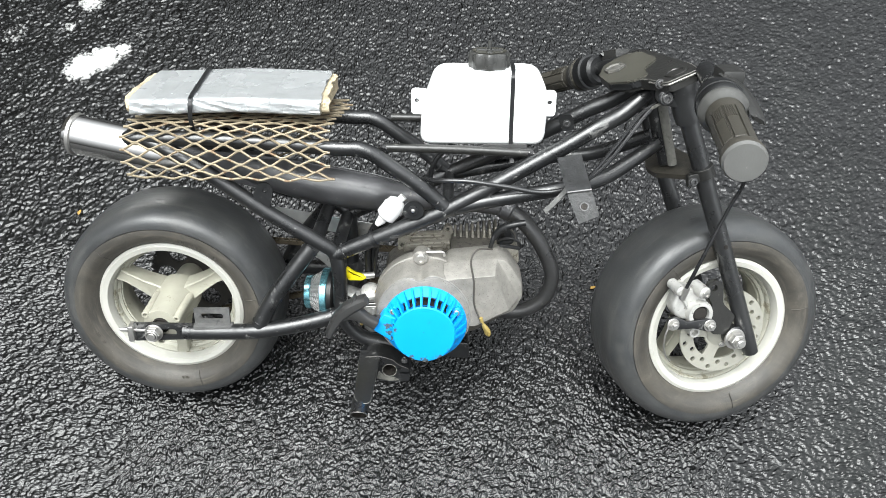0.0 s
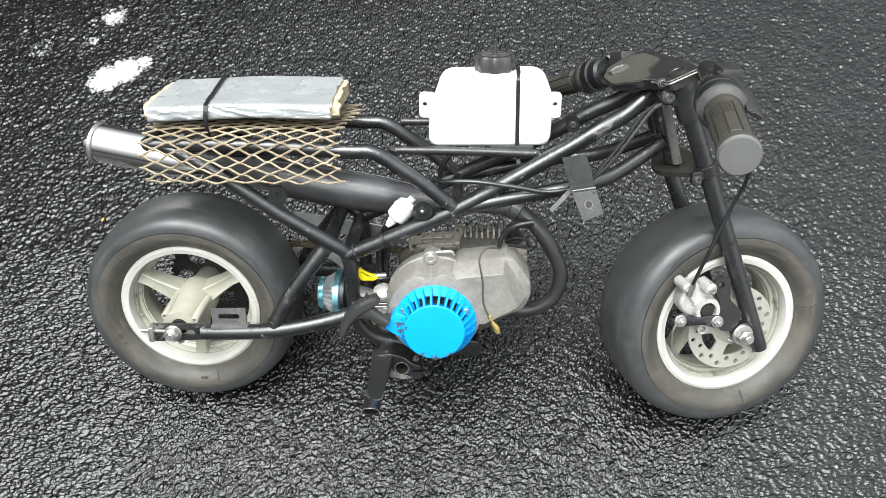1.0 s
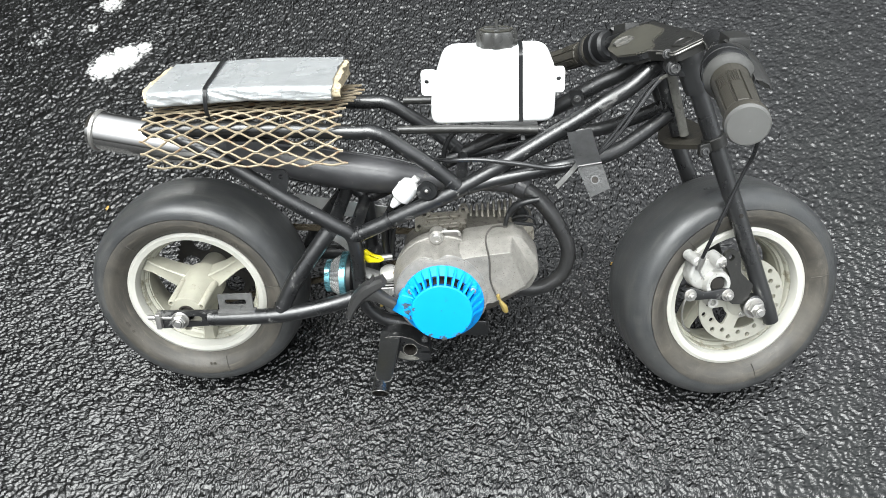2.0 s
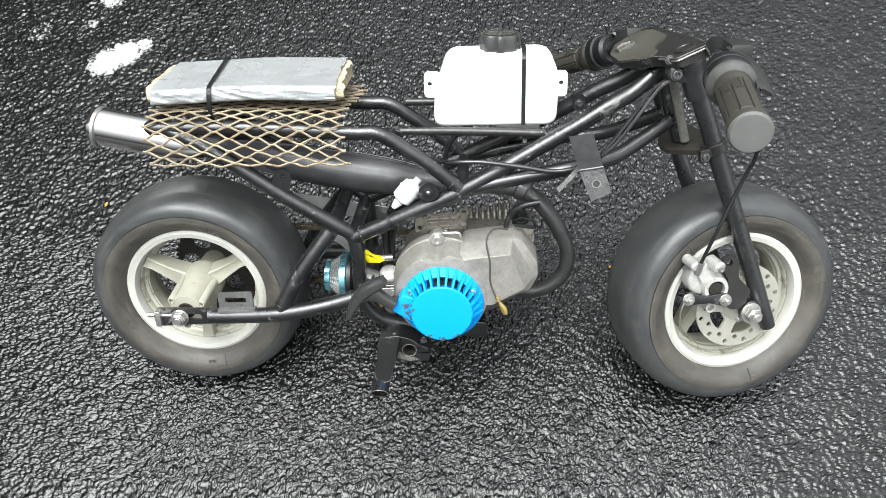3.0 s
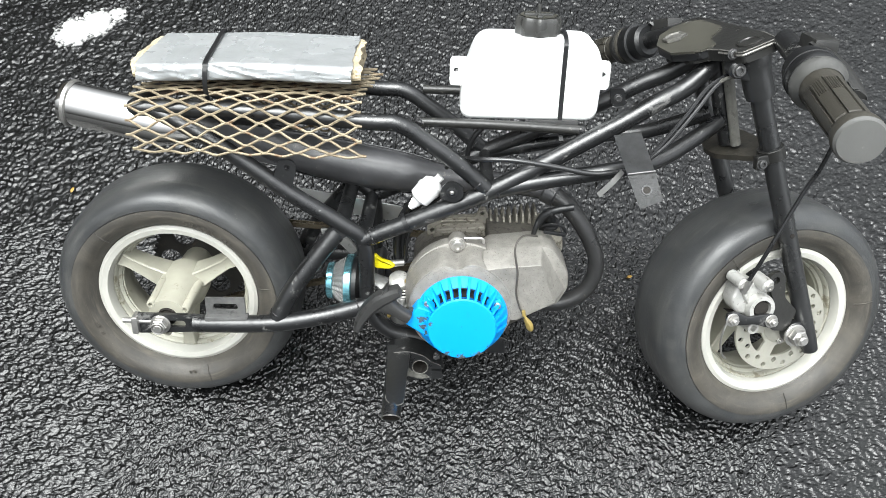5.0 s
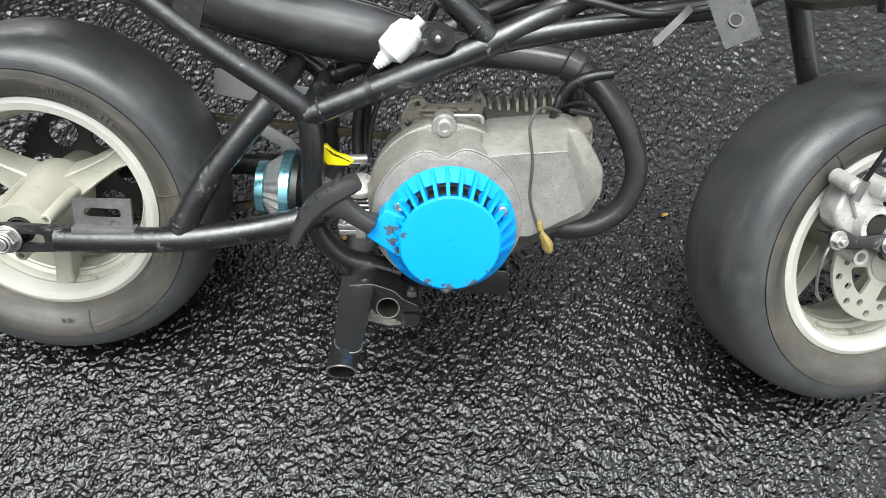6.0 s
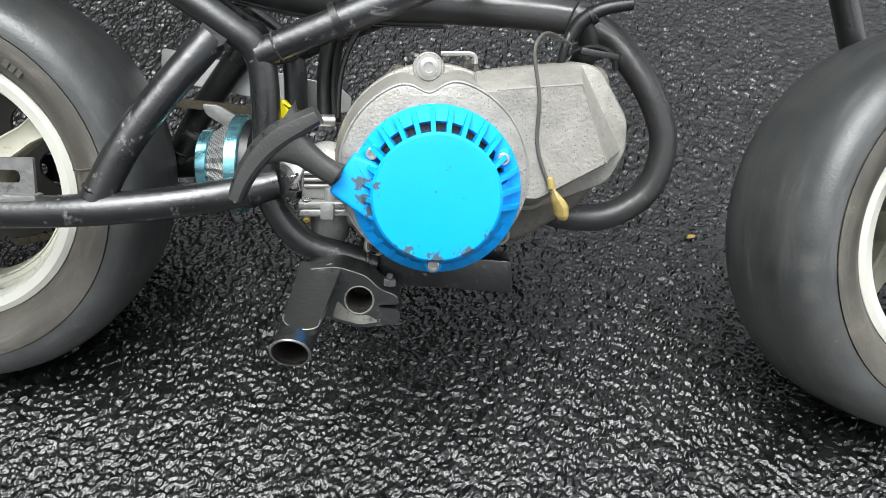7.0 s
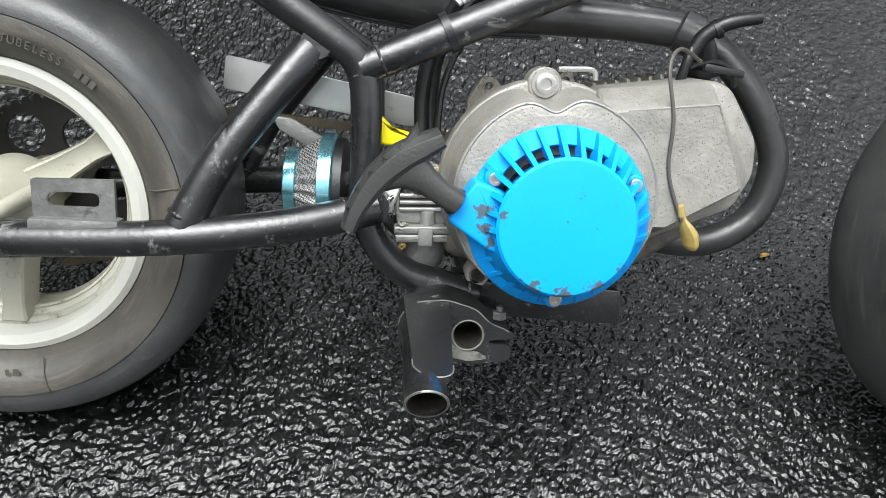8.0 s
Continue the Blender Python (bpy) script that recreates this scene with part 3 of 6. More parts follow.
def rod(p0, p1, r, seg=16, chamfer=0.0, bm=None):
    p0, p1 = Vector(p0), Vector(p1)
    h = (p1 - p0).length
    c = chamfer
    prof = [(0, 0), (r - c, 0), (r, c), (r, h - c), (r - c, h), (0, h)] if c else [(0, 0), (r, 0), (r, h), (0, h)]
    return lathe(prof, p0, p1 - p0, seg, bm)


def inset(poly, d):
    """A polygon with its sides moved inwards."""
    area = sum(a[0] * b[1] - b[0] * a[1] for a, b in zip(poly, poly[1:] + poly[:1]))
    sign = 1 if area > 0 else -1
    out = []
    for i, p in enumerate(poly):
        a, b = poly[i - 1], poly[(i + 1) % len(poly)]
        e0 = Vector((p[0] - a[0], p[1] - a[1])).normalized()
        e1 = Vector((b[0] - p[0], b[1] - p[1])).normalized()
        n0, n1 = Vector((-e0.y, e0.x)) * sign, Vector((-e1.y, e1.x)) * sign
        m = n0 + n1
        m = m / max(0.35, m.dot(n0)) if m.length > 1e-6 else n0
        out.append((p[0] + m.x * d, p[1] + m.y * d))
    return out


def prism(poly, n0, n1, bevel=0.0, segments=3):
    """A plate cut to a shape in (x, u), from n0 to n1, with rounded rims."""
    poly = list(poly)
    bm = bmesh.new()
    layers = []
    if bevel:
        steps = [(bevel * (1 - math.sin(math.pi / 2 * k / segments)), bevel * (1 - math.cos(math.pi / 2 * k / segments))) for k in range(segments + 1)]
        layers = [(n0 + h, w) for w, h in steps][::1] + [(n1 - h, w) for w, h in steps[::-1]]
    else:
        layers = [(n0, 0), (n1, 0)]
    rings = [[bm.verts.new(P(x, n, u)) for x, u in (inset(poly, w) if w > 1e-7 else poly)] for n, w in layers]
    bm.faces.new(rings[0])
    bm.faces.new(rings[-1])
    for a, b in zip(rings, rings[1:]):
        for i in range(len(poly)):
            j = (i + 1) % len(poly)
            bm.faces.new((a[i], a[j], b[j], b[i]))
    return bm


def rbox(centre, size, bevel=0.003, turn=None, cuts=0, segments=2):
    """A rounded block; centre and size in (x, n, u)."""
    bm = bmesh.new()
    bmesh.ops.create_cube(bm, size=1.0)
    for v in bm.verts:
        v.co = Vector((v.co.x * size[0], v.co.y * size[1], v.co.z * size[2]))
    if bevel:
        bmesh.ops.bevel(bm, geom=list(bm.edges), offset=bevel, segments=segments, affect="EDGES", profile=0.6)
    if cuts:
        bmesh.ops.subdivide_edges(bm, edges=list(bm.edges), cuts=cuts, use_grid_fill=True)
    if turn:
        bm.transform(pose(0, 0, 0, *turn))
    bm.transform(Matrix.Translation(P(*centre)))
    return bm


def arc(cx, cu, r, a0, a1, n):
    return [(cx + r * math.cos(radians(a0 + (a1 - a0) * k / n)), cu + r * math.sin(radians(a0 + (a1 - a0) * k / n))) for k in range(n + 1)]


def rounded(points, r, n=4):
    """Rounds the corners of a polygon."""
    out = []
    for i, p in enumerate(points):
        p = Vector((*p, 0))
        a, b = Vector((*points[i - 1], 0)), Vector((*points[(i + 1) % len(points)], 0))
        da, db = (a - p), (b - p)
        ra = min(r, da.length * 0.45)
        rb = min(r, db.length * 0.45)
        s, e = p + da.normalized() * ra, p + db.normalized() * rb
        for k in range(n + 1):
            t = k / n
            q = s * (1 - t) ** 2 + p * 2 * t * (1 - t) + e * t * t
            out.append((q.x, q.y))
    return out


def plate_with_holes(outer, holes, n0, n1):
    """A flat plate with holes right through it, bridged and extruded."""
    bm = bmesh.new()
    edges = []
    for loop in [outer, *holes]:
        vs = [bm.verts.new(P(x, n0, u)) for x, u in loop]
        edges += [bm.edges.new((vs[i], vs[(i + 1) % len(vs)])) for i in range(len(vs))]
    bmesh.ops.triangle_fill(bm, edges=edges, use_beauty=True)
    ext = bmesh.ops.extrude_face_region(bm, geom=list(bm.faces))
    bmesh.ops.translate(bm, vec=P(0, n1 - n0, 0), verts=[g for g in ext["geom"] if isinstance(g, bmesh.types.BMVert)])
    return bm


def band(points, half, deep, n, wave=0.0):
    """A moulded bar along points of (x, u), with its own half-width and half-depth at each."""
    bm = bmesh.new()
    path = smooth_path([(x, 0, u) for x, u in points], 6)
    count = len(points) - 1
    rings = []
    for i, p in enumerate(path):
        f = i / (len(path) - 1) * count
        w, d = float(np.interp(f, range(count + 1), half)), float(np.interp(f, range(count + 1), deep))
        t = (path[min(i + 1, len(path) - 1)] - path[max(i - 1, 0)]).normalized()
        s = Vector((-t.z, 0, t.x))
        ring = []
        for k in range(16):
            a = 2 * math.pi * k / 16
            ca, sa = math.cos(a), math.sin(a)
            ring.append(bm.verts.new(p + s * w * math.copysign(abs(ca) ** 0.6, ca) + P(0, n + d * math.copysign(abs(sa) ** 0.6, sa), 0)))
        rings.append(ring)
    for a, b in zip(rings, rings[1:]):
        for k in range(16):
            bm.faces.new((a[k], a[(k + 1) % 16], b[(k + 1) % 16], b[k]))
    bm.faces.new(rings[0])
    bm.faces.new(rings[-1])
    return bm


def bolt(name, place, direction, r, h, parent, mat=None, m=None, label="", hexagon=True, washer=True):
    """A bolt head on a washer, with a socket or a stud."""
    d = Vector(direction).normalized()
    o = Vector(place)
    bm = bmesh.new()
    if washer:
        rod(o, o + d * h * 0.25, r * 1.35, 20, h * 0.05, bm)
    if hexagon:
        rod(o + d * h * 0.25, o + d * h, r, 6, h * 0.08, bm)
        rod(o + d * h, o + d * h * 1.5, r * 0.5, 12, h * 0.08, bm)
    else:
        lathe([(0, h * 0.2), (r, h * 0.2), (r, h * 0.9), (r * 0.88, h), (r * 0.55, h), (r * 0.5, h * 0.55), (0, h * 0.55)], o, d, 16, bm)
    return part(name, bm, mat or STEEL, parent, label, m=m)


# ---- the bike ----
bike = new("mini_motorbike")
bike.matrix_world = pose(0, 0.9453, 0.1347, -LEAN_AWAY, 0, 0)
tagged(bike, "stripped black mini motorbike leaning over on wet asphalt", "mini motorbike")
AXIS = Vector((-math.sin(radians(RAKE)), 0, math.cos(radians(RAKE))))
LEG = Vector((-math.sin(radians(LEG_RAKE)), 0, math.cos(radians(LEG_RAKE))))
HEAD = P(0.258, 0, 0.2)
STEER = Matrix.Translation(HEAD) @ Matrix.Rotation(radians(WHEEL_TURN), 4, AXIS) @ Matrix.Translation(-HEAD)


def nudge(x, u, m, rx, rz):
    """A wheel that sits a little askew in its mounts."""
    c = Matrix.Translation(P(x, 0, u))
    return m @ c @ pose(0, 0, 0, rx, 0, rz) @ c.inverted()


def fork_x(u):
    return 0.3215 + (0.085 - u) * math.tan(radians(LEG_RAKE))


def both(points):
    """The same places on the other side of the bike."""
    return [(x, -n, u) for x, n, u in points]


def frame_tube(points, r=0.0088, mirror=True, parent=bike, name="frame_tube", mat=BLACK):
    part(name, tube([P(*p) for p in points], r), mat, parent)
    if mirror:
        part(name, tube([P(*p) for p in both(points)], r), mat, parent)


def ringed(bm, o):
    """Notes how far round and how far across the tyre each point lies, for marks that run round it."""
    layer = bm.verts.layers.float_vector.new("ring")
    for v in bm.verts:
        d = v.co - o
        r = math.hypot(d.x, d.z)
        v[layer] = Vector((d.x / r * 0.1, d.z / r * 0.1, (r - d.y) * 6.0))
    return bm


# wheels: lathed about the axle
def wheel(name, x, u, lip, half, crown, side, m, label, spoke_at, hub, deep):
    o = P(x, 0, u)
    ax = P(0, 1, 0)
    h = half
    rim_profile = [(lip, h), (lip, h - 0.004), (lip - 0.006, h - 0.006), (lip - 0.009, h - 0.02), (lip - 0.013, 0), (lip - 0.009, -h + 0.02),
                   (lip - 0.006, -h + 0.006), (lip, -h + 0.004), (lip, -h), (lip - 0.004, -h - 0.002), (lip - 0.010, -h), (lip - 0.013, -h + 0.012),
                   (lip - 0.019, -h + 0.022), (lip - 0.022, 0), (lip - 0.019, h - 0.022), (lip - 0.013, h - 0.012), (lip - 0.0105, h), (lip - 0.004, h + 0.002)]
    w = part(name, lathe(rim_profile[5:15] + [(lip - 0.016, 0.012)], o, ax, 72, closed=True), CREAM, bike, label, m=m)
    part("rim_lip", lathe([(lip, h), (lip, h - 0.006), (lip - 0.007, h - 0.012), (lip - 0.0128, h - 0.011), (lip - 0.0120, h - 0.004), (lip - 0.0100, h + 0.0005), (lip - 0.004, h + 0.002)],
                          o, ax, 84, closed=True), LIP, w, "white painted rim lip", m=m)
    part("rim_barrel", lathe([(lip - 0.008, h - 0.0125), (lip - 0.0135, h - 0.0125), (lip - 0.0150, h - 0.0145), (lip - 0.0155, h - 0.020), (lip - 0.0185, h - 0.0225), (lip - 0.0205, 0.0121), (lip - 0.015, 0.0121)],
                             o, ax, 84, closed=True), BARREL, w, "dirty cream rim barrel", m=m)
    # tyre: slick, round crown
    edge = side
    prof = [(lip - 0.001, h - 0.004), (lip + 0.002, h + 0.002), (lip + 0.012, edge - 0.002), (lip + 0.020, edge)]
    shoulder = (lip + 0.0253, edge - 0.0009)
    prof.append(shoulder)
    tread = [(lip + 0.0258, edge - 0.0020)]
    for k in range(1, 12):
        a = math.pi / 2 * (1 - k / 11)
        tread.append((lip + 0.0258 + (crown - lip - 0.0258) * math.cos(a) ** 0.9, (edge - 0.0020) * math.sin(a) ** 0.62 if k < 11 else 0.0))
    ring = prof + [(lip + 0.022, edge - 0.012), (lip + 0.004, h - 0.012)]
    part("tyre_sidewall", ringed(lathe(ring, o, ax, 84, closed=True), o), SIDEWALL, w, "grey worn rubber tyre sidewall", m=m)
    part("tyre_sidewall", ringed(lathe([(r, -n) for r, n in ring], o, ax, 84, closed=True), o), SIDEWALL, w, m=m)
    full = tread + [(r, -n) for r, n in tread[-2::-1]]
    inner = [(lip + 0.014, -edge + 0.012), (lip + 0.014, edge - 0.012)]
    part("tyre_tread", ringed(lathe(full + inner, o, ax, 84, closed=True), o), RUBBER, w, "black treadless slick tyre", m=m)
    # hub and three spokes: deep blades whose front edge is flat and lit
    r, e = hub
    part("hub", lathe([(0, -0.05), (r * 0.8, -0.05), (r * 0.95, deep - 0.034), (r * 1.30, deep - 0.026), (r * 1.30, deep - 0.004), (r * 1.10, deep + 0.008), (r, e - 0.010), (r * 1.03, e - 0.004), (r * 0.99, e),
                       (r * 0.52, e), (r * 0.50, e - 0.004), (0, e - 0.004)], o, ax, 48), CREAM, w, "cream painted wheel hub", m=m)
    part("bearing", lathe([(r * 0.49, e - 0.004), (r * 0.49, e + 0.0006), (r * 0.43, e + 0.0010), (r * 0.40, e - 0.001), (r * 0.30, e - 0.001), (r * 0.28, e + 0.006), (0, e + 0.006)], o, ax, 32), INNER, w, "dark wheel bearing", m=m)
    for a in (139, 24, 262):
        d = Vector((math.cos(radians(a)), 0, math.sin(radians(a))))
        lug = o + d * (r + 0.0012)
        part("hub_rib", lathe([(0.0058, deep - 0.006), (0.0050, e - 0.012), (0.0048, e - 0.0005), (0.0042, e + 0.0006), (0.0026, e + 0.0006), (0.0024, e - 0.004), (0, e - 0.004), (0, deep - 0.006)], lug, ax, 18), CREAM, w, m=m)
    for a in spoke_at:
        bm = bmesh.new()
        r0, r1 = r * 0.8, lip - 0.018
        secs = []
        d = Vector((math.cos(radians(a)), 0, math.sin(radians(a))))
        s = Vector((-math.sin(radians(a)), 0, math.cos(radians(a))))
        for q, w0, f0, b0 in ((r0, 0.0132, 0.000, 0.028), (r0 + 0.007, 0.0112, 0.000, 0.027), ((r0 + r1) / 2, 0.0082, 0.000, 0.024), (r1 - 0.008, 0.0068, 0.0, 0.022), (r1 + 0.003, 0.0084, 0.001, 0.026)):
            secs.append([bm.verts.new(o + d * q + s * w0 * i + ax * (deep + f0 + j)) for i, j in ((-1.12, -b0), (1.12, -b0), (1.0, -0.0016), (0.84, 0), (0.62, -0.0009), (-0.62, -0.0009), (-0.84, 0), (-1.0, -0.0016))])
        for p, q in zip(secs, secs[1:]):
            for k in range(8):
                bm.faces.new((p[k], p[(k + 1) % 8], q[(k + 1) % 8], q[k]))
        bm.faces.new(secs[0])
        bm.faces.new(secs[-1])
        part("spoke", bm, CREAM, w, m=m, sharp=30)
    return w


RX, RU = -0.3524, -0.0011
FX, FU = 0.332, -0.011
REAR = Matrix.Translation(P(0, -0.010, 0)) @ nudge(RX, RU, Matrix.Identity(4), 2.6, 0.1)
FRONT = Matrix.Translation(P(-0.0001, 0.0048, 0.0015)) @ nudge(FX, FU, STEER, -0.7, 1.8)
# the caliper hangs on the fork leg, a little askew to the wheel
AXM = Matrix.Translation(P(0.0072, -0.0038, -0.0048)) @ nudge(FX, FU, STEER, -3.0, 0)
CAL = Matrix.Translation(P(-0.0027, 0.000, -0.0008)) @ nudge(FX, FU, STEER, -3.0, 0)
rear = wheel("rear_wheel", RX, RU, 0.0918, 0.0365, 0.1405, 0.0525, REAR, "cream three-spoke rear wheel with slick tyre", (33, 149, 270), (0.0212, 0.0800), 0.025)
front = wheel("front_wheel", FX, FU, 0.0928, 0.040, 0.143, 0.0525, FRONT, "cream three-spoke front wheel with slick tyre", (238, 118, 358), (0.0175, 0.040), -0.012)

# frame rails
frame_tube([(-0.36, 0.058, 0.232), (-0.25, 0.060, 0.232), (-0.13, 0.062, 0.226), (-0.095, 0.062, 0.224), (-0.064, 0.062, 0.205), (-0.032, 0.062, 0.182), (-0.003, 0.062, 0.157)])
frame_tube([(-0.133, 0.062, 0.094), (-0.059, 0.062, 0.127), (-0.006, 0.061, 0.151), (0.039, 0.056, 0.175), (0.091, 0.047, 0.203), (0.134, 0.042, 0.227), (0.165, 0.038, 0.246),
            (0.195, 0.032, 0.262), (0.222, 0.022, 0.284)], 0.0095)
frame_tube([(-0.345, 0.058, 0.232), (-0.287, 0.064, 0.204), (-0.209, 0.065, 0.148), (-0.152, 0.064, 0.111), (-0.133, 0.062, 0.094), (-0.129, 0.061, 0.060), (-0.129, 0.06, 0.019),
            (-0.122, 0.059, -0.004), (-0.105, 0.058, -0.022), (-0.081, 0.056, -0.030), (-0.06, 0.054, -0.035)])
frame_tube([(0.0, 0.060, 0.153), (0.052, 0.058, 0.165), (0.129, 0.056, 0.180), (0.174, 0.046, 0.188), (0.212, 0.03, 0.206), (0.243, 0.016, 0.224)], 0.0085)
# cross tubes
for p0, p1, r in (((-0.133, 0.062, 0.094), (-0.133, -0.062, 0.094), 0.008), ((-0.36, 0.058, 0.232), (-0.36, -0.058, 0.232), 0.008), ((0.0, 0.062, 0.153), (0.0, -0.062, 0.153), 0.007), ((-0.06, 0.054, -0.036), (-0.06, -0.054, -0.036), 0.008)):
    part("cross_tube", rod(P(*p0), P(*p1), r), BLACK, bike)
# tank bars
for n, x0, x1, u in ((0.036, -0.075, 0.094, 0.2190), (-0.064, -0.074, 0.09, 0.2260)):
    part("tank_bar", tube([P(x0, n, u), P((x0 + x1) / 2, n, u - 0.001), P(x1, n, u - 0.004)], 0.0050, 12), YOKE, bike)
    for x, e in ((x0, 0.002), (x1, 0.006)) if n > 0 else ():
        part("weld_bead", lathe([(0, -0.006), (0.006, -0.004), (0.0075, 0), (0.006, 0.004), (0, 0.006)], P(x, n, u - e), (0.3, 1, 0.4), 10), WELD, bike)


def weld(p, direction, r):
    """A lumpy fillet round a joint."""
    d, a, b = axes(P(*direction))
    bm = bmesh.new()
    rings = []
    for k in range(26):
        t = 2 * math.pi * k / 26
        e = a * math.cos(t) + b * math.sin(t)
        c = P(*p) + e * (r - 0.0006)
        w = 0.0006 + 0.0008 * noise.noise(c * 330) + 0.0002 * (k % 2)
        rings.append([bm.verts.new(c + (e * math.cos(q) + d * math.sin(q) * 1.5) * w) for q in (2 * math.pi * i / 7 for i in range(7))])
    for i in range(26):
        p0, p1 = rings[i], rings[(i + 1) % 26]
        for q in range(7):
            bm.faces.new((p0[q], p0[(q + 1) % 7], p1[(q + 1) % 7], p1[q]))
    part("weld_bead", bm, WELD, bike, sharp=60)


for sgn in (1, -1):
    weld((-0.122, 0.062 * sgn, 0.099), (0.9, 0, 0.4), 0.0098)
    weld((-0.012, 0.062 * sgn, 0.164), (0.8, 0, -0.6), 0.0092)
    weld((-0.139, 0.068 * sgn, 0.0125), (0.9, -0.25, 0.2), 0.0102)
    weld((-0.224, 0.083 * sgn, 0.0115), (0.4, -0.1, 0.9), 0.0104)
    weld((-0.164, 0.063 * sgn, 0.098), (0.5, -0.1, 0.85), 0.0104)
    weld((0.008, 0.060 * sgn, 0.155), (1, 0, 0.25), 0.0088)
    weld((0.216, 0.024 * sgn, 0.279), (0.6, -0.2, 0.6), 0.0098)
    weld((0.236, 0.018 * sgn, 0.220), (0.8, -0.3, 0.5), 0.0088)
    weld((-0.066, 0.055 * sgn, -0.034), (1, 0, -0.2), 0.0092)
# head tube
part("head_tube", rod(P(0.229, 0.006, 0.288), P(0.2605, 0.006, 0.196), 0.0105, 24, 0.002), BLACK, bike)
part("steering_stem", tube([P(0.236, 0.022, 0.288), P(0.262, 0.022, 0.200)], 0.0054, 12), DUST, bike, "dusty bare steering stem")

# swing arm
arm = part("swing_arm", tube([P(*p) for p in ((-0.318, 0.0835, -0.0045), (-0.265, 0.0855, -0.0022), (-0.224, 0.086, 0.001), (-0.182, 0.079, 0.0055), (-0.150, 0.071, 0.0105), (-0.122, 0.063, 0.0165))], 0.0098), BLACK, bike)
part("arm_tube", tube([P(*p) for p in both(((-0.318, 0.0835, -0.0045), (-0.265, 0.0855, -0.0022), (-0.224, 0.086, 0.001), (-0.182, 0.079, 0.0055), (-0.150, 0.071, 0.0105), (-0.122, 0.063, 0.0165)))], 0.0098), BLACK, arm)
part("pivot_tube", rod(P(-0.124, 0.062, 0.0165), P(-0.124, -0.062, 0.0165), 0.0095), BLACK, arm)
for sgn in (1, -1):
    n = 0.0825 * sgn
    slot = rounded([(-0.365, -0.0098), (-0.328, -0.0098), (-0.328, -0.0012), (-0.365, -0.0012)], 0.0042)
    part("axle_plate", plate_with_holes(rounded([(-0.381, -0.0185), (-0.30, -0.0140), (-0.30, 0.0060), (-0.381, 0.0062)], 0.003), [slot], n - 0.002, n + 0.002), BLACK, arm)
    part("brace_tube", tube([P(-0.226, 0.084 * sgn, 0.006), P(-0.208, 0.080 * sgn, 0.040), P(-0.185, 0.072 * sgn, 0.072), P(-0.160, 0.062 * sgn, 0.103)], 0.0100), BLACK, arm)
part("brace_cross_tube", rod(P(-0.157, 0.070, 0.106), P(-0.157, -0.070, 0.106), 0.0085), BLACK, arm)
part("slot_bracket", plate_with_holes(rounded([(-0.3035, 0.0), (-0.2605, 0.0), (-0.2605, 0.0300), (-0.3035, 0.0290)], 0.0015),
                                      [rounded([(-0.2955, 0.0145), (-0.2685, 0.0145), (-0.2685, 0.0225), (-0.2955, 0.0225)], 0.0039)], 0.082, 0.085), BRKT, arm, "slotted scraped steel bracket")
part("bracket_foot", rbox((-0.281, 0.0855, 0.0055), (0.047, 0.012, 0.007), 0.002), BRKT, arm)
bm = bmesh.new()
AX = P(-0.3555, 0.0845, -0.0058)
rod(AX, AX + P(0, 0.0022, 0), 0.0112, 28, 0.0005, bm)
rod(AX + P(0, 0.0022, 0), AX + P(0, 0.0090, 0), 0.0090, 6, 0.0010, bm)
lathe([(0.0074, 0.009), (0.0074, 0.0110), (0.0066, 0.0116), (0.0056, 0.0112), (0.0054, 0.0095)], AX, P(0, 1, 0), 24, bm)
rod(AX + P(0, 0.009, 0), AX + P(0, 0.0128, 0), 0.0050, 16, 0.0006, bm)
part("axle_nut", bm, STEEL, arm, "zinc axle nut with washer")
part("adjuster_bolt", tube([P(-0.397, 0.0825, -0.0035), P(-0.364, 0.0825, -0.0040)], 0.003, 10), STEEL, arm)
part("adjuster_plate", prism(rounded([(-0.386, -0.017), (-0.379, -0.017), (-0.379, 0.004), (-0.386, 0.004)], 0.002), 0.075, 0.090, 0.001), STEEL, arm)

# engine
engine = part("engine", prism(rounded([(-0.082, -0.015), (0.03, -0.02), (0.075, 0.01), (0.086, 0.045), (0.07, 0.066), (-0.05, 0.066), (-0.080, 0.05)], 0.012), -0.045, 0.050, 0.004), DIRTY, bike, "oily cast alloy two-stroke engine block")
part("flywheel_cover", prism(arc(-0.026, 0.033, 0.061, 0, 354, 59), 0.045, 0.0625, 0.002), ALLOY, engine, "grey pitted cast flywheel cover")


def cover_ring(n, r, notch):
    return [P(-0.0262 + (r - notch * math.exp(-((a - 95) / 10.5) ** 2)) * math.cos(radians(a)), n, 0.0320 + (r - notch * math.exp(-((a - 95) / 10.5) ** 2)) * math.sin(radians(a))) for a in range(0, 360, 3)]


bm = bmesh.new()
rings = [[bm.verts.new(p) for p in cover_ring(*row)] for row in ((0.0600, 0.0606, 0.0095), (0.0660, 0.0600, 0.0095), (0.0800, 0.0582, 0.0090), (0.0930, 0.0564, 0.0085), (0.0964, 0.0556, 0.0083), (0.0980, 0.0542, 0.0080), (0.0986, 0.0524, 0.0072))]
for p, q in zip(rings, rings[1:]):
    for k in range(len(p)):
        bm.faces.new((p[k], p[(k + 1) % len(p)], q[(k + 1) % len(p)], q[k]))
bm.faces.new(rings[-1])
part("flywheel_cover", bm, ALLOY, engine)
part("cover_rim", tube(cover_ring(0.0977, 0.0548, 0.0082) + cover_ring(0.0977, 0.0548, 0.0082)[:1], 0.0009, 6, smooth=0), ALLOY, engine)
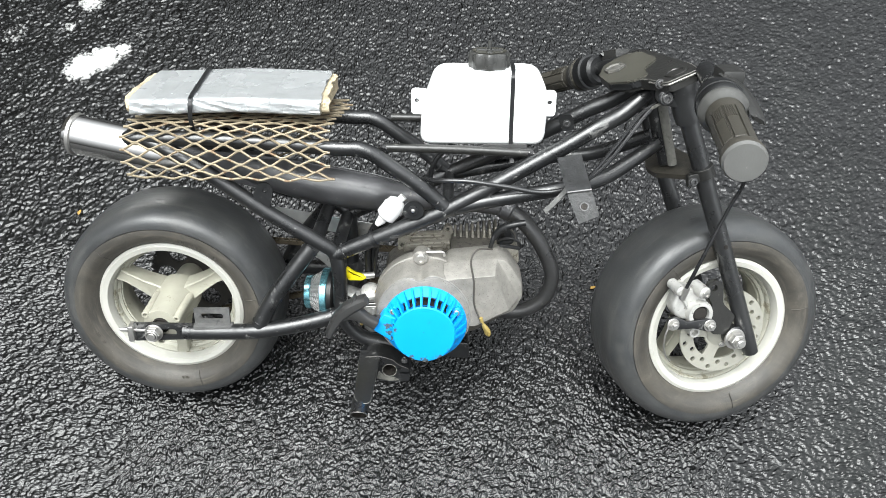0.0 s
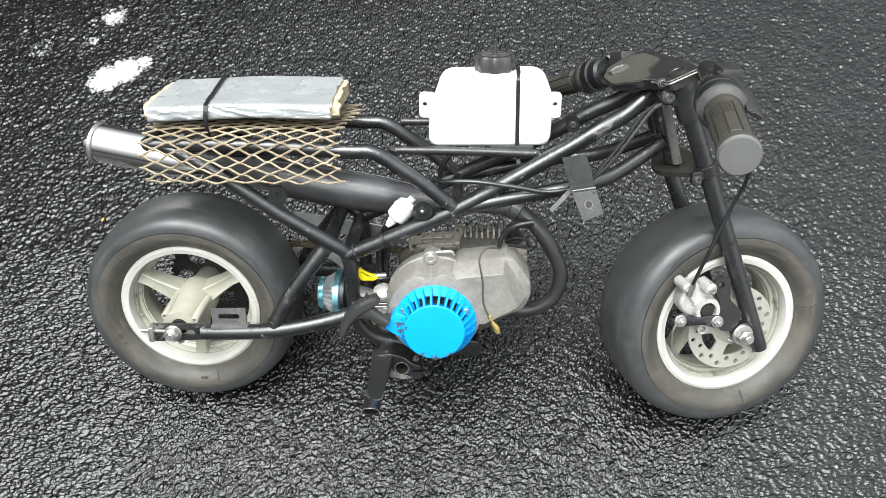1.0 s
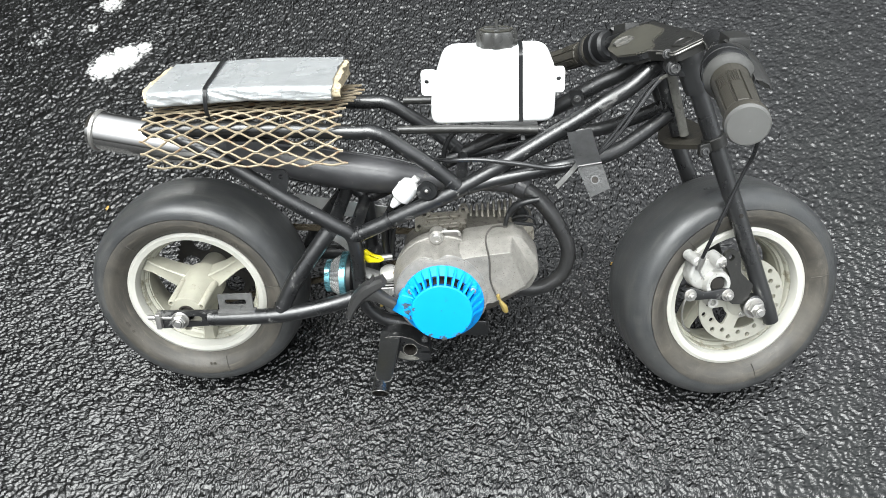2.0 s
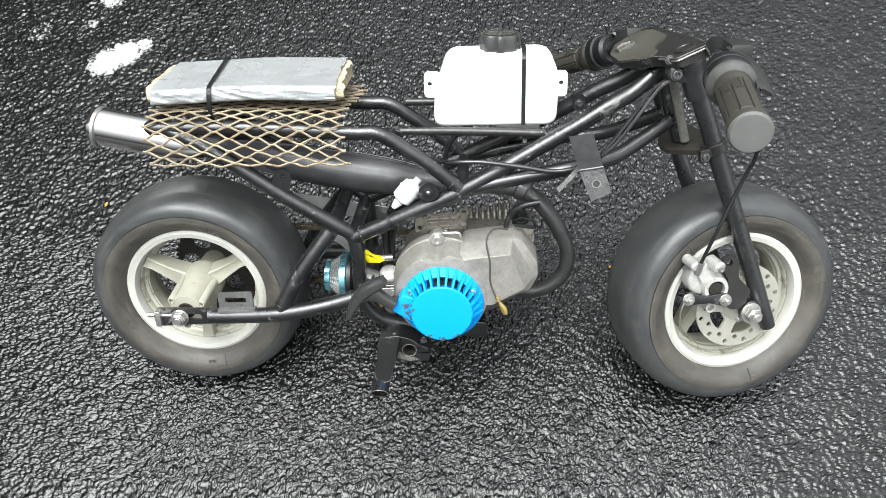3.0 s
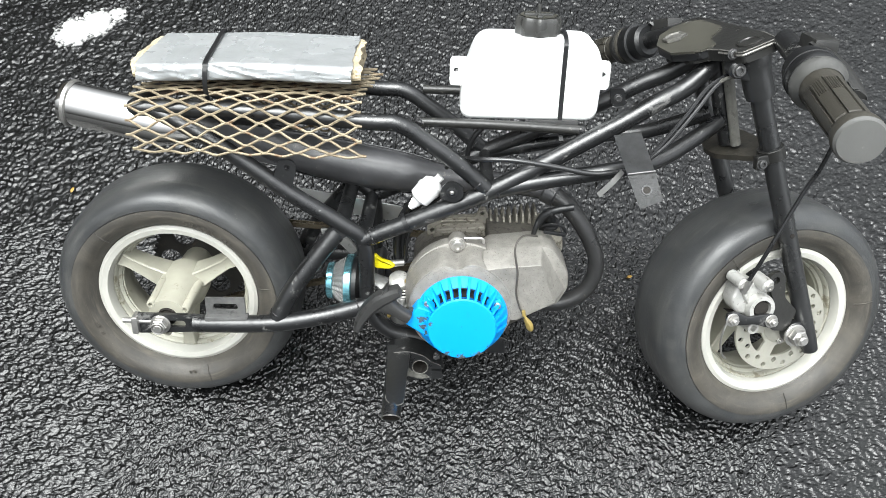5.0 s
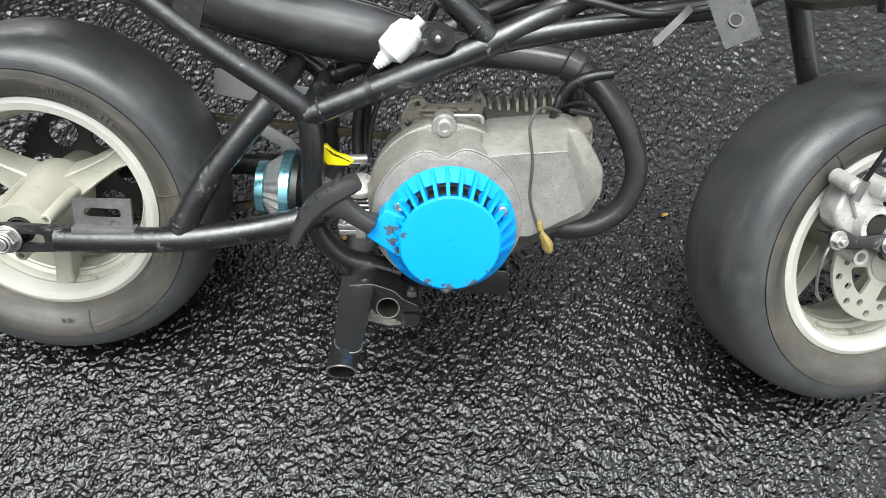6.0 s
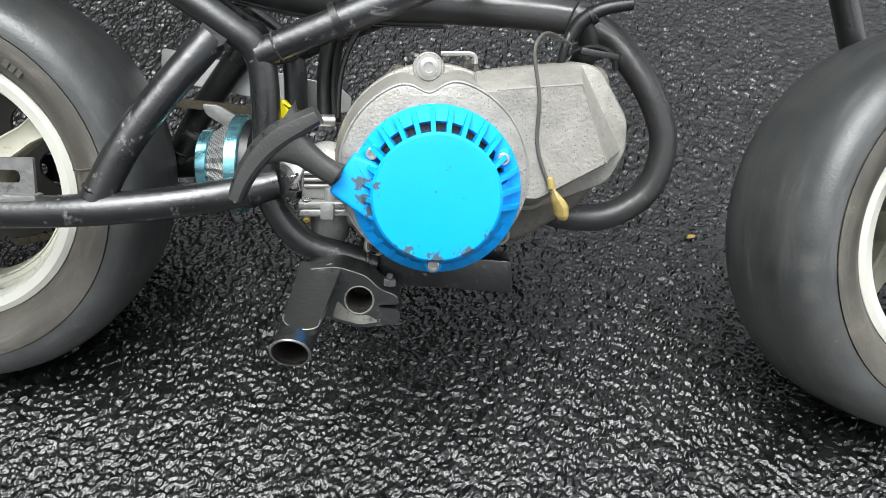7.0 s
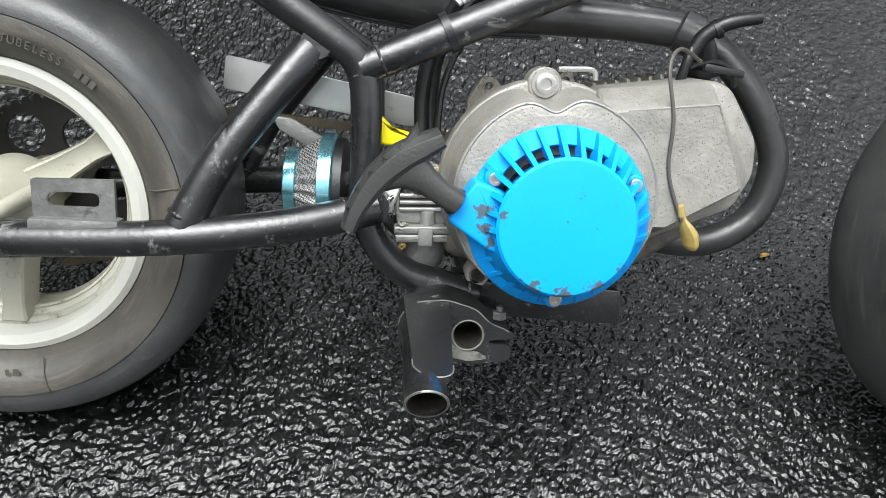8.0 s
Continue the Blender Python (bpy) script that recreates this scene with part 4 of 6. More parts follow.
part("cylinder_shroud", prism(rounded([(0.000, 0.0900), (0.048, 0.0965), (0.062, 0.0985), (0.072, 0.0945), (0.0905, 0.066), (0.0915, 0.047), (0.082, 0.027), (0.033, 0.006), (-0.02, 0.02)], 0.0055), 0.030, 0.0745, 0.0040, segments=2), ALLOY, engine, "grey cast cylinder shroud")
bm = bmesh.new()
loops = []
for n, poly in ((0.0735, [(-0.004, 0.0905), (0.0595, 0.0970), (0.0880, 0.0465), (0.0365, 0.0105), (-0.02, 0.012)]), (0.0755, [(-0.004, 0.0899), (0.0590, 0.0962), (0.0868, 0.0465), (0.0365, 0.0112), (-0.02, 0.012)]),
                (0.0962, [(-0.004, 0.0806), (0.0562, 0.0876), (0.0745, 0.0420), (0.0350, 0.0190), (-0.01, 0.020)]), (0.0974, [(-0.004, 0.0793), (0.0555, 0.0862), (0.0734, 0.0424), (0.0350, 0.0200), (-0.0095, 0.0205)])):
    loops.append([bm.verts.new(P(x, n, u)) for x, u in rounded(poly, 0.0022, 3)])
for p, q in zip(loops, loops[1:]):
    for k in range(len(p)):
        bm.faces.new((p[k], p[(k + 1) % len(p)], q[(k + 1) % len(p)], q[k]))
bm.faces.new(loops[-1])
part("shroud_panel", bm, ALLOY, engine, sharp=24)
part("casting_line", tube([P(0.008, 0.0967, 0.0812), P(0.025, 0.0969, 0.0832), P(0.0560, 0.0969, 0.0868), P(0.0648, 0.0969, 0.0650), P(0.0742, 0.0967, 0.0424)], 0.00075, 6, smooth=0), ALLOY, engine)
for k in range(8):
    x, top = 0.0095 + k * 0.0074, 0.088 + 0.009 * k / 7
    bm = bmesh.new()
    ring = [(-0.0026, 0.062), (0.0026, 0.062), (0.0021, top - 0.004), (0.0011, top), (-0.0011, top), (-0.0021, top - 0.004)]
    ends = [[bm.verts.new(P(x + dx, n, u - drop * (u > 0.07))) for dx, u in ring] for n, drop in ((-0.050, 0.004), (-0.046, 0.0), (-0.018, 0.0), (-0.012, 0.006))]
    for p, q in zip(ends, ends[1:]):
        for i in range(6):
            bm.faces.new((p[i], p[(i + 1) % 6], q[(i + 1) % 6], q[i]))
    bm.faces.new(ends[0])
    bm.faces.new(ends[-1])
    part("cooling_fin", bm, FIN, engine)
part("cylinder_head", rbox((0.032, -0.004, 0.074), (0.056, 0.066, 0.022), 0.004), DIRTY, engine)
BRACKET = rounded([(-0.065, 0.048), (-0.065, 0.074), (-0.056, 0.089), (-0.047, 0.089), (-0.043, 0.082), (-0.007, 0.085), (-0.004, 0.095), (0.003, 0.095), (0.007, 0.087), (0.008, 0.058)], 0.0035, 3)
part("intake_bracket", plate_with_holes(BRACKET, [arc(-0.0515, 0.0835, 0.0027, 0, 330, 11), arc(-0.0005, 0.0895, 0.0027, 0, 330, 11), arc(-0.059, 0.066, 0.003, 0, 330, 11)], -0.035, -0.026), FIN, engine, "grimy cast intake bracket")
part("intake_block", prism(rounded([(-0.061, 0.046), (-0.055, 0.073), (0.004, 0.078), (0.005, 0.046)], 0.004), -0.055, -0.014, 0.002), FIN, engine)
for n, u in ((-0.0255, 0.078), (-0.0255, 0.0735), (-0.0135, 0.069), (-0.0135, 0.063)):
    part("casting_ridge", tube([P(-0.049, n, u), P(-0.007, n, u + 0.0025)], 0.0014, 8), FIN, engine)
bolt("bracket_bolt", P(-0.025, -0.014, 0.066), P(0, 1, 0.4), 0.0030, 0.004, engine, STEEL, hexagon=False, washer=False)
bolt("cover_bolt", P(-0.031, 0.0635, 0.0912), P(0, 1, 0), 0.0058, 0.0040, engine, hexagon=False)
part("bolt_boss", rod(P(-0.031, 0.046, 0.0905), P(-0.031, 0.0635, 0.0905), 0.0098, 24, 0.001), ALLOY, engine)
part("cover_hook", tube([P(-0.024, 0.063, 0.0995), P(-0.014, 0.063, 0.1000), P(-0.0065, 0.0632, 0.1002), P(-0.0035, 0.0632, 0.0985), P(-0.0030, 0.0632, 0.0945)], 0.0015, 8), STEEL, engine, "bent steel wire hook")
for x, u in ((-0.0607, -0.0225), (0.018, -0.012)):
    part("cover_lug", lathe([(0, 0.046), (0.0074, 0.046), (0.0074, 0.0585), (0.0066, 0.0596), (0.0052, 0.0596), (0.0048, 0.0580), (0, 0.0580)], P(x, 0, u), P(0, 1, 0), 28), ALLOY, engine)
    bolt("lug_bolt", P(x, 0.0575, u), P(0, 1, 0), 0.0040, 0.0026, engine, INNER, hexagon=False, washer=False)

# blue recoil starter
SC = (-0.0245, 0.023)
starter = part("recoil_starter", lathe([(0.0365, 0.1235), (0.035, 0.125), (0.030, 0.1255), (0, 0.1255), (0, 0.118), (0.0345, 0.118), (0.0365, 0.1195)], P(SC[0], 0, SC[1]), P(0, 1, 0), 64), BLUE, bike, "bright blue plastic recoil starter cover")
part("starter_ring", lathe([(0.0497, 0.088), (0.0497, 0.0985), (0.0487, 0.0998), (0.0408, 0.1078), (0.0398, 0.1066), (0.0465, 0.0985), (0.0465, 0.088)], P(SC[0], 0, SC[1]), P(0, 1, 0), 64, closed=True), BLUE, starter)
part("starter_core", lathe([(0, 0.092), (0.034, 0.092), (0.034, 0.1185), (0, 0.1185)], P(SC[0], 0, SC[1]), P(0, 1, 0), 48), INNER, starter)
part("brass_ring", lathe([(0.0428, 0.092), (0.0428, 0.0985), (0.0418, 0.1000), (0.0388, 0.1000), (0.0380, 0.0985), (0.0380, 0.092)], P(SC[0], 0, SC[1]), P(0, 1, 0), 48, closed=True), COPPER, starter)
for k in range(28):
    a = radians(k * 360 / 28 + 5)
    bm = bmesh.new()
    d, s = Vector((math.cos(a), 0, math.sin(a))), Vector((-math.sin(a), 0, math.cos(a)))
    o = P(SC[0], 0, SC[1])
    if 186 < math.degrees(a) < 352:
        pts = [(0.0355, 0.108), (0.0355, 0.1172), (0.0432, 0.1068), (0.0488, 0.1003), (0.0488, 0.096)]
    else:
        pts = [(0.0355, 0.108), (0.0355, 0.1245), (0.0470, 0.1080), (0.0492, 0.1025), (0.0492, 0.096)]
    va = [bm.verts.new(o + d * r + P(0, h, 0) + s * 0.0013) for r, h in pts]
    vb = [bm.verts.new(o + d * r + P(0, h, 0) - s * 0.0013) for r, h in pts]
    bm.faces.new(va)
    bm.faces.new(vb)
    for i in range(5):
        bm.faces.new((va[i], va[(i + 1) % 5], vb[(i + 1) % 5], vb[i]))
    part("rib", bm, BLUE, starter)
bm = bmesh.new()
fl = [[bm.verts.new(P(SC[0] + r * math.cos(radians(a)), n, SC[1] + r * math.sin(radians(a)))) for r, n in ((0.0362, 0.1192), (0.0432, 0.1056), (0.0432, 0.1030), (0.0360, 0.1115))] for a in range(168, 378, 6)]
for p, q in zip(fl, fl[1:]):
    for k in range(4):
        bm.faces.new((p[k], p[(k + 1) % 4], q[(k + 1) % 4], q[k]))
bm.faces.new(fl[0])
bm.faces.new(fl[-1])
part("closed_floor", bm, BLUE, starter)
part("rope_guide", prism(rounded([(-0.0852, 0.0225), (-0.0715, 0.0440), (-0.055, 0.038), (-0.051, 0.004), (-0.063, 0.0075)], 0.0030), 0.092, 0.1155, 0.002), BLUE, starter)
for a in (150, 30, 270):
    x, u = SC[0] + 0.0425 * math.cos(radians(a)), SC[1] + 0.0425 * math.sin(radians(a))
    part("screw_post", rod(P(x, 0.092, u), P(x, 0.1085, u), 0.0052, 18, 0.001), BLUE, starter)
    bolt("screw", P(x, 0.1078, u), P(0, 1, 0), 0.0036, 0.0036, starter, hexagon=False, washer=False)


HANDLE = [(-0.1348, 0.0180), (-0.1305, 0.0295), (-0.1220, 0.0430), (-0.1110, 0.0535), (-0.0995, 0.0604), (-0.0900, 0.0655)]
HANDLE_HALF = [0.0040, 0.0053, 0.0067, 0.0074, 0.0064, 0.0048]
bm = bmesh.new()
line = smooth_path([(x, 0, u) for x, u in HANDLE], 6)
rings = []
for i, p in enumerate(line):
    w = float(np.interp(i / (len(line) - 1) * 5, range(6), HANDLE_HALF))
    t = (line[min(i + 1, len(line) - 1)] - line[max(i - 1, 0)]).normalized()
    e = Vector((-t.z, 0, t.x))
    # a flat front, a broad chamfer along the upper edge and a rounded lower one
    section = [(1.0, -0.0070), (1.0, 0.0024), (0.95, 0.0042), (0.52, 0.0078), (0.40, 0.0080), (-0.55, 0.0078), (-0.85, 0.0062), (-1.0, 0.0028), (-1.0, -0.0050), (-0.8, -0.0070)]
    rings.append([bm.verts.new(p + e * (w * a) + P(0, 0.120 + b, 0)) for a, b in section])
for a, b in zip(rings, rings[1:]):
    for k in range(10):
        bm.faces.new((a[k], a[(k + 1) % 10], b[(k + 1) % 10], b[k]))
bm.faces.new(rings[0])
bm.faces.new(rings[-1])
part("pull_handle", bm, HANDLEM, starter, "black plastic pull-start handle", sharp=24)
part("handle_stem", band([(-0.1135, 0.0540), (-0.1085, 0.0510), (-0.1035, 0.0478), (-0.097, 0.0435), (-0.090, 0.0385), (-0.080, 0.0325)], [0.0215, 0.0160, 0.0100, 0.0072, 0.0063, 0.0060], [0.0072, 0.0074, 0.0074, 0.0072, 0.007, 0.0068], 0.1185), HANDLEM, starter, sharp=50)
part("stem_collar", rod(P(-0.084, 0.110, 0.0325), P(-0.077, 0.107, 0.030), 0.0072, 18, 0.001), HANDLEM, starter)
part("scuffed_tip", lathe([(0, -0.0012), (0.0010, -0.0008), (0.0012, 0), (0.0010, 0.0008), (0, 0.0012)], P(-0.1345, 0.1245, 0.0172), P(0, 1, 0), 12), CREAM, starter)

# carburettor and filter
carb = part("carburettor", prism(rounded([(-0.1105, 0.0030), (-0.1105, 0.0195), (-0.0780, 0.0215), (-0.0780, 0.0030)], 0.003), 0.014, 0.042, 0.002), CARB, bike, "grey cast carburettor")
part("float_bowl", lathe([(0.0135, 0.0), (0.0132, -0.012), (0.0118, -0.0195), (0.0090, -0.0225), (0, -0.0230)], P(-0.0925, 0.030, -0.0045), P(0, 0, 1), 28), CARB, carb)
for u0, u1, w in ((-0.0020, 0.0026, 0.0170), (-0.0072, -0.0024, 0.0160)):
    part("bowl_flange", prism(rounded([(-0.0945 - w, u0), (-0.0945 - w, u1), (-0.0945 + w, u1 + 0.0014), (-0.0945 + w, u0 + 0.0014)], 0.0012), 0.012, 0.050, 0.0012), CARB, carb)
part("flange_block", rbox((-0.0925, 0.0500, -0.0026), (0.0088, 0.0060, 0.0105), 0.0012), CARB, carb)
part("body_boss", rod(P(-0.0912, 0.043, -0.001), P(-0.0912, 0.042, 0.0115), 0.0046, 18, 0.0008), CARB, carb)
for k in range(3):
    part("body_rib", tube([P(-0.1085, 0.0425, 0.0118 + 0.0042 * k), P(-0.0790, 0.0430, 0.0130 + 0.0042 * k)], 0.0013, 8), STEEL if k == 2 else CARB, carb)
# a dark box gives the shade of a groove in the body
part("groove_shade", rbox((-0.0940, 0.0418, 0.0164), (0.030, 0.0016, 0.0105), 0.0003), INNER, carb)
part("throttle_stop", prism(rounded([(-0.1195, 0.0075), (-0.1205, 0.0170), (-0.1115, 0.0215), (-0.1095, 0.0080)], 0.002), 0.030, 0.044, 0.002), CHROME, carb, "bright throttle stop bracket")
bolt("stop_screw", P(-0.1148, 0.0438, 0.0125), P(0, 1, 0), 0.0024, 0.003, carb, hexagon=False, washer=False)
part("slide_housing", rod(P(-0.095, 0.030, 0.016), P(-0.0947, 0.034, 0.029), 0.0100, 24, 0.002), CARB, carb)
part("slide_cap", lathe([(0.0112, 0), (0.0120, 0.001), (0.0120, 0.0055), (0.0112, 0.0066), (0.0085, 0.0080), (0.0045, 0.0088), (0, 0.0090)], P(-0.0947, 0.0365, 0.0290), P(0, 0.5, 0.9), 32), CALIPER, carb, "dull bright cap of the throttle slide")
bolt("cap_screw", P(-0.0862, 0.0475, 0.0365), P(0.3, 1, 0.4), 0.0026, 0.003, carb, BRASS, hexagon=False, washer=False)
bolt("bowl_screw", P(-0.1066, 0.0470, 0.0025), P(0, 0.5, 1), 0.0028, 0.003, carb, STEEL, hexagon=False, washer=True)
bolt("bowl_screw", P(-0.1060, 0.0480, -0.0092), P(0, 1, -0.2), 0.0017, 0.002, carb, BRASS, hexagon=False, washer=True)
part("screw_post", rod(P(-0.1066, 0.045, -0.0065), P(-0.1066, 0.045, 0.0020), 0.0042, 16, 0.0006), CARB, carb)
part("intake_stub", rod(P(-0.136, 0.027, 0.022), P(-0.11, 0.03, 0.014), 0.0145, 28, 0.001), CARB, carb)
part("yellow_tap", prism(rounded([(-0.126, 0.062), (-0.121, 0.050), (-0.104, 0.050), (-0.098, 0.054), (-0.104, 0.058), (-0.114, 0.060), (-0.122, 0.068)], 0.003), 0.038, 0.046, 0.002), YELLOW, carb, "yellow plastic fuel tap lever")
part("tap_body", rod(P(-0.106, 0.040, 0.054), P(-0.090, 0.036, 0.054), 0.004, 12), STEEL, carb)
FA, FB = P(-0.176, 0.024, 0.022), P(-0.140, 0.026, 0.022)
fd, fa, fb = axes(FB - FA)
bm = bmesh.new()
cone = []
for h, r, fold in ((0.0045, 0.0186, 0.0004), (0.0075, 0.0196, 0.0016), (0.0125, 0.0226, 0.0018), (0.0175, 0.0258, 0.0020), (0.0215, 0.0284, 0.0006)):
    cone.append([bm.verts.new(FA + fd * h + (fa * math.cos(2 * math.pi * k / 132) + fb * math.sin(2 * math.pi * k / 132)) * (r + fold * math.cos(22 * 2 * math.pi * k / 132))) for k in range(132)])
for p, q in zip(cone, cone[1:]):
    for k in range(132):
        bm.faces.new((p[k], p[(k + 1) % 132], q[(k + 1) % 132], q[k]))
bm.faces.new(cone[0])
bm.faces.new(cone[-1])
air = part("air_filter", bm, GAUZE, bike, "cone air filter of pleated wire gauze with blue metal rings", sharp=60)
part("filter_cap", lathe([(0, -0.0015), (0.0195, -0.0015), (0.0212, -0.0005), (0.0217, 0.0058), (0.0205, 0.0064), (0, 0.0064)], FA, FB - FA, 48), CYAN, air, "blue anodised end cap")
part("filter_base", lathe([(0.0, 0.0200), (0.0300, 0.0200), (0.0318, 0.0208), (0.0322, 0.0280), (0.0308, 0.0290), (0, 0.0290)], FA, FB - FA, 48), CYAN, air, "blue anodised base ring")
part("filter_boot", lathe([(0, 0.028), (0.0292, 0.0290), (0.0285, 0.0340), (0.0220, 0.0375), (0.0170, 0.0385), (0, 0.0385)], FA, FB - FA, 40), PLASTIC, air, "black rubber filter boot")
part("hose_clamp", lathe([(0.0160, 0.038), (0.0172, 0.0385), (0.0172, 0.0465), (0.0160, 0.047)], FA, FB - FA, 40, closed=True), CHROME, air, "chrome hose clamp")
part("tensioner_arm", prism(rounded([(-0.196, 0.054), (-0.184, 0.0535), (-0.160, 0.040), (-0.150, 0.026), (-0.158, 0.020), (-0.172, 0.034), (-0.193, 0.046)], 0.003), -0.050, -0.045, 0.0008, 2), CARB, bike, "dull grey chain tensioner arm")

# exhaust
CHAMBER = [(-0.345, -0.060, 0.180, 0.0120), (-0.300, -0.050, 0.175, 0.0150), (-0.250, -0.035, 0.1675, 0.0195), (-0.190, -0.022, 0.1565, 0.0230), (-0.130, -0.020, 0.1460, 0.0238), (-0.090, -0.020, 0.1400, 0.0218),
           (-0.054, -0.022, 0.1345, 0.0170), (-0.020, -0.024, 0.1315, 0.0135), (0.040, -0.022, 0.1290, 0.0120), (0.075, -0.016, 0.1250, 0.0118)]
pipe = part("expansion_chamber", tube([P(*p[:3]) for p in CHAMBER], [p[3] for p in CHAMBER], 36), PIPE, bike, "matt black expansion chamber exhaust")
part("header_pipe", tube([P(*p) for p in ((0.070, -0.016, 0.126), (0.097, -0.004, 0.110), (0.120, 0.006, 0.080), (0.133, 0.010, 0.046), (0.125, 0.010, 0.012), (0.098, 0.010, -0.007), (0.066, 0.008, -0.008), (0.04, 0.0, 0.0))], [0.0112, 0.0104, 0.0096, 0.0094, 0.0094, 0.0094, 0.0096, 0.0100], 18), HEADER, pipe)
SEAM = CHAMBER[1:8]
part("seam_flange", band([(p[0], p[2]) for p in SEAM], [p[3] + 0.0026 for p in SEAM], [0.0011] * 7, -0.022), PIPE, pipe)
for side in (1, -1):
    part("seam_edge", tube([P(p[0], -0.0212, p[2] + side * (p[3] + 0.0024)) for p in SEAM], 0.0009, 8), BLACK, pipe, "black welded seam of the exhaust")
part("pipe_collar", rod(P(0.068, -0.017, 0.1265), P(0.082, -0.012, 0.121), 0.014, 24, 0.002), PIPE, pipe)
muffler = part("muffler", lathe([(0, 0), (0.020, 0), (0.0245, 0.003), (0.0265, 0.010), (0.0262, 0.014), (0.0255, 0.015), (0.0255, 0.125), (0.012, 0.172), (0, 0.172)], P(-0.497, -0.082, 0.193), P(0.97, 0.10, -0.16), 48), CHROME, bike, "polished chrome muffler canister")
part("muffler_ring", lathe([(0.0262, 0.008), (0.0282, 0.0095), (0.0282, 0.0135), (0.0262, 0.015)], P(-0.497, -0.082, 0.193), P(0.97, 0.10, -0.16), 48, closed=True), STEEL, muffler)
for a in (60, 150):
    d, e, f = axes(P(0.97, 0.10, -0.16))
    q = P(-0.497, -0.082, 0.193) + d * 0.02 + (e * math.cos(radians(a)) + f * math.sin(radians(a))) * 0.0255
    part("rivet", lathe([(0.003, -0.001), (0.0025, 0.001), (0, 0.0016)], q, q - (P(-0.497, -0.082, 0.193) + d * 0.02), 10), STEEL, muffler)

# fuel tank
tank_shape = rounded([(-0.017, 0.305), (0.100, 0.306), (0.112, 0.280), (0.110, 0.221), (-0.034, 0.220), (-0.032, 0.262)], 0.014, 6)
tank = part("fuel_tank", prism(tank_shape, -0.026, 0.027, 0.007, segments=4), WHITE, bike, "white plastic fuel tank with black cap")
for s0, s1, hx in ((-0.045, -0.026, -0.0385), (0.106, 0.123, 0.116)):
    part("mounting_ear", plate_with_holes(rounded([(s0, 0.250), (s1, 0.250), (s1, 0.280), (s0, 0.280)], 0.005), [arc(hx, 0.266, 0.0028, 0, 330, 11)], 0.000, 0.004), WHITE, tank)
knurl = [(0.0226 + 0.0012 * math.copysign(abs(math.cos(8 * 2 * math.pi * k / 64)) ** 0.4, math.cos(8 * 2 * math.pi * k / 64)), 2 * math.pi * k / 64) for k in range(64)]
part("mounting_plate", prism(rounded([(0.039, 0.2225), (0.090, 0.2235), (0.091, 0.2135), (0.043, 0.2125)], 0.002), 0.028, 0.0300), DARKSTEEL, bike, "grey steel strip under the fuel tank")
bm = bmesh.new()
lay = [[bm.verts.new(P(0.044 + r * f * math.cos(a), r * f * math.sin(a), u)) for r, a in knurl] for u, f in ((0.306, 0.98), (0.308, 1.0), (0.320, 1.0), (0.3235, 0.93), (0.3235, 0.6), (0.3215, 0.56))]
for a, b in zip(lay, lay[1:]):
    for k in range(64):
        bm.faces.new((a[k], a[(k + 1) % 64], b[(k + 1) % 64], b[k]))
bm.faces.new(lay[0])
bm.faces.new(lay[-1])
part("filler_cap", bm, CAPM, tank, "black ribbed plastic filler cap")
part("vent_stub", tube([P(0.044, 0, 0.323), P(0.044, 0, 0.335)], 0.0022, 10), CAPM, tank)
part("cap_top", lathe([(0, 0.3218), (0.0135, 0.3218), (0.0195, 0.3236), (0.0200, 0.3245), (0.0135, 0.3238), (0, 0.3234)], P(0.044, 0, 0), P(0, 0, 1), 8), DASH, tank, "dusty top of the filler cap")
part("cap_star", rbox((0.044, 0, 0.3245), (0.030, 0.006, 0.003), 0.001), CAPM, tank)
part("cap_star", rbox((0.044, 0, 0.3243), (0.006, 0.030, 0.003), 0.001), CAPM, tank)


def strap(points, width, thick, name="cable_tie", parent=bike, mat=None, along=(1, 0, 0)):
    """A flat band along a path; its width lies along the given direction."""
    bm = bmesh.new()
    path = smooth_path([P(*p) for p in points], 5)
    w = P(*along).normalized() * width / 2
    rings = []
    for i, p in enumerate(path):
        t = (path[min(i + 1, len(path) - 1)] - path[max(i - 1, 0)]).normalized()
        up = t.cross(w).normalized() * thick / 2
        rings.append([bm.verts.new(q) for q in (p + w + up, p - w + up, p - w - up, p + w - up)])
    for a, b in zip(rings, rings[1:]):
        for k in range(4):
            bm.faces.new((a[k], a[(k + 1) % 4], b[(k + 1) % 4], b[k]))
    bm.faces.new(rings[0])
    bm.faces.new(rings[-1])
    return part(name, bm, mat or PLASTIC, parent, "black nylon cable tie")


strap([(0.071, -0.03, 0.300), (0.071, -0.015, 0.307), (0.071, 0.012, 0.3075), (0.0705, 0.027, 0.302), (0.0705, 0.0285, 0.29), (0.071, 0.0285, 0.23), (0.072, 0.031, 0.214), (0.073, 0.040, 0.204)], 0.0046, 0.0014)

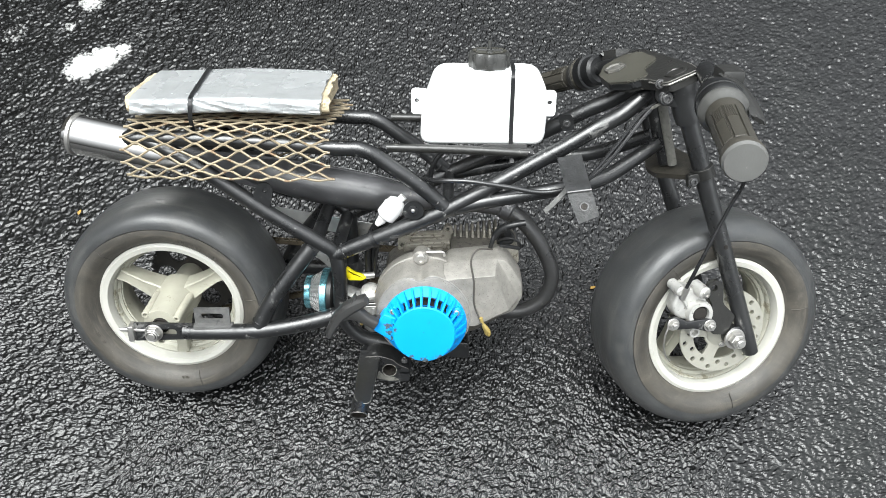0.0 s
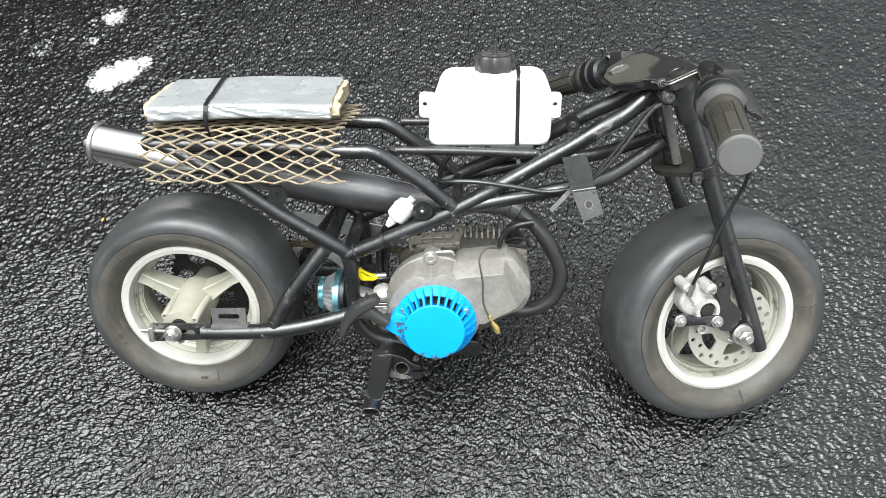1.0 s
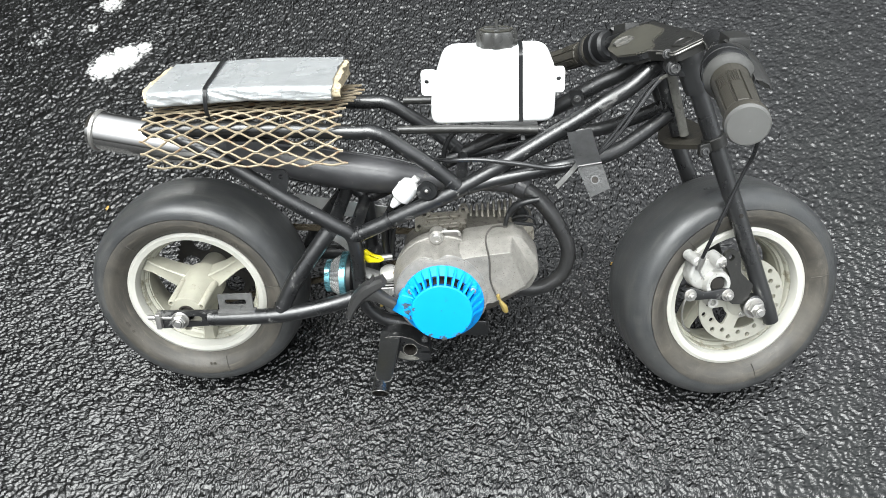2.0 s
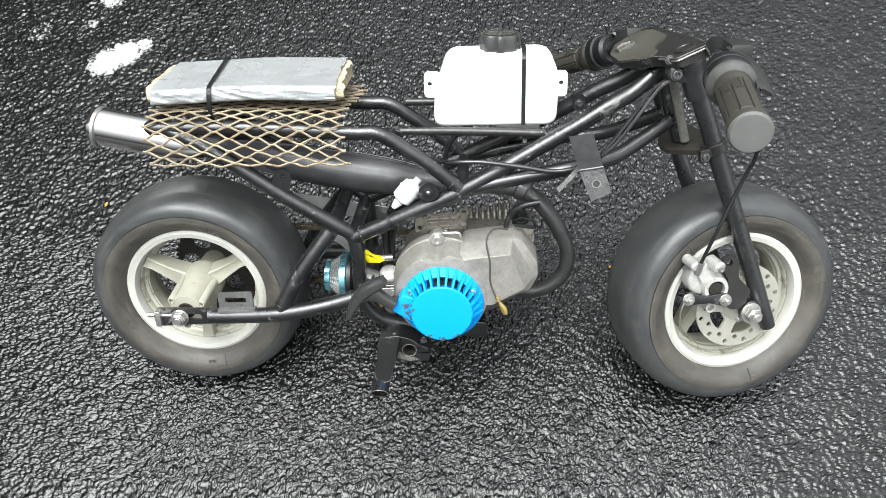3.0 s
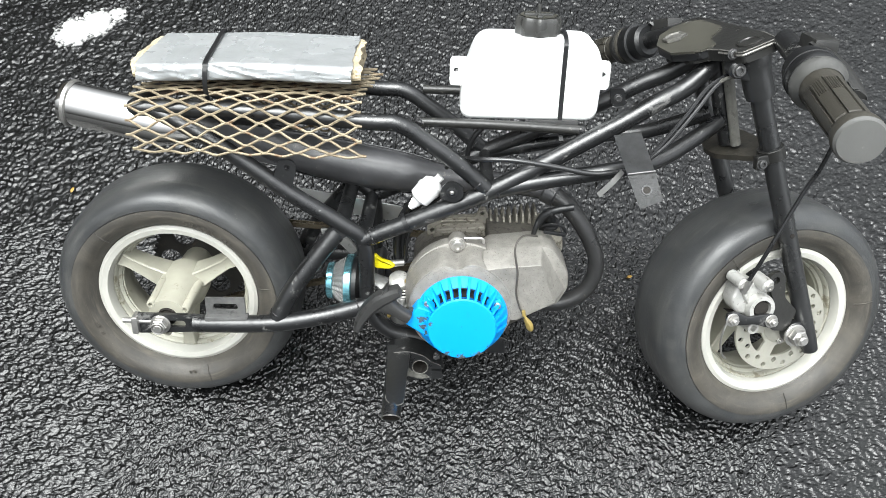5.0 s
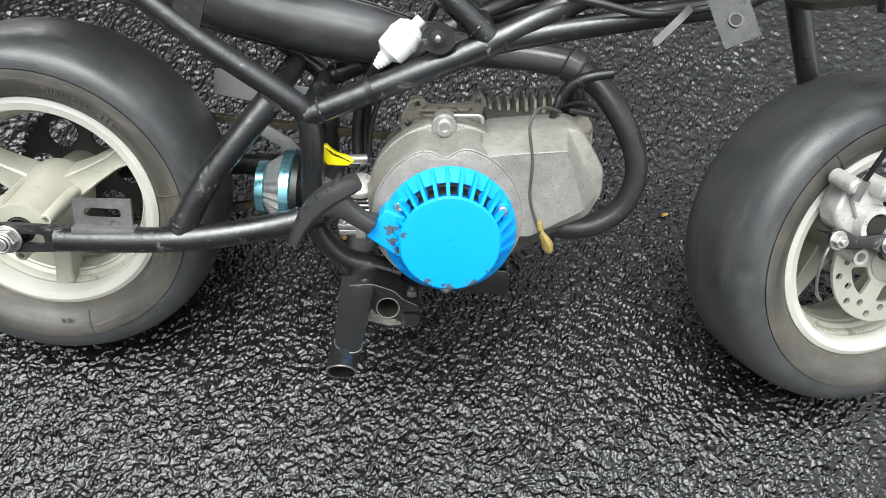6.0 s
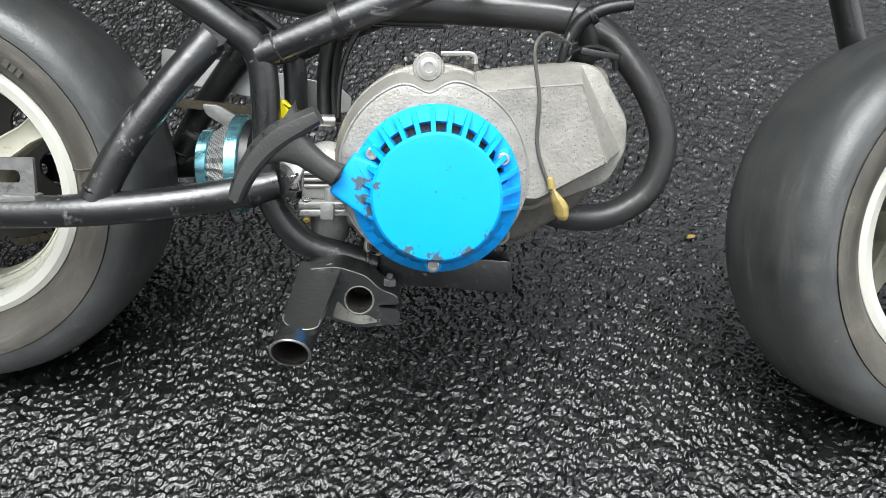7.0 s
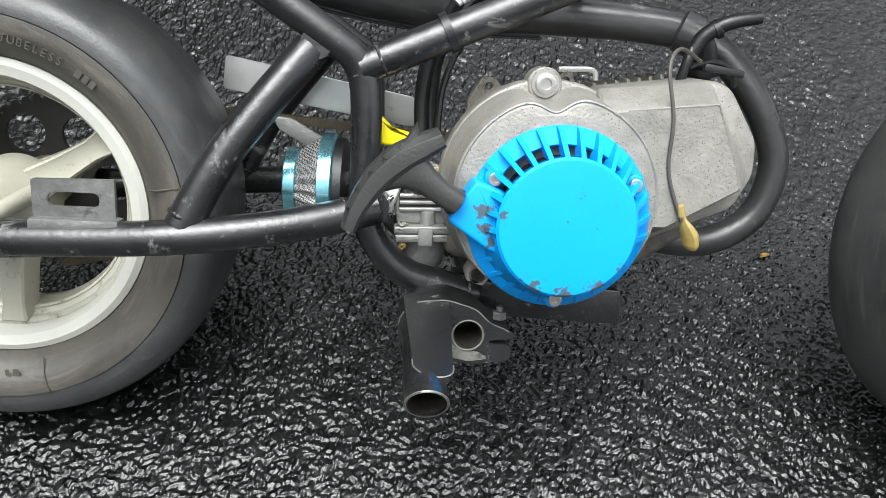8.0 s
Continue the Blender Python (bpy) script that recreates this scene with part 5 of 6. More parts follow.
# seat: foam wrapped in duct tape on expanded metal
def slab(x0, x1, half, low, high, steps, ragged, amp, scale, lift, folds):
    """A soft slab along x: rounded section, uneven ends and creased faces."""
    bm = bmesh.new()
    r = 0.0055
    mid, tall = (low + high) / 2, (high - low) / 2
    section = []
    for cn, cu, a0 in ((half - r, tall - r, 0), (-half + r, tall - r, 90), (-half + r, -tall + r, 180), (half - r, -tall + r, 270)):
        section += [(cn + r * math.cos(radians(a0 + 15 * k)), cu + r * math.sin(radians(a0 + 15 * k))) for k in range(7)]
    dense = []
    for p, q in zip(section, section[1:] + section[:1]):
        gap = math.hypot(q[0] - p[0], q[1] - p[1])
        count = max(1, int(gap / 0.0012)) if p[0] > half * 0.9 else max(1, int(gap / 0.006))
        dense += [(p[0] + (q[0] - p[0]) * k / count, p[1] + (q[1] - p[1]) * k / count) for k in range(count)]
    rings = []
    for i in range(steps + 1):
        f = i / steps
        ring = []
        for n0, t in dense:
            n = n0 - 0.005
            u = mid + t - n * 0.06 + lift * f - 0.0015 * math.cos(f * 6)
            end = max(0.0, 1 - min(f, 1 - f) / 0.05)
            x = x0 + (x1 - x0) * f + ragged * end * (noise.noise((n * 30, u * 50, 3.0 + round(f))) + 0.45 * noise.noise((n * 80, u * 110, 7.0 + round(f))))
            soft = amp * noise.noise((x * scale, n * scale * 2.0, u * scale * 3)) + (0.0005 * ((x > -0.2505 + 0.02 * n) + (x > -0.196 - 0.03 * n) - (x > -0.312)) if folds else 0)
            fold = 0.0
            if folds and n > half * 0.55:
                skew = x * 1.0 + u * 1.6
                fold = folds * ((1 - abs(noise.noise((skew * 16, u * 120 + x * 30, 1.3))) * 3.0) + 0.5 * (1 - abs(noise.noise((x * 40 - u * 80, u * 330, 5.1))) * 3.0))
                fold *= min(1.0, (n - half * 0.55) / (half * 0.4))
            ring.append(bm.verts.new(P(x, n, u) + P(0, soft + fold, soft * 0.6 + (0.25 * fold if t > 0 else 0))))
        rings.append(ring)
    size = len(dense)
    for a, b in zip(rings, rings[1:]):
        for k in range(size):
            bm.faces.new((a[k], a[(k + 1) % size], b[(k + 1) % size], b[k]))
    bm.faces.new(rings[0])
    bm.faces.new(rings[-1])
    return bm


seat = part("seat_pad", slab(-0.357, -0.144, 0.060, 0.2615, 0.2790, 175, 0.004, 0.0008, 26, 0.003, 0.0012), TAPE, bike, "seat pad wrapped in silver duct tape", sharp=50)
part("foam_core", slab(-0.3635, -0.1370, 0.0560, 0.2635, 0.2768, 90, 0.007, 0.0012, 60, 0.003, 0.0), FOAM, seat, "yellowed foam showing at the ends", sharp=70)
strap([(-0.288, 0.046, 0.232), (-0.287, 0.0575, 0.252), (-0.286, 0.0595, 0.264), (-0.2855, 0.0580, 0.2735), (-0.2860, 0.050, 0.2785), (-0.2900, 0.0, 0.2825), (-0.2950, -0.060, 0.2860), (-0.296, -0.0685, 0.278), (-0.296, -0.060, 0.240)], 0.0044, 0.0016)


def guard_profile(s):
    """Place (n, u) at a length s along the bent sheet, from its far side."""
    pts = [(-0.079, 0.168), (-0.086, 0.200), (-0.086, 0.228), (-0.076, 0.2445), (-0.05, 0.249), (0.020, 0.249), (0.050, 0.248), (0.068, 0.241), (0.078, 0.228), (0.081, 0.212), (0.078, 0.192)]
    cum = [0]
    for a, b in zip(pts, pts[1:]):
        cum.append(cum[-1] + math.hypot(b[0] - a[0], b[1] - a[1]))
    return float(np.interp(s, cum, [p[0] for p in pts])), float(np.interp(s, cum, [p[1] for p in pts])), cum[-1]


bm = bmesh.new()
length = guard_profile(0)[2]
pitch, short = 0.0325, 0.0150
rows = int(length / (short / 2))
for row in range(rows + 1):
    pts = []
    k = 0
    far = row / 26
    x = -0.3625 + 0.0065 * abs(min(far, 1.0) * 3.4 - 0.9) ** 1.5
    while x < (-0.1225 + 0.010 * max(0.0, far - 0.35) if far < 1 else -0.168):
        hi = (k + row) % 2
        for dx in (-0.0020, 0.0020):
            s = min(max(length - row * short / 2 + (0.5 if hi else -0.5) * short / 2 * 0.92, 0), length)
            n, u, _ = guard_profile(s)
            pts.append(P(x + dx + 0.0010 * math.sin(row * 1.7 + k), n, u + 0.0007 * math.sin(k * 2.1 + row * 0.8)))
        x += pitch / 2
        k += 1
    tube(pts, 0.00138, 6, 0, bm)
part("mesh_guard", bm, MESHM, bike, "rusty expanded steel mesh bent round the seat rails")

RUST = material("dark_rusty_plate", (0.030, 0.021, 0.015), 0.75, var=0.5, scale=90, bump=0.5, second=(0.075, 0.045, 0.026), second_at=0.56, patch=16)
part("under_seat_plate", rbox((-0.245, -0.016, 0.2405), (0.196, 0.104, 0.0022), 0.0008), RUST, bike, "dark rusty plate under the seat")

# steering: fork, yokes, bars
for sgn in (1, -1):
    top, low = P(fork_x(0.306), 0.062 * sgn, 0.306), P(fork_x(-0.038), 0.062 * sgn, -0.038)
    leg = part("fork_leg", tube([top, P(fork_x(0.17), 0.062 * sgn, 0.17), P(fork_x(0.0), 0.062 * sgn, 0.0), low], [0.0102, 0.0102, 0.0101, 0.0092], 20), FORKM, bike, "black painted steel fork leg", m=STEER)
    part("yoke_clamp", lathe([(0.0100, -0.0065), (0.0130, -0.0065), (0.0135, -0.0060), (0.0135, 0.0060), (0.0130, 0.0065), (0.0100, 0.0065)], P(fork_x(0.20), 0.062 * sgn, 0.20), LEG, 28, closed=True), YOKE, leg, m=STEER)
part("fork_hole_plug", rod(P(fork_x(0.11), 0.0705, 0.11), P(fork_x(0.11), 0.0725, 0.11), 0.0028, 12), INNER, bike, m=STEER)
lower = rounded([(-0.011, -0.066), (0.010, -0.066), (0.012, 0.040), (0.009, 0.064), (-0.012, 0.064), (-0.020, 0.048), (-0.038, 0.014), (-0.038, -0.012)], 0.006)


def yoke(poly, u, thick, mat, name, label):
    """A fork yoke: a plate across the steering axis."""
    bm = bmesh.new()
    o = P(fork_x(u), 0, u)
    f = Vector((LEG.z, 0, -LEG.x))
    a = [bm.verts.new(o + f * x + P(0, n, 0) - LEG * thick / 2) for x, n in poly]
    b = [bm.verts.new(o + f * x + P(0, n, 0) + LEG * thick / 2) for x, n in poly]
    bm.faces.new(a)
    bm.faces.new(b)
    for i in range(len(poly)):
        j = (i + 1) % len(poly)
        bm.faces.new((a[i], a[j], b[j], b[i]))
    bmesh.ops.bevel(bm, geom=list(bm.edges), offset=0.0015, segments=2, affect="EDGES")
    return part(name, bm, mat, bike, label, m=STEER)


LOWER = material("dusty_brown_yoke_paint", (0.032, 0.029, 0.023), 0.5, var=0.5, scale=80, bump=0.2, second=(0.014, 0.0135, 0.012), second_at=0.56, patch=22)
yoke(lower, 0.198, 0.0060, LOWER, "lower_yoke", "dusty black lower fork yoke")
clip = part("yoke_tab", prism(rounded([(fork_x(0.19) - 0.0235, 0.1830), (fork_x(0.19) - 0.0255, 0.1990), (fork_x(0.19) - 0.006, 0.2015), (fork_x(0.19) - 0.006, 0.1930)], 0.004), 0.0640, 0.0720, 0.001), YOKE, bike, "black pinch tab of the lower yoke", m=STEER)
bolt("pinch_bolt", P(fork_x(0.19) - 0.0190, 0.0715, 0.1910), P(0, 1, 0.1), 0.0042, 0.004, clip, DARKSTEEL, m=STEER, hexagon=False)
TOP = rounded([(-0.048, -0.020), (-0.030, -0.066), (-0.012, -0.082), (0.016, -0.082), (0.021, -0.062), (0.021, 0.052), (0.017, 0.082), (-0.020, 0.081), (-0.024, 0.052), (-0.030, 0.034), (-0.046, 0.024)], 0.0045)
top_yoke = yoke(TOP, 0.3060, 0.0120, YOKE, "top_yoke", "black top fork yoke with bare worn edges")
DASH_SHAPE = rounded([(-0.056, 0.006), (-0.052, -0.034), (-0.034, -0.064), (-0.008, -0.074), (0.012, -0.06), (0.010, -0.006), (-0.014, 0.010), (-0.020, 0.036), (-0.040, 0.034)], 0.004)
dash = yoke(DASH_SHAPE, 0.3125, 0.0024, DASH, "dash_plate", "scuffed olive-black plastic dash plate")
TF = Vector((LEG.z, 0, -LEG.x))
yoke(DASH_SHAPE, 0.3078, 0.0070, PLASTIC, "dash_skirt", "black plastic side of the dash")
for sgn in (1, -1):
    part("fork_plug", lathe([(0.0125, 0.004), (0.0125, 0.0054), (0.0112, 0.0062), (0.0088, 0.0060), (0.0080, 0.0050), (0, 0.0050)], P(fork_x(0.3077), 0.062 * sgn, 0.3077), LEG, 28), YOKE, top_yoke, m=STEER)
part("worn_edge", tube([P(fork_x(0.3060), 0, 0.3060) + LEG * 0.0058 + TF * x + P(0, n, 0) for x, n in TOP if n > 0.03], 0.0007, 6, smooth=0), WORN_LIT, top_yoke, m=STEER)
part("stem_nut", lathe([(0.013, 0.002), (0.013, 0.0045), (0.0105, 0.0055), (0.0085, 0.0040), (0, 0.0040)], P(fork_x(0.3125) - 0.030, -0.030, 0.3125 - 0.0125), LEG, 6), WORN_LIT, dash, m=STEER)
part("snapped_lug", rbox((0.0, 0, 0), (0.018, 0.008, 0.005), 0.0015), WORN_LIT, dash, m=STEER @ Matrix.Translation(P(fork_x(0.315) - 0.010, -0.020, 0.3130)) @ pose(0, -20, 35))
ROLL = STEER @ Matrix.Translation(P(0, 0, 0.30)) @ pose(0, 0, 0, -4, 0, 0) @ Matrix.Translation(P(0, 0, -0.30))
FLIP = ROLL @ Matrix.Diagonal((1, -1, 1, 1)) @ ROLL.inverted()
for m in (Matrix.Identity(4), FLIP):
    root, tip = P(0.268, 0.075, 0.322), P(0.2395, 0.303, 0.2995)
    bar = part("handlebar", tube([root, root + (tip - root) * 0.8], 0.0105, 16), BLACK, bike, "black clip-on handlebar", m=m)
    d = (tip - root).normalized()
    gd, ga, gb = axes(d)
    g0 = root + d * 0.110
    prof = [(0.0, 0), (0.0205, 0), (0.0222, 0.003), (0.0218, 0.008), (0.0205, 0.0105), (0.0182, 0.0145), (0.0166, 0.020), (0.0154, 0.030), (0.0148, 0.060), (0.0146, 0.104), (0.0178, 0.107), (0.0186, 0.111), (0.0184, 0.118), (0.0176, 0.1196), (0, 0.1202)]
    part("grip", lathe(prof, g0, d, 40), GRIP, bar, "grey-black rubber handlebar grip", m=m)
    for k in range(9):
        bm = bmesh.new()
        lines = []
        for f in (-1, -0.9, -0.3, 0.3, 0.9, 1):
            a = 2 * math.pi * (k + 0.44 * f) / 9
            e = ga * math.cos(a) + gb * math.sin(a)
            r = 0.0140 if abs(f) == 1 else 0.0163 / math.cos(0.22 * f) * (0.99 if abs(f) > 0.5 else 1.0)
            lines.append([bm.verts.new(g0 + d * h + e * (r * q)) for h, q in ((0.0285, 0.88), (0.0300, 1.0), (0.0640, 1.0), (0.1010, 0.985), (0.1025, 0.88))])
        for p, q in zip(lines, lines[1:]):
            for i in range(4):
                bm.faces.new((p[i], p[i + 1], q[i + 1], q[i]))
        part("grip_panel", bm, GRIP, bar, m=m)
        if k % 3 == 0:
            continue
        for i in range(5):
            a = 2 * math.pi * (k + 0.30 * (i / 2 - 1)) / 9
            e = ga * math.cos(a) + gb * math.sin(a)
            part("grip_rib", tube([g0 + d * 0.034 + e * 0.0164, g0 + d * 0.058 + e * 0.0164], 0.0006, 5, smooth=0), GRIP, bar, m=m)
    part("grip_end", lathe([(0, 0.1203), (0.0165, 0.1203), (0.0176, 0.1197), (0.0183, 0.1182), (0.0165, 0.1214), (0.0150, 0.1216), (0, 0.1216)], g0, d, 40), GRIPEND, bar, "scuffed grey grip end", m=m)
    part("grip_flange", lathe([(0.0214, 0.0040), (0.0226, 0.0040), (0.0232, 0.0060), (0.0228, 0.0090), (0.0212, 0.0122), (0.0190, 0.0152), (0.0176, 0.0185), (0.0172, 0.0170), (0.0190, 0.0110)], g0, d, 40, closed=True), LEVERM if m == FLIP else FLANGE, bar, m=m)
    part("throttle_housing", lathe([(0, -0.034), (0.017, -0.034), (0.0205, -0.030), (0.0205, -0.014), (0.0224, -0.012), (0.0230, -0.003), (0.021, 0.0), (0, 0.0)], g0, d, 32), PLASTIC, bar, m=m)
    part("housing_rim", lathe([(0.0205, -0.016), (0.0234, -0.015), (0.0234, -0.011), (0.0205, -0.010)], g0, d, 32, closed=True), PLASTIC, bar, m=m)
    lever = [g0 - d * 0.040 + Vector((0.004, 0, 0.018)), g0 - d * 0.020 + Vector((0.017, 0, 0.014)), g0 + d * 0.002 + Vector((0.026, 0, 0.006)), g0 + d * 0.022 + Vector((0.029, 0, 0.0)), g0 + d * 0.026 + Vector((0.029, 0, -0.001))]
    part("brake_lever", tube(lever, [0.008, 0.0095, 0.0105, 0.0098, 0.0070], 6, flat=0.32), LEVERM, bar, "grey-black brake lever", m=m)
    part("lever_perch", rbox((0.272, 0.135, 0.331), (0.022, 0.034, 0.016), 0.004), LEVERM, bar, "dark lever perch", m=m)
    bolt("clamp_bolt", P(0.2315, 0.0715, 0.2908), P(0.1, 1, 0.1), 0.0052, 0.005, bar, DARKSTEEL, m=m, washer=True, hexagon=False)
    part("clamp_sleeve", lathe([(0.0100, -0.022), (0.0138, -0.021), (0.0146, -0.014), (0.0146, 0.006), (0.0160, 0.014), (0.0182, 0.021), (0.0182, 0.024), (0.0100, 0.024)], STEER @ P(fork_x(0.278), 0.062, 0.278), STEER.to_3x3() @ LEG, 32, closed=True), FORKM, bar, m=m)
    part("clamp_lug", rod(P(0.2315, 0.052, 0.2908), P(0.2315, 0.0712, 0.2908), 0.0086, 24, 0.002), FORKM, bar, m=m)
    part("clamp_web", prism(rounded([(0.2315, 0.2825), (0.2315, 0.2985), (0.2600, 0.2990), (0.2600, 0.2760)], 0.003), 0.054, 0.0690, 0.002), FORKM, bar, m=m)
    bolt("yoke_bolt", P(0.2235, 0.0690, 0.3058), P(0.1, 1, 0.1), 0.0040, 0.004, bar, DARKSTEEL, m=m, hexagon=False)

# light on the yoke's side face, put in as a paler rim
part("lit_yoke_rim", tube([P(fork_x(0.3060), 0, 0.3060) + LEG * 0.0030 + TF * x + P(0, n, 0) for x, n in TOP if n > 0.045], 0.0015, 8, smooth=0), WORN_LIT, top_yoke, "pale rim painted as the lit side of the top yoke", m=STEER)
part("cable_guide", rbox((0.2165, 0.052, 0.2715), (0.0075, 0.006, 0.0085), 0.0012), PLASTIC, bike, "small black cable guide")
part("guide_wire", tube([P(0.219, 0.053, 0.273), P(0.226, 0.056, 0.2785), P(0.2335, 0.060, 0.283)], 0.0021, 8), DUST, bike)

# front brake
holes = []
for k in range(24):
    a = radians(k * 15)
    r = 0.050 if k % 2 else 0.0435
    holes.append(arc(FX + r * math.cos(a), FU + r * math.sin(a), 0.0032, 0, 320, 8))
for k in range(5):
    a0 = k * 72 + 44
    holes.append(rounded(arc(FX, FU, 0.0385, a0, a0 + 46, 6) + arc(FX, FU, 0.0235, a0 + 40, a0 + 6, 3), 0.003, 2))
brake = part("brake_disc", plate_with_holes(arc(FX, FU, 0.056, 0, 355, 71), holes, 0.047, 0.050), DISC, bike, "drilled steel front brake disc", m=FRONT)
for k in range(3):
    a = radians(k * 120 + 30)
    bolt("disc_bolt", P(FX + 0.0165 * math.cos(a), 0.051, FU + 0.0165 * math.sin(a)), P(0, 1, 0), 0.0040, 0.004, brake, m=FRONT, washer=False)
part("disc_carrier", lathe([(0.0200, 0.046), (0.0200, 0.051), (0.012, 0.054), (0, 0.054)], P(FX, 0, FU), P(0, 1, 0), 32), DISC, brake, m=FRONT)
caliper = part("brake_caliper", prism(rounded([(0.255, 0.034), (0.262, 0.056), (0.276, 0.060), (0.300, 0.042), (0.300, 0.022), (0.282, 0.014), (0.262, 0.020)], 0.007), 0.054, 0.076, 0.004, segments=3), CALIPER, bike, "cast alloy front brake caliper", m=CAL)
part("piston_housing", lathe([(0.0165, 0.066), (0.0165, 0.080), (0.0150, 0.084), (0.0105, 0.084), (0.0100, 0.078), (0.0, 0.078)], P(0.289, 0, 0.0255), P(0, 1, 0), 28), CALIPER, caliper, m=CAL)
part("piston_bore", lathe([(0.0099, 0.0785), (0.0080, 0.0825), (0.004, 0.0830), (0, 0.0830)], P(0.289, 0, 0.0255), P(0, 1, 0), 24), INNER, caliper, m=CAL)
for x, u, r in ((0.257, 0.060, 0.0065), (0.287, 0.055, 0.0080)):
    part("slide_pin_boss", rod(P(x - 0.002, 0.066, u + 0.003), P(x + 0.003, 0.088, u - 0.002), r, 20, 0.002), CALIPER, caliper, m=CAL)
# a dark solid gives the shade in the gap by the pads
part("pad_gap_shade", prism(rounded([(0.262, 0.0145), (0.284, 0.0085), (0.304, 0.016), (0.306, 0.044), (0.298, 0.047), (0.280, 0.012)], 0.002), 0.050, 0.0615, 0.0005, 1), INNER, caliper, m=CAL)
part("caliper_rib", tube([P(0.264, 0.0765, 0.052), P(0.270, 0.0775, 0.040), P(0.276, 0.0765, 0.030)], 0.0022, 8), CALIPER, caliper, m=CAL)
bolt("pin_bolt", P(0.290, 0.0875, 0.0530), P(0.2, 1, -0.2), 0.0045, 0.003, caliper, m=CAL, hexagon=False, washer=False)
part("caliper_lever", prism(rounded([(0.246, 0.024), (0.256, 0.026), (0.272, 0.0185), (0.288, 0.0205), (0.303, 0.020), (0.310, 0.010), (0.302, 0.003), (0.280, 0.0095), (0.256, 0.0095), (0.247, 0.013)], 0.003), 0.082, 0.087, 0.0012), BLACK, caliper, "black caliper lever arm", m=CAL)
for x, u in ((0.2525, 0.0175), (0.2995, 0.0125)):
    bolt("caliper_bolt", P(x, 0.0870, u), P(0, 1, 0), 0.0056, 0.006, caliper, m=CAL)
part("caliper_bracket", plate_with_holes(rounded([(0.300, 0.050), (0.304, 0.060), (0.314, 0.063), (0.322, 0.056), (0.324, 0.032), (0.342, 0.014), (0.333, -0.010), (0.314, -0.008), (0.306, 0.012), (0.311, 0.030)], 0.004),
                                         [arc(0.3105, 0.0525, 0.0042, 0, 330, 11)], 0.064, 0.070), YOKE, bike, "black caliper mounting bracket", m=CAL)
part("pad_pin", lathe([(0.0065, 0.050), (0.0065, 0.072), (0.0040, 0.072), (0.0040, 0.064), (0, 0.064)], P(0.290, 0, -0.003), P(0, 1, 0), 18), CALIPER, caliper, m=CAL)
bolt("front_axle_nut", P(FX, 0.074, FU), P(0, 1, 0), 0.0098, 0.013, bike, label="zinc front axle nut", m=AXM)
part("front_axle", rod(P(FX, -0.085, FU), P(FX, 0.092, FU), 0.006, 16), STEEL, bike, m=AXM)
part("axle_lug", rod(P(FX + 0.004, 0.052, FU), P(FX + 0.004, 0.074, FU), 0.014, 24, 0.002), BLACK, bike, m=AXM)
part("brake_cable", tube([P(0.277, 0.091, 0.068), P(0.287, 0.100, 0.112), P(0.308, 0.100, 0.177), P(0.316, 0.108, 0.210), P(0.308, 0.135, 0.258), P(0.284, 0.150, 0.304)], 0.0021, 10), CABLE, bike, "black brake cable")
part("cable_end", tube([P(0.276, 0.090, 0.058), P(0.279, 0.092, 0.074)], 0.0038, 10), STEEL, bike)
part("return_wire", tube([P(0.252, 0.084, 0.020), P(0.246, 0.084, 0.004), P(0.247, 0.080, -0.014), P(0.254, 0.074, -0.030), P(0.262, 0.070, -0.038)], 0.0012, 6), STEEL, bike, m=CAL)

# foot peg and engine cradle
CLAMP = rounded([(-0.107, -0.053), (-0.107, -0.038), (-0.099, -0.029), (-0.081, -0.027), (-0.064, -0.032), (-0.056, -0.040), (-0.045, -0.044), (-0.043, -0.0495), (-0.056, -0.0500),
                 (-0.056, -0.0520), (-0.043, -0.0525), (-0.043, -0.062), (-0.066, -0.065), (-0.080, -0.062), (-0.092, -0.058)], 0.004, 3)
peg = part("foot_peg_clamp", plate_with_holes(CLAMP, [arc(-0.068, -0.0475, 0.0088, 0, 345, 23)], 0.064, 0.094), BLACK, bike, "black steel foot peg clamp")
part("clamp_lining", lathe([(0.0087, 0.06), (0.0087, 0.0925), (0.0078, 0.0925), (0.0078, 0.06), (0, 0.06)], P(-0.068, 0, -0.0475), P(0, 1, 0), 28), INNER, peg)
bm = bmesh.new()
outline = [(-0.105, 0.080), (-0.1015, 0.166)] + [(-0.0920 + 0.0095 * math.cos(radians(a)), 0.171 + 0.007 * math.sin(radians(a)) + 0.002 * math.cos(radians(a))) for a in range(180, -1, -20)] + [(-0.0825, 0.170), (-0.079, 0.080)]
lo = [bm.verts.new(P(x, n, -0.0320 - 0.005 * max(0.0, (n - 0.13) / 0.04) ** 2)) for x, n in outline]
hi = [bm.verts.new(P(x, n, -0.0282 - 0.005 * max(0.0, (n - 0.13) / 0.04) ** 2)) for x, n in outline]
bm.faces.new(lo)
bm.faces.new(hi)
for i in range(len(outline)):
    j = (i + 1) % len(outline)
    bm.faces.new((lo[i], lo[j], hi[j], hi[i]))
part("peg_strap", bm, BLACK, peg)
def slant(bm):
    """Cuts the outer end of the peg tube obliquely."""
    for v in bm.verts:
        if v.co.y < -0.13:
            v.co.y -= 0.75 * (v.co.z + 0.0445)
    return bm


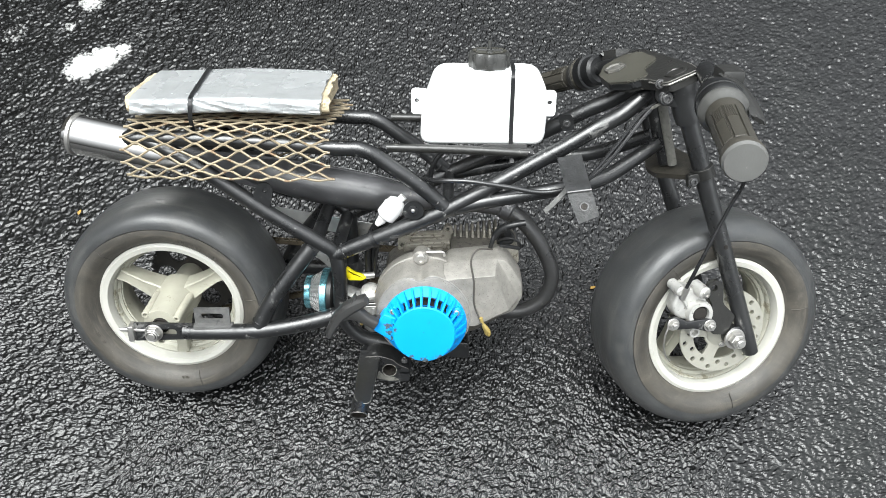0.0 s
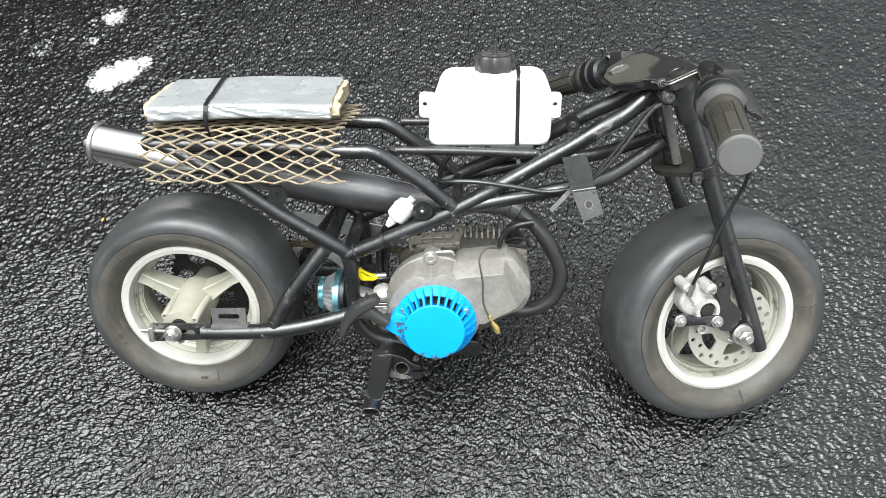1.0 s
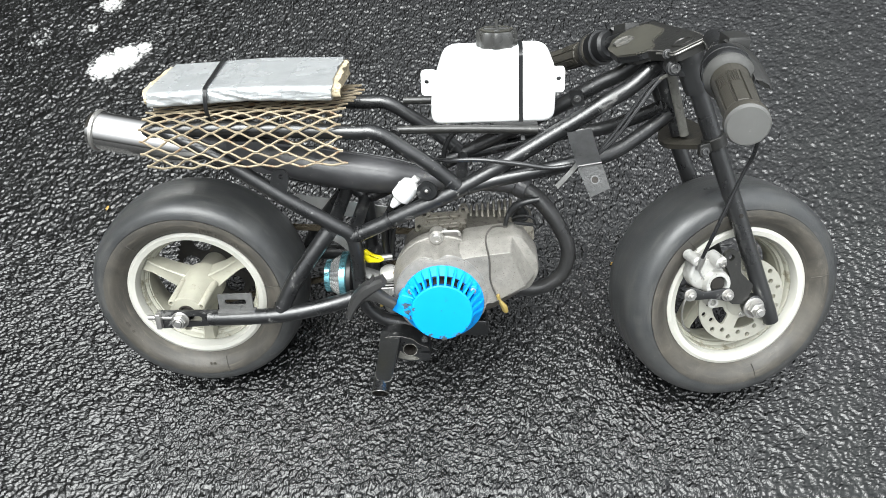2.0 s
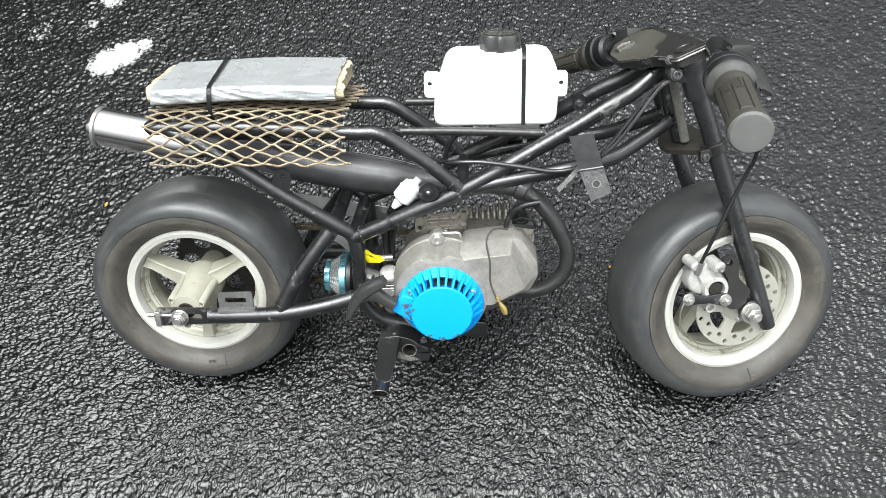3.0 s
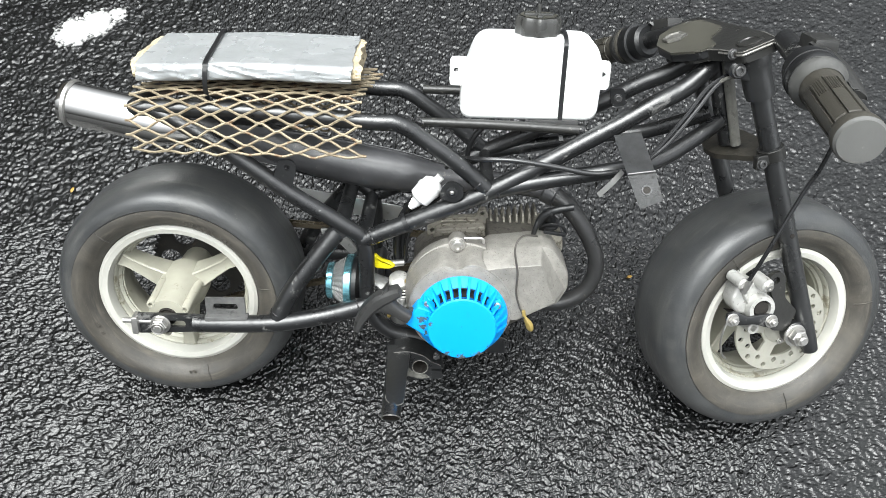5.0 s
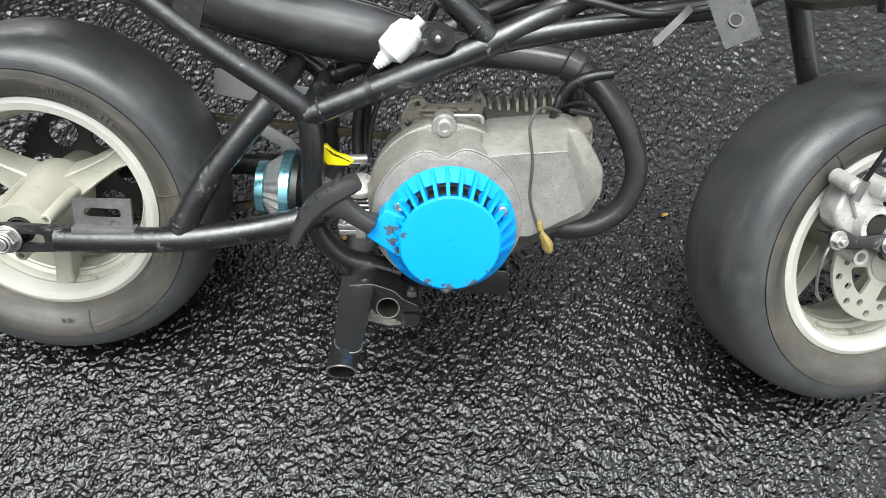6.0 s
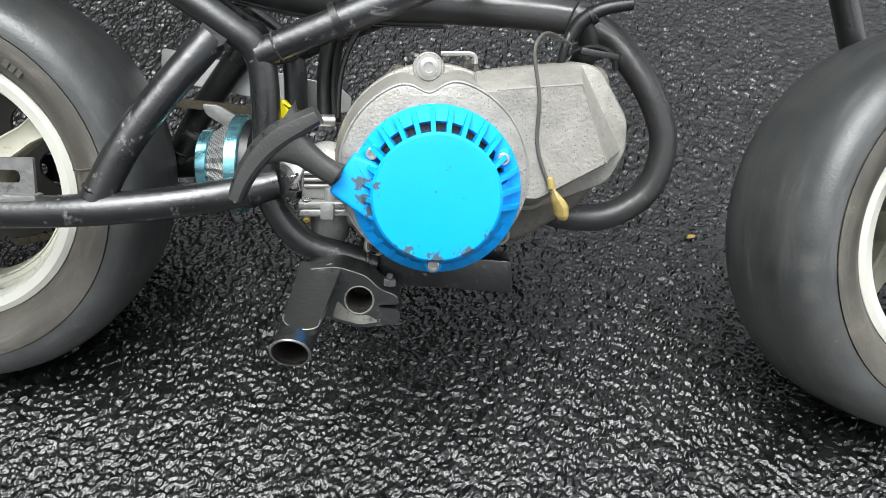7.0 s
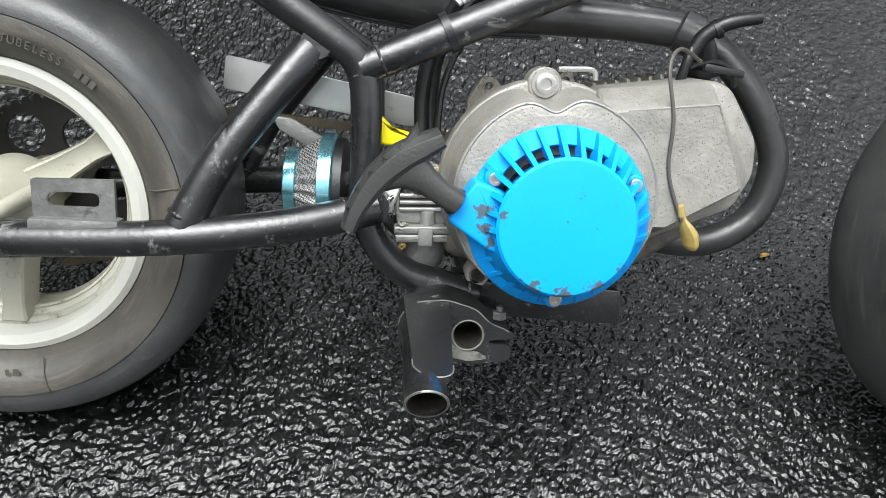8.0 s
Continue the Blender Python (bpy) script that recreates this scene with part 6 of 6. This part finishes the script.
part("peg_tube", slant(lathe([(0.0102, 0.094), (0.0102, 0.188), (0.0099, 0.1888), (0.0091, 0.1888), (0.0087, 0.188), (0.0087, 0.11), (0, 0.11), (0, 0.094)], P(-0.095, 0, -0.0445), P(0, 1, 0), 32)), BLACK, peg, "open steel foot peg tube")
part("peg_rim", slant(lathe([(0.0100, 0.1872), (0.0104, 0.1880), (0.0097, 0.1890), (0.0091, 0.1889)], P(-0.095, 0, -0.0445), P(0, 1, 0), 32, closed=True)), WORN_LIT, peg)
part("peg_lining", slant(lathe([(0.0086, 0.187), (0.0083, 0.12), (0, 0.12)], P(-0.095, 0, -0.0445), P(0, 1, 0), 32)), INNER, peg)
part("worn_edge", tube([P(x, 0.0941, u) for x, u in CLAMP if u > -0.0455], 0.00042, 6, smooth=0), WORN_LIT, peg)
part("worn_edge", tube([P(x, n + 0.0002, -0.0284 - 0.005 * max(0.0, (n - 0.13) / 0.04) ** 2) for x, n in outline if n > 0.15], 0.00042, 6, smooth=0), WORN_LIT, peg)
part("hole_rim", lathe([(0.0088, 0.0938), (0.0093, 0.0942), (0.0088, 0.0945), (0.0082, 0.0940)], P(-0.068, 0, -0.0475), P(0, 1, 0), 28, closed=True), DUST, peg)
part("bare_patch", prism(rounded([(-0.081, -0.048), (-0.084, -0.0590), (-0.067, -0.0630), (-0.056, -0.0610), (-0.062, -0.0568), (-0.070, -0.0572), (-0.0765, -0.053)], 0.002), 0.0939, 0.0945), DUST, peg)
bolt("clamp_bolt", P(-0.050, 0.086, -0.0415), P(0, 0, 1), 0.0042, 0.006, peg, DARKSTEEL, washer=False)
part("engine_mount_plate", prism(rounded([(-0.075, -0.026), (0.028, -0.030), (0.030, -0.052), (-0.070, -0.048)], 0.003), 0.030, 0.056, 0.001), BLACK, bike, "black engine cradle plate")

# brackets, cables and small things
bm = bmesh.new()
quad = [[P(0.120, 0.070, 0.222), P(0.147, 0.070, 0.226)], [P(0.127, 0.118, 0.199), P(0.153, 0.118, 0.203)], [P(0.140, 0.134, 0.170), P(0.161, 0.134, 0.180)]]
v = [[bm.verts.new(p) for p in row] for row in quad]
for a, b in zip(v, v[1:]):
    bm.faces.new((a[0], a[1], b[1], b[0]))
bmesh.ops.solidify(bm, geom=list(bm.faces), thickness=0.0022)
brk = part("fairing_bracket", bm, PLATE, bike, "bent black steel fairing bracket", sharp=20)
# the highlight along the fold, modelled as a thin steel-coloured tube
part("fold_highlight", tube([P(0.1275, 0.1185, 0.1995), P(0.1530, 0.1185, 0.2035)], 0.0013, 8), DARKSTEEL, brk)
lie = (P(0.153, 0.118, 0.203) - P(0.127, 0.118, 0.199)).cross(P(0.1505, 0.134, 0.175) - P(0.127, 0.118, 0.199)).normalized()
lie = lie if lie.y < 0 else -lie
mid = P(0.1455, 0.1262, 0.1868)
# no opening is cut: a dark disc gives the shade of the hole
part("bracket_hole_shade", lathe([(0, 0.0012), (0.0036, 0.0012), (0.0036, 0.0015), (0, 0.0015)], mid, lie, 16), INNER, brk)
part("hole_rim", lathe([(0.0036, 0.0008), (0.0050, 0.0008), (0.0048, 0.0018), (0.0037, 0.0018)], mid, lie, 18, closed=True), PLATE, brk)
tab = part("stay_tab", plate_with_holes(rounded([(-0.225, 0.160), (-0.206, 0.150), (-0.199, 0.176), (-0.203, 0.185), (-0.217, 0.185)], 0.005), [arc(-0.209, 0.1765, 0.003, 0, 330, 11)], 0.066, 0.069), BLACK, bike, "black welded tab on the seat stay")
for off in (0.0, 0.006):
    part("control_cable", tube([P(0.150, 0.080, 0.196), P(0.166 + off, 0.078, 0.216), P(0.190 + off, 0.070, 0.246), P(0.211 + off, 0.056, 0.270), P(0.236, 0.05, 0.285)], 0.0022, 8), CABLE, bike, "black control cable")
part("throttle_cable", tube([P(-0.045, 0.010, 0.160), P(-0.035, 0.036, 0.180), P(-0.011, 0.064, 0.190), P(0.023, 0.070, 0.192), P(0.068, 0.070, 0.186), P(0.107, 0.069, 0.180), P(0.150, 0.066, 0.186)], 0.0028, 10), CABLE, bike, "black throttle cable")
strap([(0.109, 0.085, 0.163), (0.122, 0.085, 0.178), (0.132, 0.078, 0.187)], 0.0055, 0.0014, mat=GRIPEND, along=(0.5, 0.5, -0.6))
filt = part("fuel_filter", lathe([(0, -0.0075), (0.0030, -0.0072), (0.0034, -0.0052), (0.0042, -0.0048), (0.0042, -0.0026), (0.0050, -0.0022), (0.0050, 0.0002), (0.0058, 0.0006), (0.0058, 0.0032), (0.0064, 0.0040), (0.0116, 0.0075), (0.0120, 0.012), (0.0124, 0.022), (0.0112, 0.0295), (0.0070, 0.033), (0.0045, 0.034), (0.0045, 0.040), (0, 0.040)], P(-0.078, 0.058, 0.137), P(0.030, -0.004, 0.033), 24), CLEAR, bike, "milky white inline fuel filter")
part("filter_rib", rod(P(-0.0655, 0.056, 0.1505), P(-0.0620, 0.0555, 0.1545), 0.013, 10, 0.001), CLEAR, filt)
engine_tab = part("engine_tab", plate_with_holes(rounded([(-0.0520, 0.1500), (-0.0360, 0.1445), (-0.0265, 0.1520), (-0.0290, 0.1640), (-0.0400, 0.1690), (-0.0500, 0.1630)], 0.005), [arc(-0.0395, 0.1565, 0.0036, 0, 340, 17)], 0.070, 0.0735), BLACK, bike, "black welded engine tab with a bolt hole")
part("tab_grommet", lathe([(0.0030, 0.0725), (0.0062, 0.0730), (0.0062, 0.0752), (0.0030, 0.0757)], P(-0.0395, 0, 0.1565), P(0, 1, 0), 20, closed=True), PLASTIC, engine_tab)
part("tab_rivet", lathe([(0, 0.0765), (0.0016, 0.0762), (0.0026, 0.0752), (0.0028, 0.0735), (0, 0.0735)], P(-0.0395, 0, 0.1570), P(0, 1, 0), 14), STEEL, engine_tab, "bright rivet head")
part("kill_wire", tube([P(-0.088, 0.036, 0.056), P(-0.086, 0.036, 0.085), P(-0.076, 0.034, 0.110), P(-0.058, 0.034, 0.128), P(-0.045, 0.036, 0.140)], 0.0020, 8), PLASTIC, bike, "thin black kill-switch wire")
for x0, n0, xe in ((-0.097, 0.030, -0.078), (-0.091, 0.024, -0.062)):
    part("fuel_hose", tube([P(x0, n0, 0.052), P(x0 - 0.001, n0, 0.080), P(x0 + 0.004, n0 + 0.004, 0.108), P(xe, n0 + 0.016, 0.138)], 0.0042, 12), PLASTIC, bike, "black rubber fuel hose")
part("ignition_wire", tube([P(0.053, 0.070, 0.108), P(0.036, 0.084, 0.114), P(0.028, 0.094, 0.104), P(0.032, 0.098, 0.078), P(0.033, 0.098, 0.050), P(0.043, 0.100, 0.024)], 0.0011, 8), WIREM, bike, "thin grey-brown ignition wire")
plug_end = part("wire_connector", tube([P(0.0425, 0.0990, 0.0285), P(0.0440, 0.0992, 0.0245), P(0.0462, 0.0992, 0.0205), P(0.0488, 0.0990, 0.0160), P(0.0500, 0.0988, 0.0110), P(0.0500, 0.0986, 0.0085)], [0.0020, 0.0026, 0.0046, 0.0058, 0.0052, 0.0030], 10, flat=0.62), BRASS, bike, "amber plastic wire connector", sharp=30)
part("connector_barrel", rod(P(0.0412, 0.0993, 0.0330), P(0.0428, 0.0993, 0.0265), 0.0022, 12, 0.0004), BRASS, plug_end)
plug = part("plug_cap", tube([P(0.068, 0.020, 0.094), P(0.071, 0.028, 0.104), P(0.070, 0.032, 0.114), P(0.067, 0.034, 0.121)], [0.0080, 0.0072, 0.0062, 0.0048], 16), PLASTIC, bike, "black rubber spark plug cap")
part("cap_collar", lathe([(0.0072, -0.002), (0.0105, -0.0016), (0.0105, 0.0016), (0.0072, 0.002)], P(0.0715, 0.028, 0.1045), P(0.0, 0.5, 1), 20, closed=True), PLASTIC, plug)
part("plug_lead", tube([P(0.067, 0.034, 0.119), P(0.064, 0.040, 0.1235), P(0.057, 0.046, 0.117), P(0.053, 0.048, 0.106), P(0.051, 0.044, 0.092)], 0.0028, 10), PLASTIC, plug)
part("plug_lead", tube([P(0.056, 0.046, 0.112), P(0.062, 0.047, 0.122), P(0.074, 0.050, 0.130), P(0.092, 0.050, 0.134)], [0.0040, 0.0046, 0.0042, 0.0036], 14), PLASTIC, plug)
part("lead_collar", rod(P(0.0665, 0.0475, 0.1250), P(0.0705, 0.0485, 0.1275), 0.0056, 16, 0.001), PLASTIC, plug)
part("cowl_bracket", rbox((0.074, 0.052, 0.1035), (0.024, 0.004, 0.004), 0.001, turn=(0, 8, 0)), PLASTIC, plug)
part("head_cowl", prism(rounded([(0.056, 0.078), (0.060, 0.094), (0.078, 0.098), (0.087, 0.090), (0.089, 0.070), (0.070, 0.066)], 0.005), -0.020, 0.030, 0.002), FIN, engine, "grimy cylinder head cowl")
part("cowl_clip", tube([P(0.060, 0.036, 0.104), P(0.072, 0.038, 0.108), P(0.085, 0.037, 0.104), P(0.089, 0.034, 0.094)], 0.0017, 8), PLASTIC, engine)

part("breather_hose", tube([P(0.004, 0.0, 0.214), P(-0.010, 0.0, 0.200), P(-0.017, 0.0, 0.190), P(-0.022, -0.002, 0.172), P(-0.020, -0.004, 0.150)], 0.0030, 10), PLASTIC, bike, "thin black breather hose")
far_tab = part("rail_tab", plate_with_holes(rounded([(0.131, 0.243), (0.148, 0.243), (0.152, 0.224), (0.137, 0.222)], 0.004), [arc(0.142, 0.232, 0.0036, 0, 330, 11)], -0.032, -0.029), BLACK, bike, "black welded tab on the far rail")
bolt("tab_bolt", P(0.142, -0.029, 0.232), P(0, 1, 0), 0.0036, 0.0035, far_tab, DARKSTEEL, hexagon=False)


def tie_round(x, n, u, along, r):
    """A nylon tie pulled tight round a tube, with its square head."""
    d, e, f = axes(P(*along))
    o = P(x, n, u)
    tie = part("cable_tie", lathe([(r, -0.0022), (r + 0.0014, -0.0022), (r + 0.0014, 0.0022), (r, 0.0022)], o, d, 24, closed=True), PLASTIC, bike, "black nylon cable tie")
    part("tie_head", rbox((0, 0, 0), (0.0055, 0.0045, 0.0055), 0.0008), PLASTIC, tie, m=Matrix.Translation(o + P(0, r + 0.002, 0.002)) @ pose(0, -25, 0))


tie_round(-0.086, 0.062, 0.1155, (0.85, 0, 0.42), 0.0098)

# chain drive on the far side
part("chain_guard", prism(rounded([(-0.236, 0.092), (-0.100, 0.0690), (-0.089, 0.060), (-0.090, 0.049), (-0.102, 0.047), (-0.238, 0.068)], 0.003), -0.0885, -0.0865, 0.0004, 1), GUARD, bike, "bare aluminium chain guard")
sprocket = part("rear_sprocket", plate_with_holes([(-0.348 + (0.0600 if k % 4 < 2 else 0.0560) * math.cos(2 * math.pi * k / 188), (0.0600 if k % 4 < 2 else 0.0560) * math.sin(2 * math.pi * k / 188)) for k in range(188)],
                                                  [arc(-0.348 + 0.038 * math.cos(radians(a)), 0.038 * math.sin(radians(a)), 0.0135, 0, 340, 17) for a in (0, 60, 120, 180, 240, 300)], -0.062, -0.058), SPROCKET, bike, "dark oily rear sprocket")
chain = part("drive_chain", tube([P(-0.052, -0.060, 0.006), P(-0.040, -0.060, 0.024), P(-0.052, -0.060, 0.0425)], 0.003, 8), CHAINM, bike, "oily steel drive chain")
link = None
for (xa, ua), (xb, ub) in (((-0.345, 0.0605), (-0.05, 0.0425)), ((-0.345, -0.0595), (-0.05, 0.006))):
    L = math.hypot(xb - xa, ub - ua)
    count = int(L / 0.008)
    for k in range(count):
        t = (k + 0.5) / count
        spot = pose(xa + (xb - xa) * t, 0.0602, ua + (ub - ua) * t, 0, -math.degrees(math.atan2(ub - ua, xb - xa)), 0)
        if link is None:
            bm = bmesh.new()
            for n in (-0.0043, 0.0031):
                bmesh.ops.create_cube(bm, size=1.0, matrix=Matrix.Translation((0, n + 0.0006, 0)) @ Matrix.Diagonal((0.0092, 0.0012, 0.0060, 1)))
            rod((-0.004, -0.0048, 0), (-0.004, 0.0048, 0), 0.0022, 8, 0, bm)
            link = part("link", bm, CHAINM, chain)
            link.matrix_basis = spot
        else:
            o = new("link", link.data)
            o.parent = chain
            o.matrix_basis = spot


# ---- moulded writing ----
def letters(text, place, size, thick, name, mat, parent, m=None):
    """Each letter as raised mesh; place(i) gives the matrix for letter i."""
    for i, ch in enumerate(text):
        cu = bpy.data.curves.new("letter", "FONT")
        cu.body, cu.size, cu.extrude, cu.align_x, cu.align_y = ch, size, thick, "CENTER", "CENTER"
        ob = bpy.data.objects.new("letter", cu)
        scene.collection.objects.link(ob)
        me = bpy.data.meshes.new_from_object(ob.evaluated_get(bpy.context.evaluated_depsgraph_get()))
        bpy.data.objects.remove(ob)
        bpy.data.curves.remove(cu)
        bm = bmesh.new()
        bm.from_mesh(me)
        bpy.data.meshes.remove(me)
        bm.transform(place(i))
        part(name, bm, mat, parent, m=m)


def start_letter(i):
    pts = smooth_path([(x, 0, u) for x, u in HANDLE], 12)
    k = int((0.18 + 0.12 * i) * (len(pts) - 1))
    t = (pts[k + 1] - pts[k]).normalized()
    s = Vector((-t.z, 0, t.x))
    w = float(np.interp(k / (len(pts) - 1) * 5, range(6), HANDLE_HALF))
    o = pts[k] + s * (w * 0.735) + P(0, 0.1261, 0)
    # the letters lie on the chamfer
    front = P(0, 1, 0)
    rise = (s * (0.43 * w) - front * 0.0036).normalized()
    out = t.cross(rise)
    out = out if out.dot(front) > 0 else -out
    return Matrix(((t.x, rise.x, out.x, o.x), (t.y, rise.y, out.y, o.y), (t.z, rise.z, out.z, o.z), (0, 0, 0, 1)))


letters("START", start_letter, 0.0044, 0.0003, "raised_letter", PLASTIC, starter)


def wall_letter(a0, step, r, n):
    def place(i):
        a = radians(a0 - step * i)
        e, t = Vector((math.cos(a), 0, math.sin(a))), Vector((math.sin(a), 0, -math.cos(a)))
        o = P(RX, n, RU) + e * r
        return Matrix(((t.x, e.x, 0, o.x), (0, 0, -1, o.y), (t.z, e.z, 0, o.z), (0, 0, 0, 1)))
    return place


letters("TUBELESS", wall_letter(77.5, 2.45, 0.1050, 0.0521), 0.0064, 0.00022, "raised_letter", SIDEWALL, rear, REAR)
for a, w, r in ((54, 0.0045, 0.1050), (51.4, 0.0040, 0.1050), (49, 0.0040, 0.1050), (-84, 0.0045, 0.1005), (-87, 0.0030, 0.1005), (200, 0.009, 0.1013), (207, 0.005, 0.1013)):
    bm = bmesh.new()
    bmesh.ops.create_cube(bm, size=1.0, matrix=wall_letter(a, 0, r, 0.0521)(0) @ Matrix.Diagonal((w * 0.8, 0.0044, 0.0002, 1)))
    part("raised_mark", bm, SIDEWALL, rear, m=REAR)
for a in (11, 131, 285):
    e = Vector((math.cos(radians(a)), 0, math.sin(radians(a))))
    part("mould_line", tube([P(RX, 0.0455, RU) + e * 0.096, P(RX, 0.0514, RU) + e * 0.105, P(RX, 0.0524, RU) + e * 0.1165], 0.0006, 5), SIDEWALL, rear, m=REAR)
    part("mould_line", tube([P(FX, 0.0475, FU) + e * 0.097, P(FX, 0.0518, FU) + e * 0.106, P(FX, 0.0524, FU) + e * 0.1175], 0.0006, 5), SIDEWALL, front, m=FRONT)

# ---- leaves on the asphalt ----
def leaf(x, y, size, turn):
    bm = bmesh.new()
    pts = [(-1, 0), (-0.5, 0.42), (0.1, 0.5), (0.7, 0.3), (1.1, 0), (0.6, -0.35), (0, -0.48), (-0.6, -0.3)]
    vs = [bm.verts.new((px * size, py * size, 0.0012 * math.cos(px * 2 + py))) for px, py in pts]
    bm.faces.new(vs)
    bmesh.ops.solidify(bm, geom=list(bm.faces), thickness=0.0008)
    me = bpy.data.meshes.new("leaf_fragment")
    bm.to_mesh(me)
    bm.free()
    me.materials.append(LEAF)
    ob = new("leaf_fragment", me)
    ob.matrix_world = pose(x, y, 0.0025, 6, -5, turn)
    return tagged(ob, "tiny dry yellow leaf fragment on the asphalt", "leaf", group="leaf fragments on the asphalt")


leaf(0.219, 1.039, 0.0048, 20)
leaf(-0.589, 1.156, 0.005, 75)
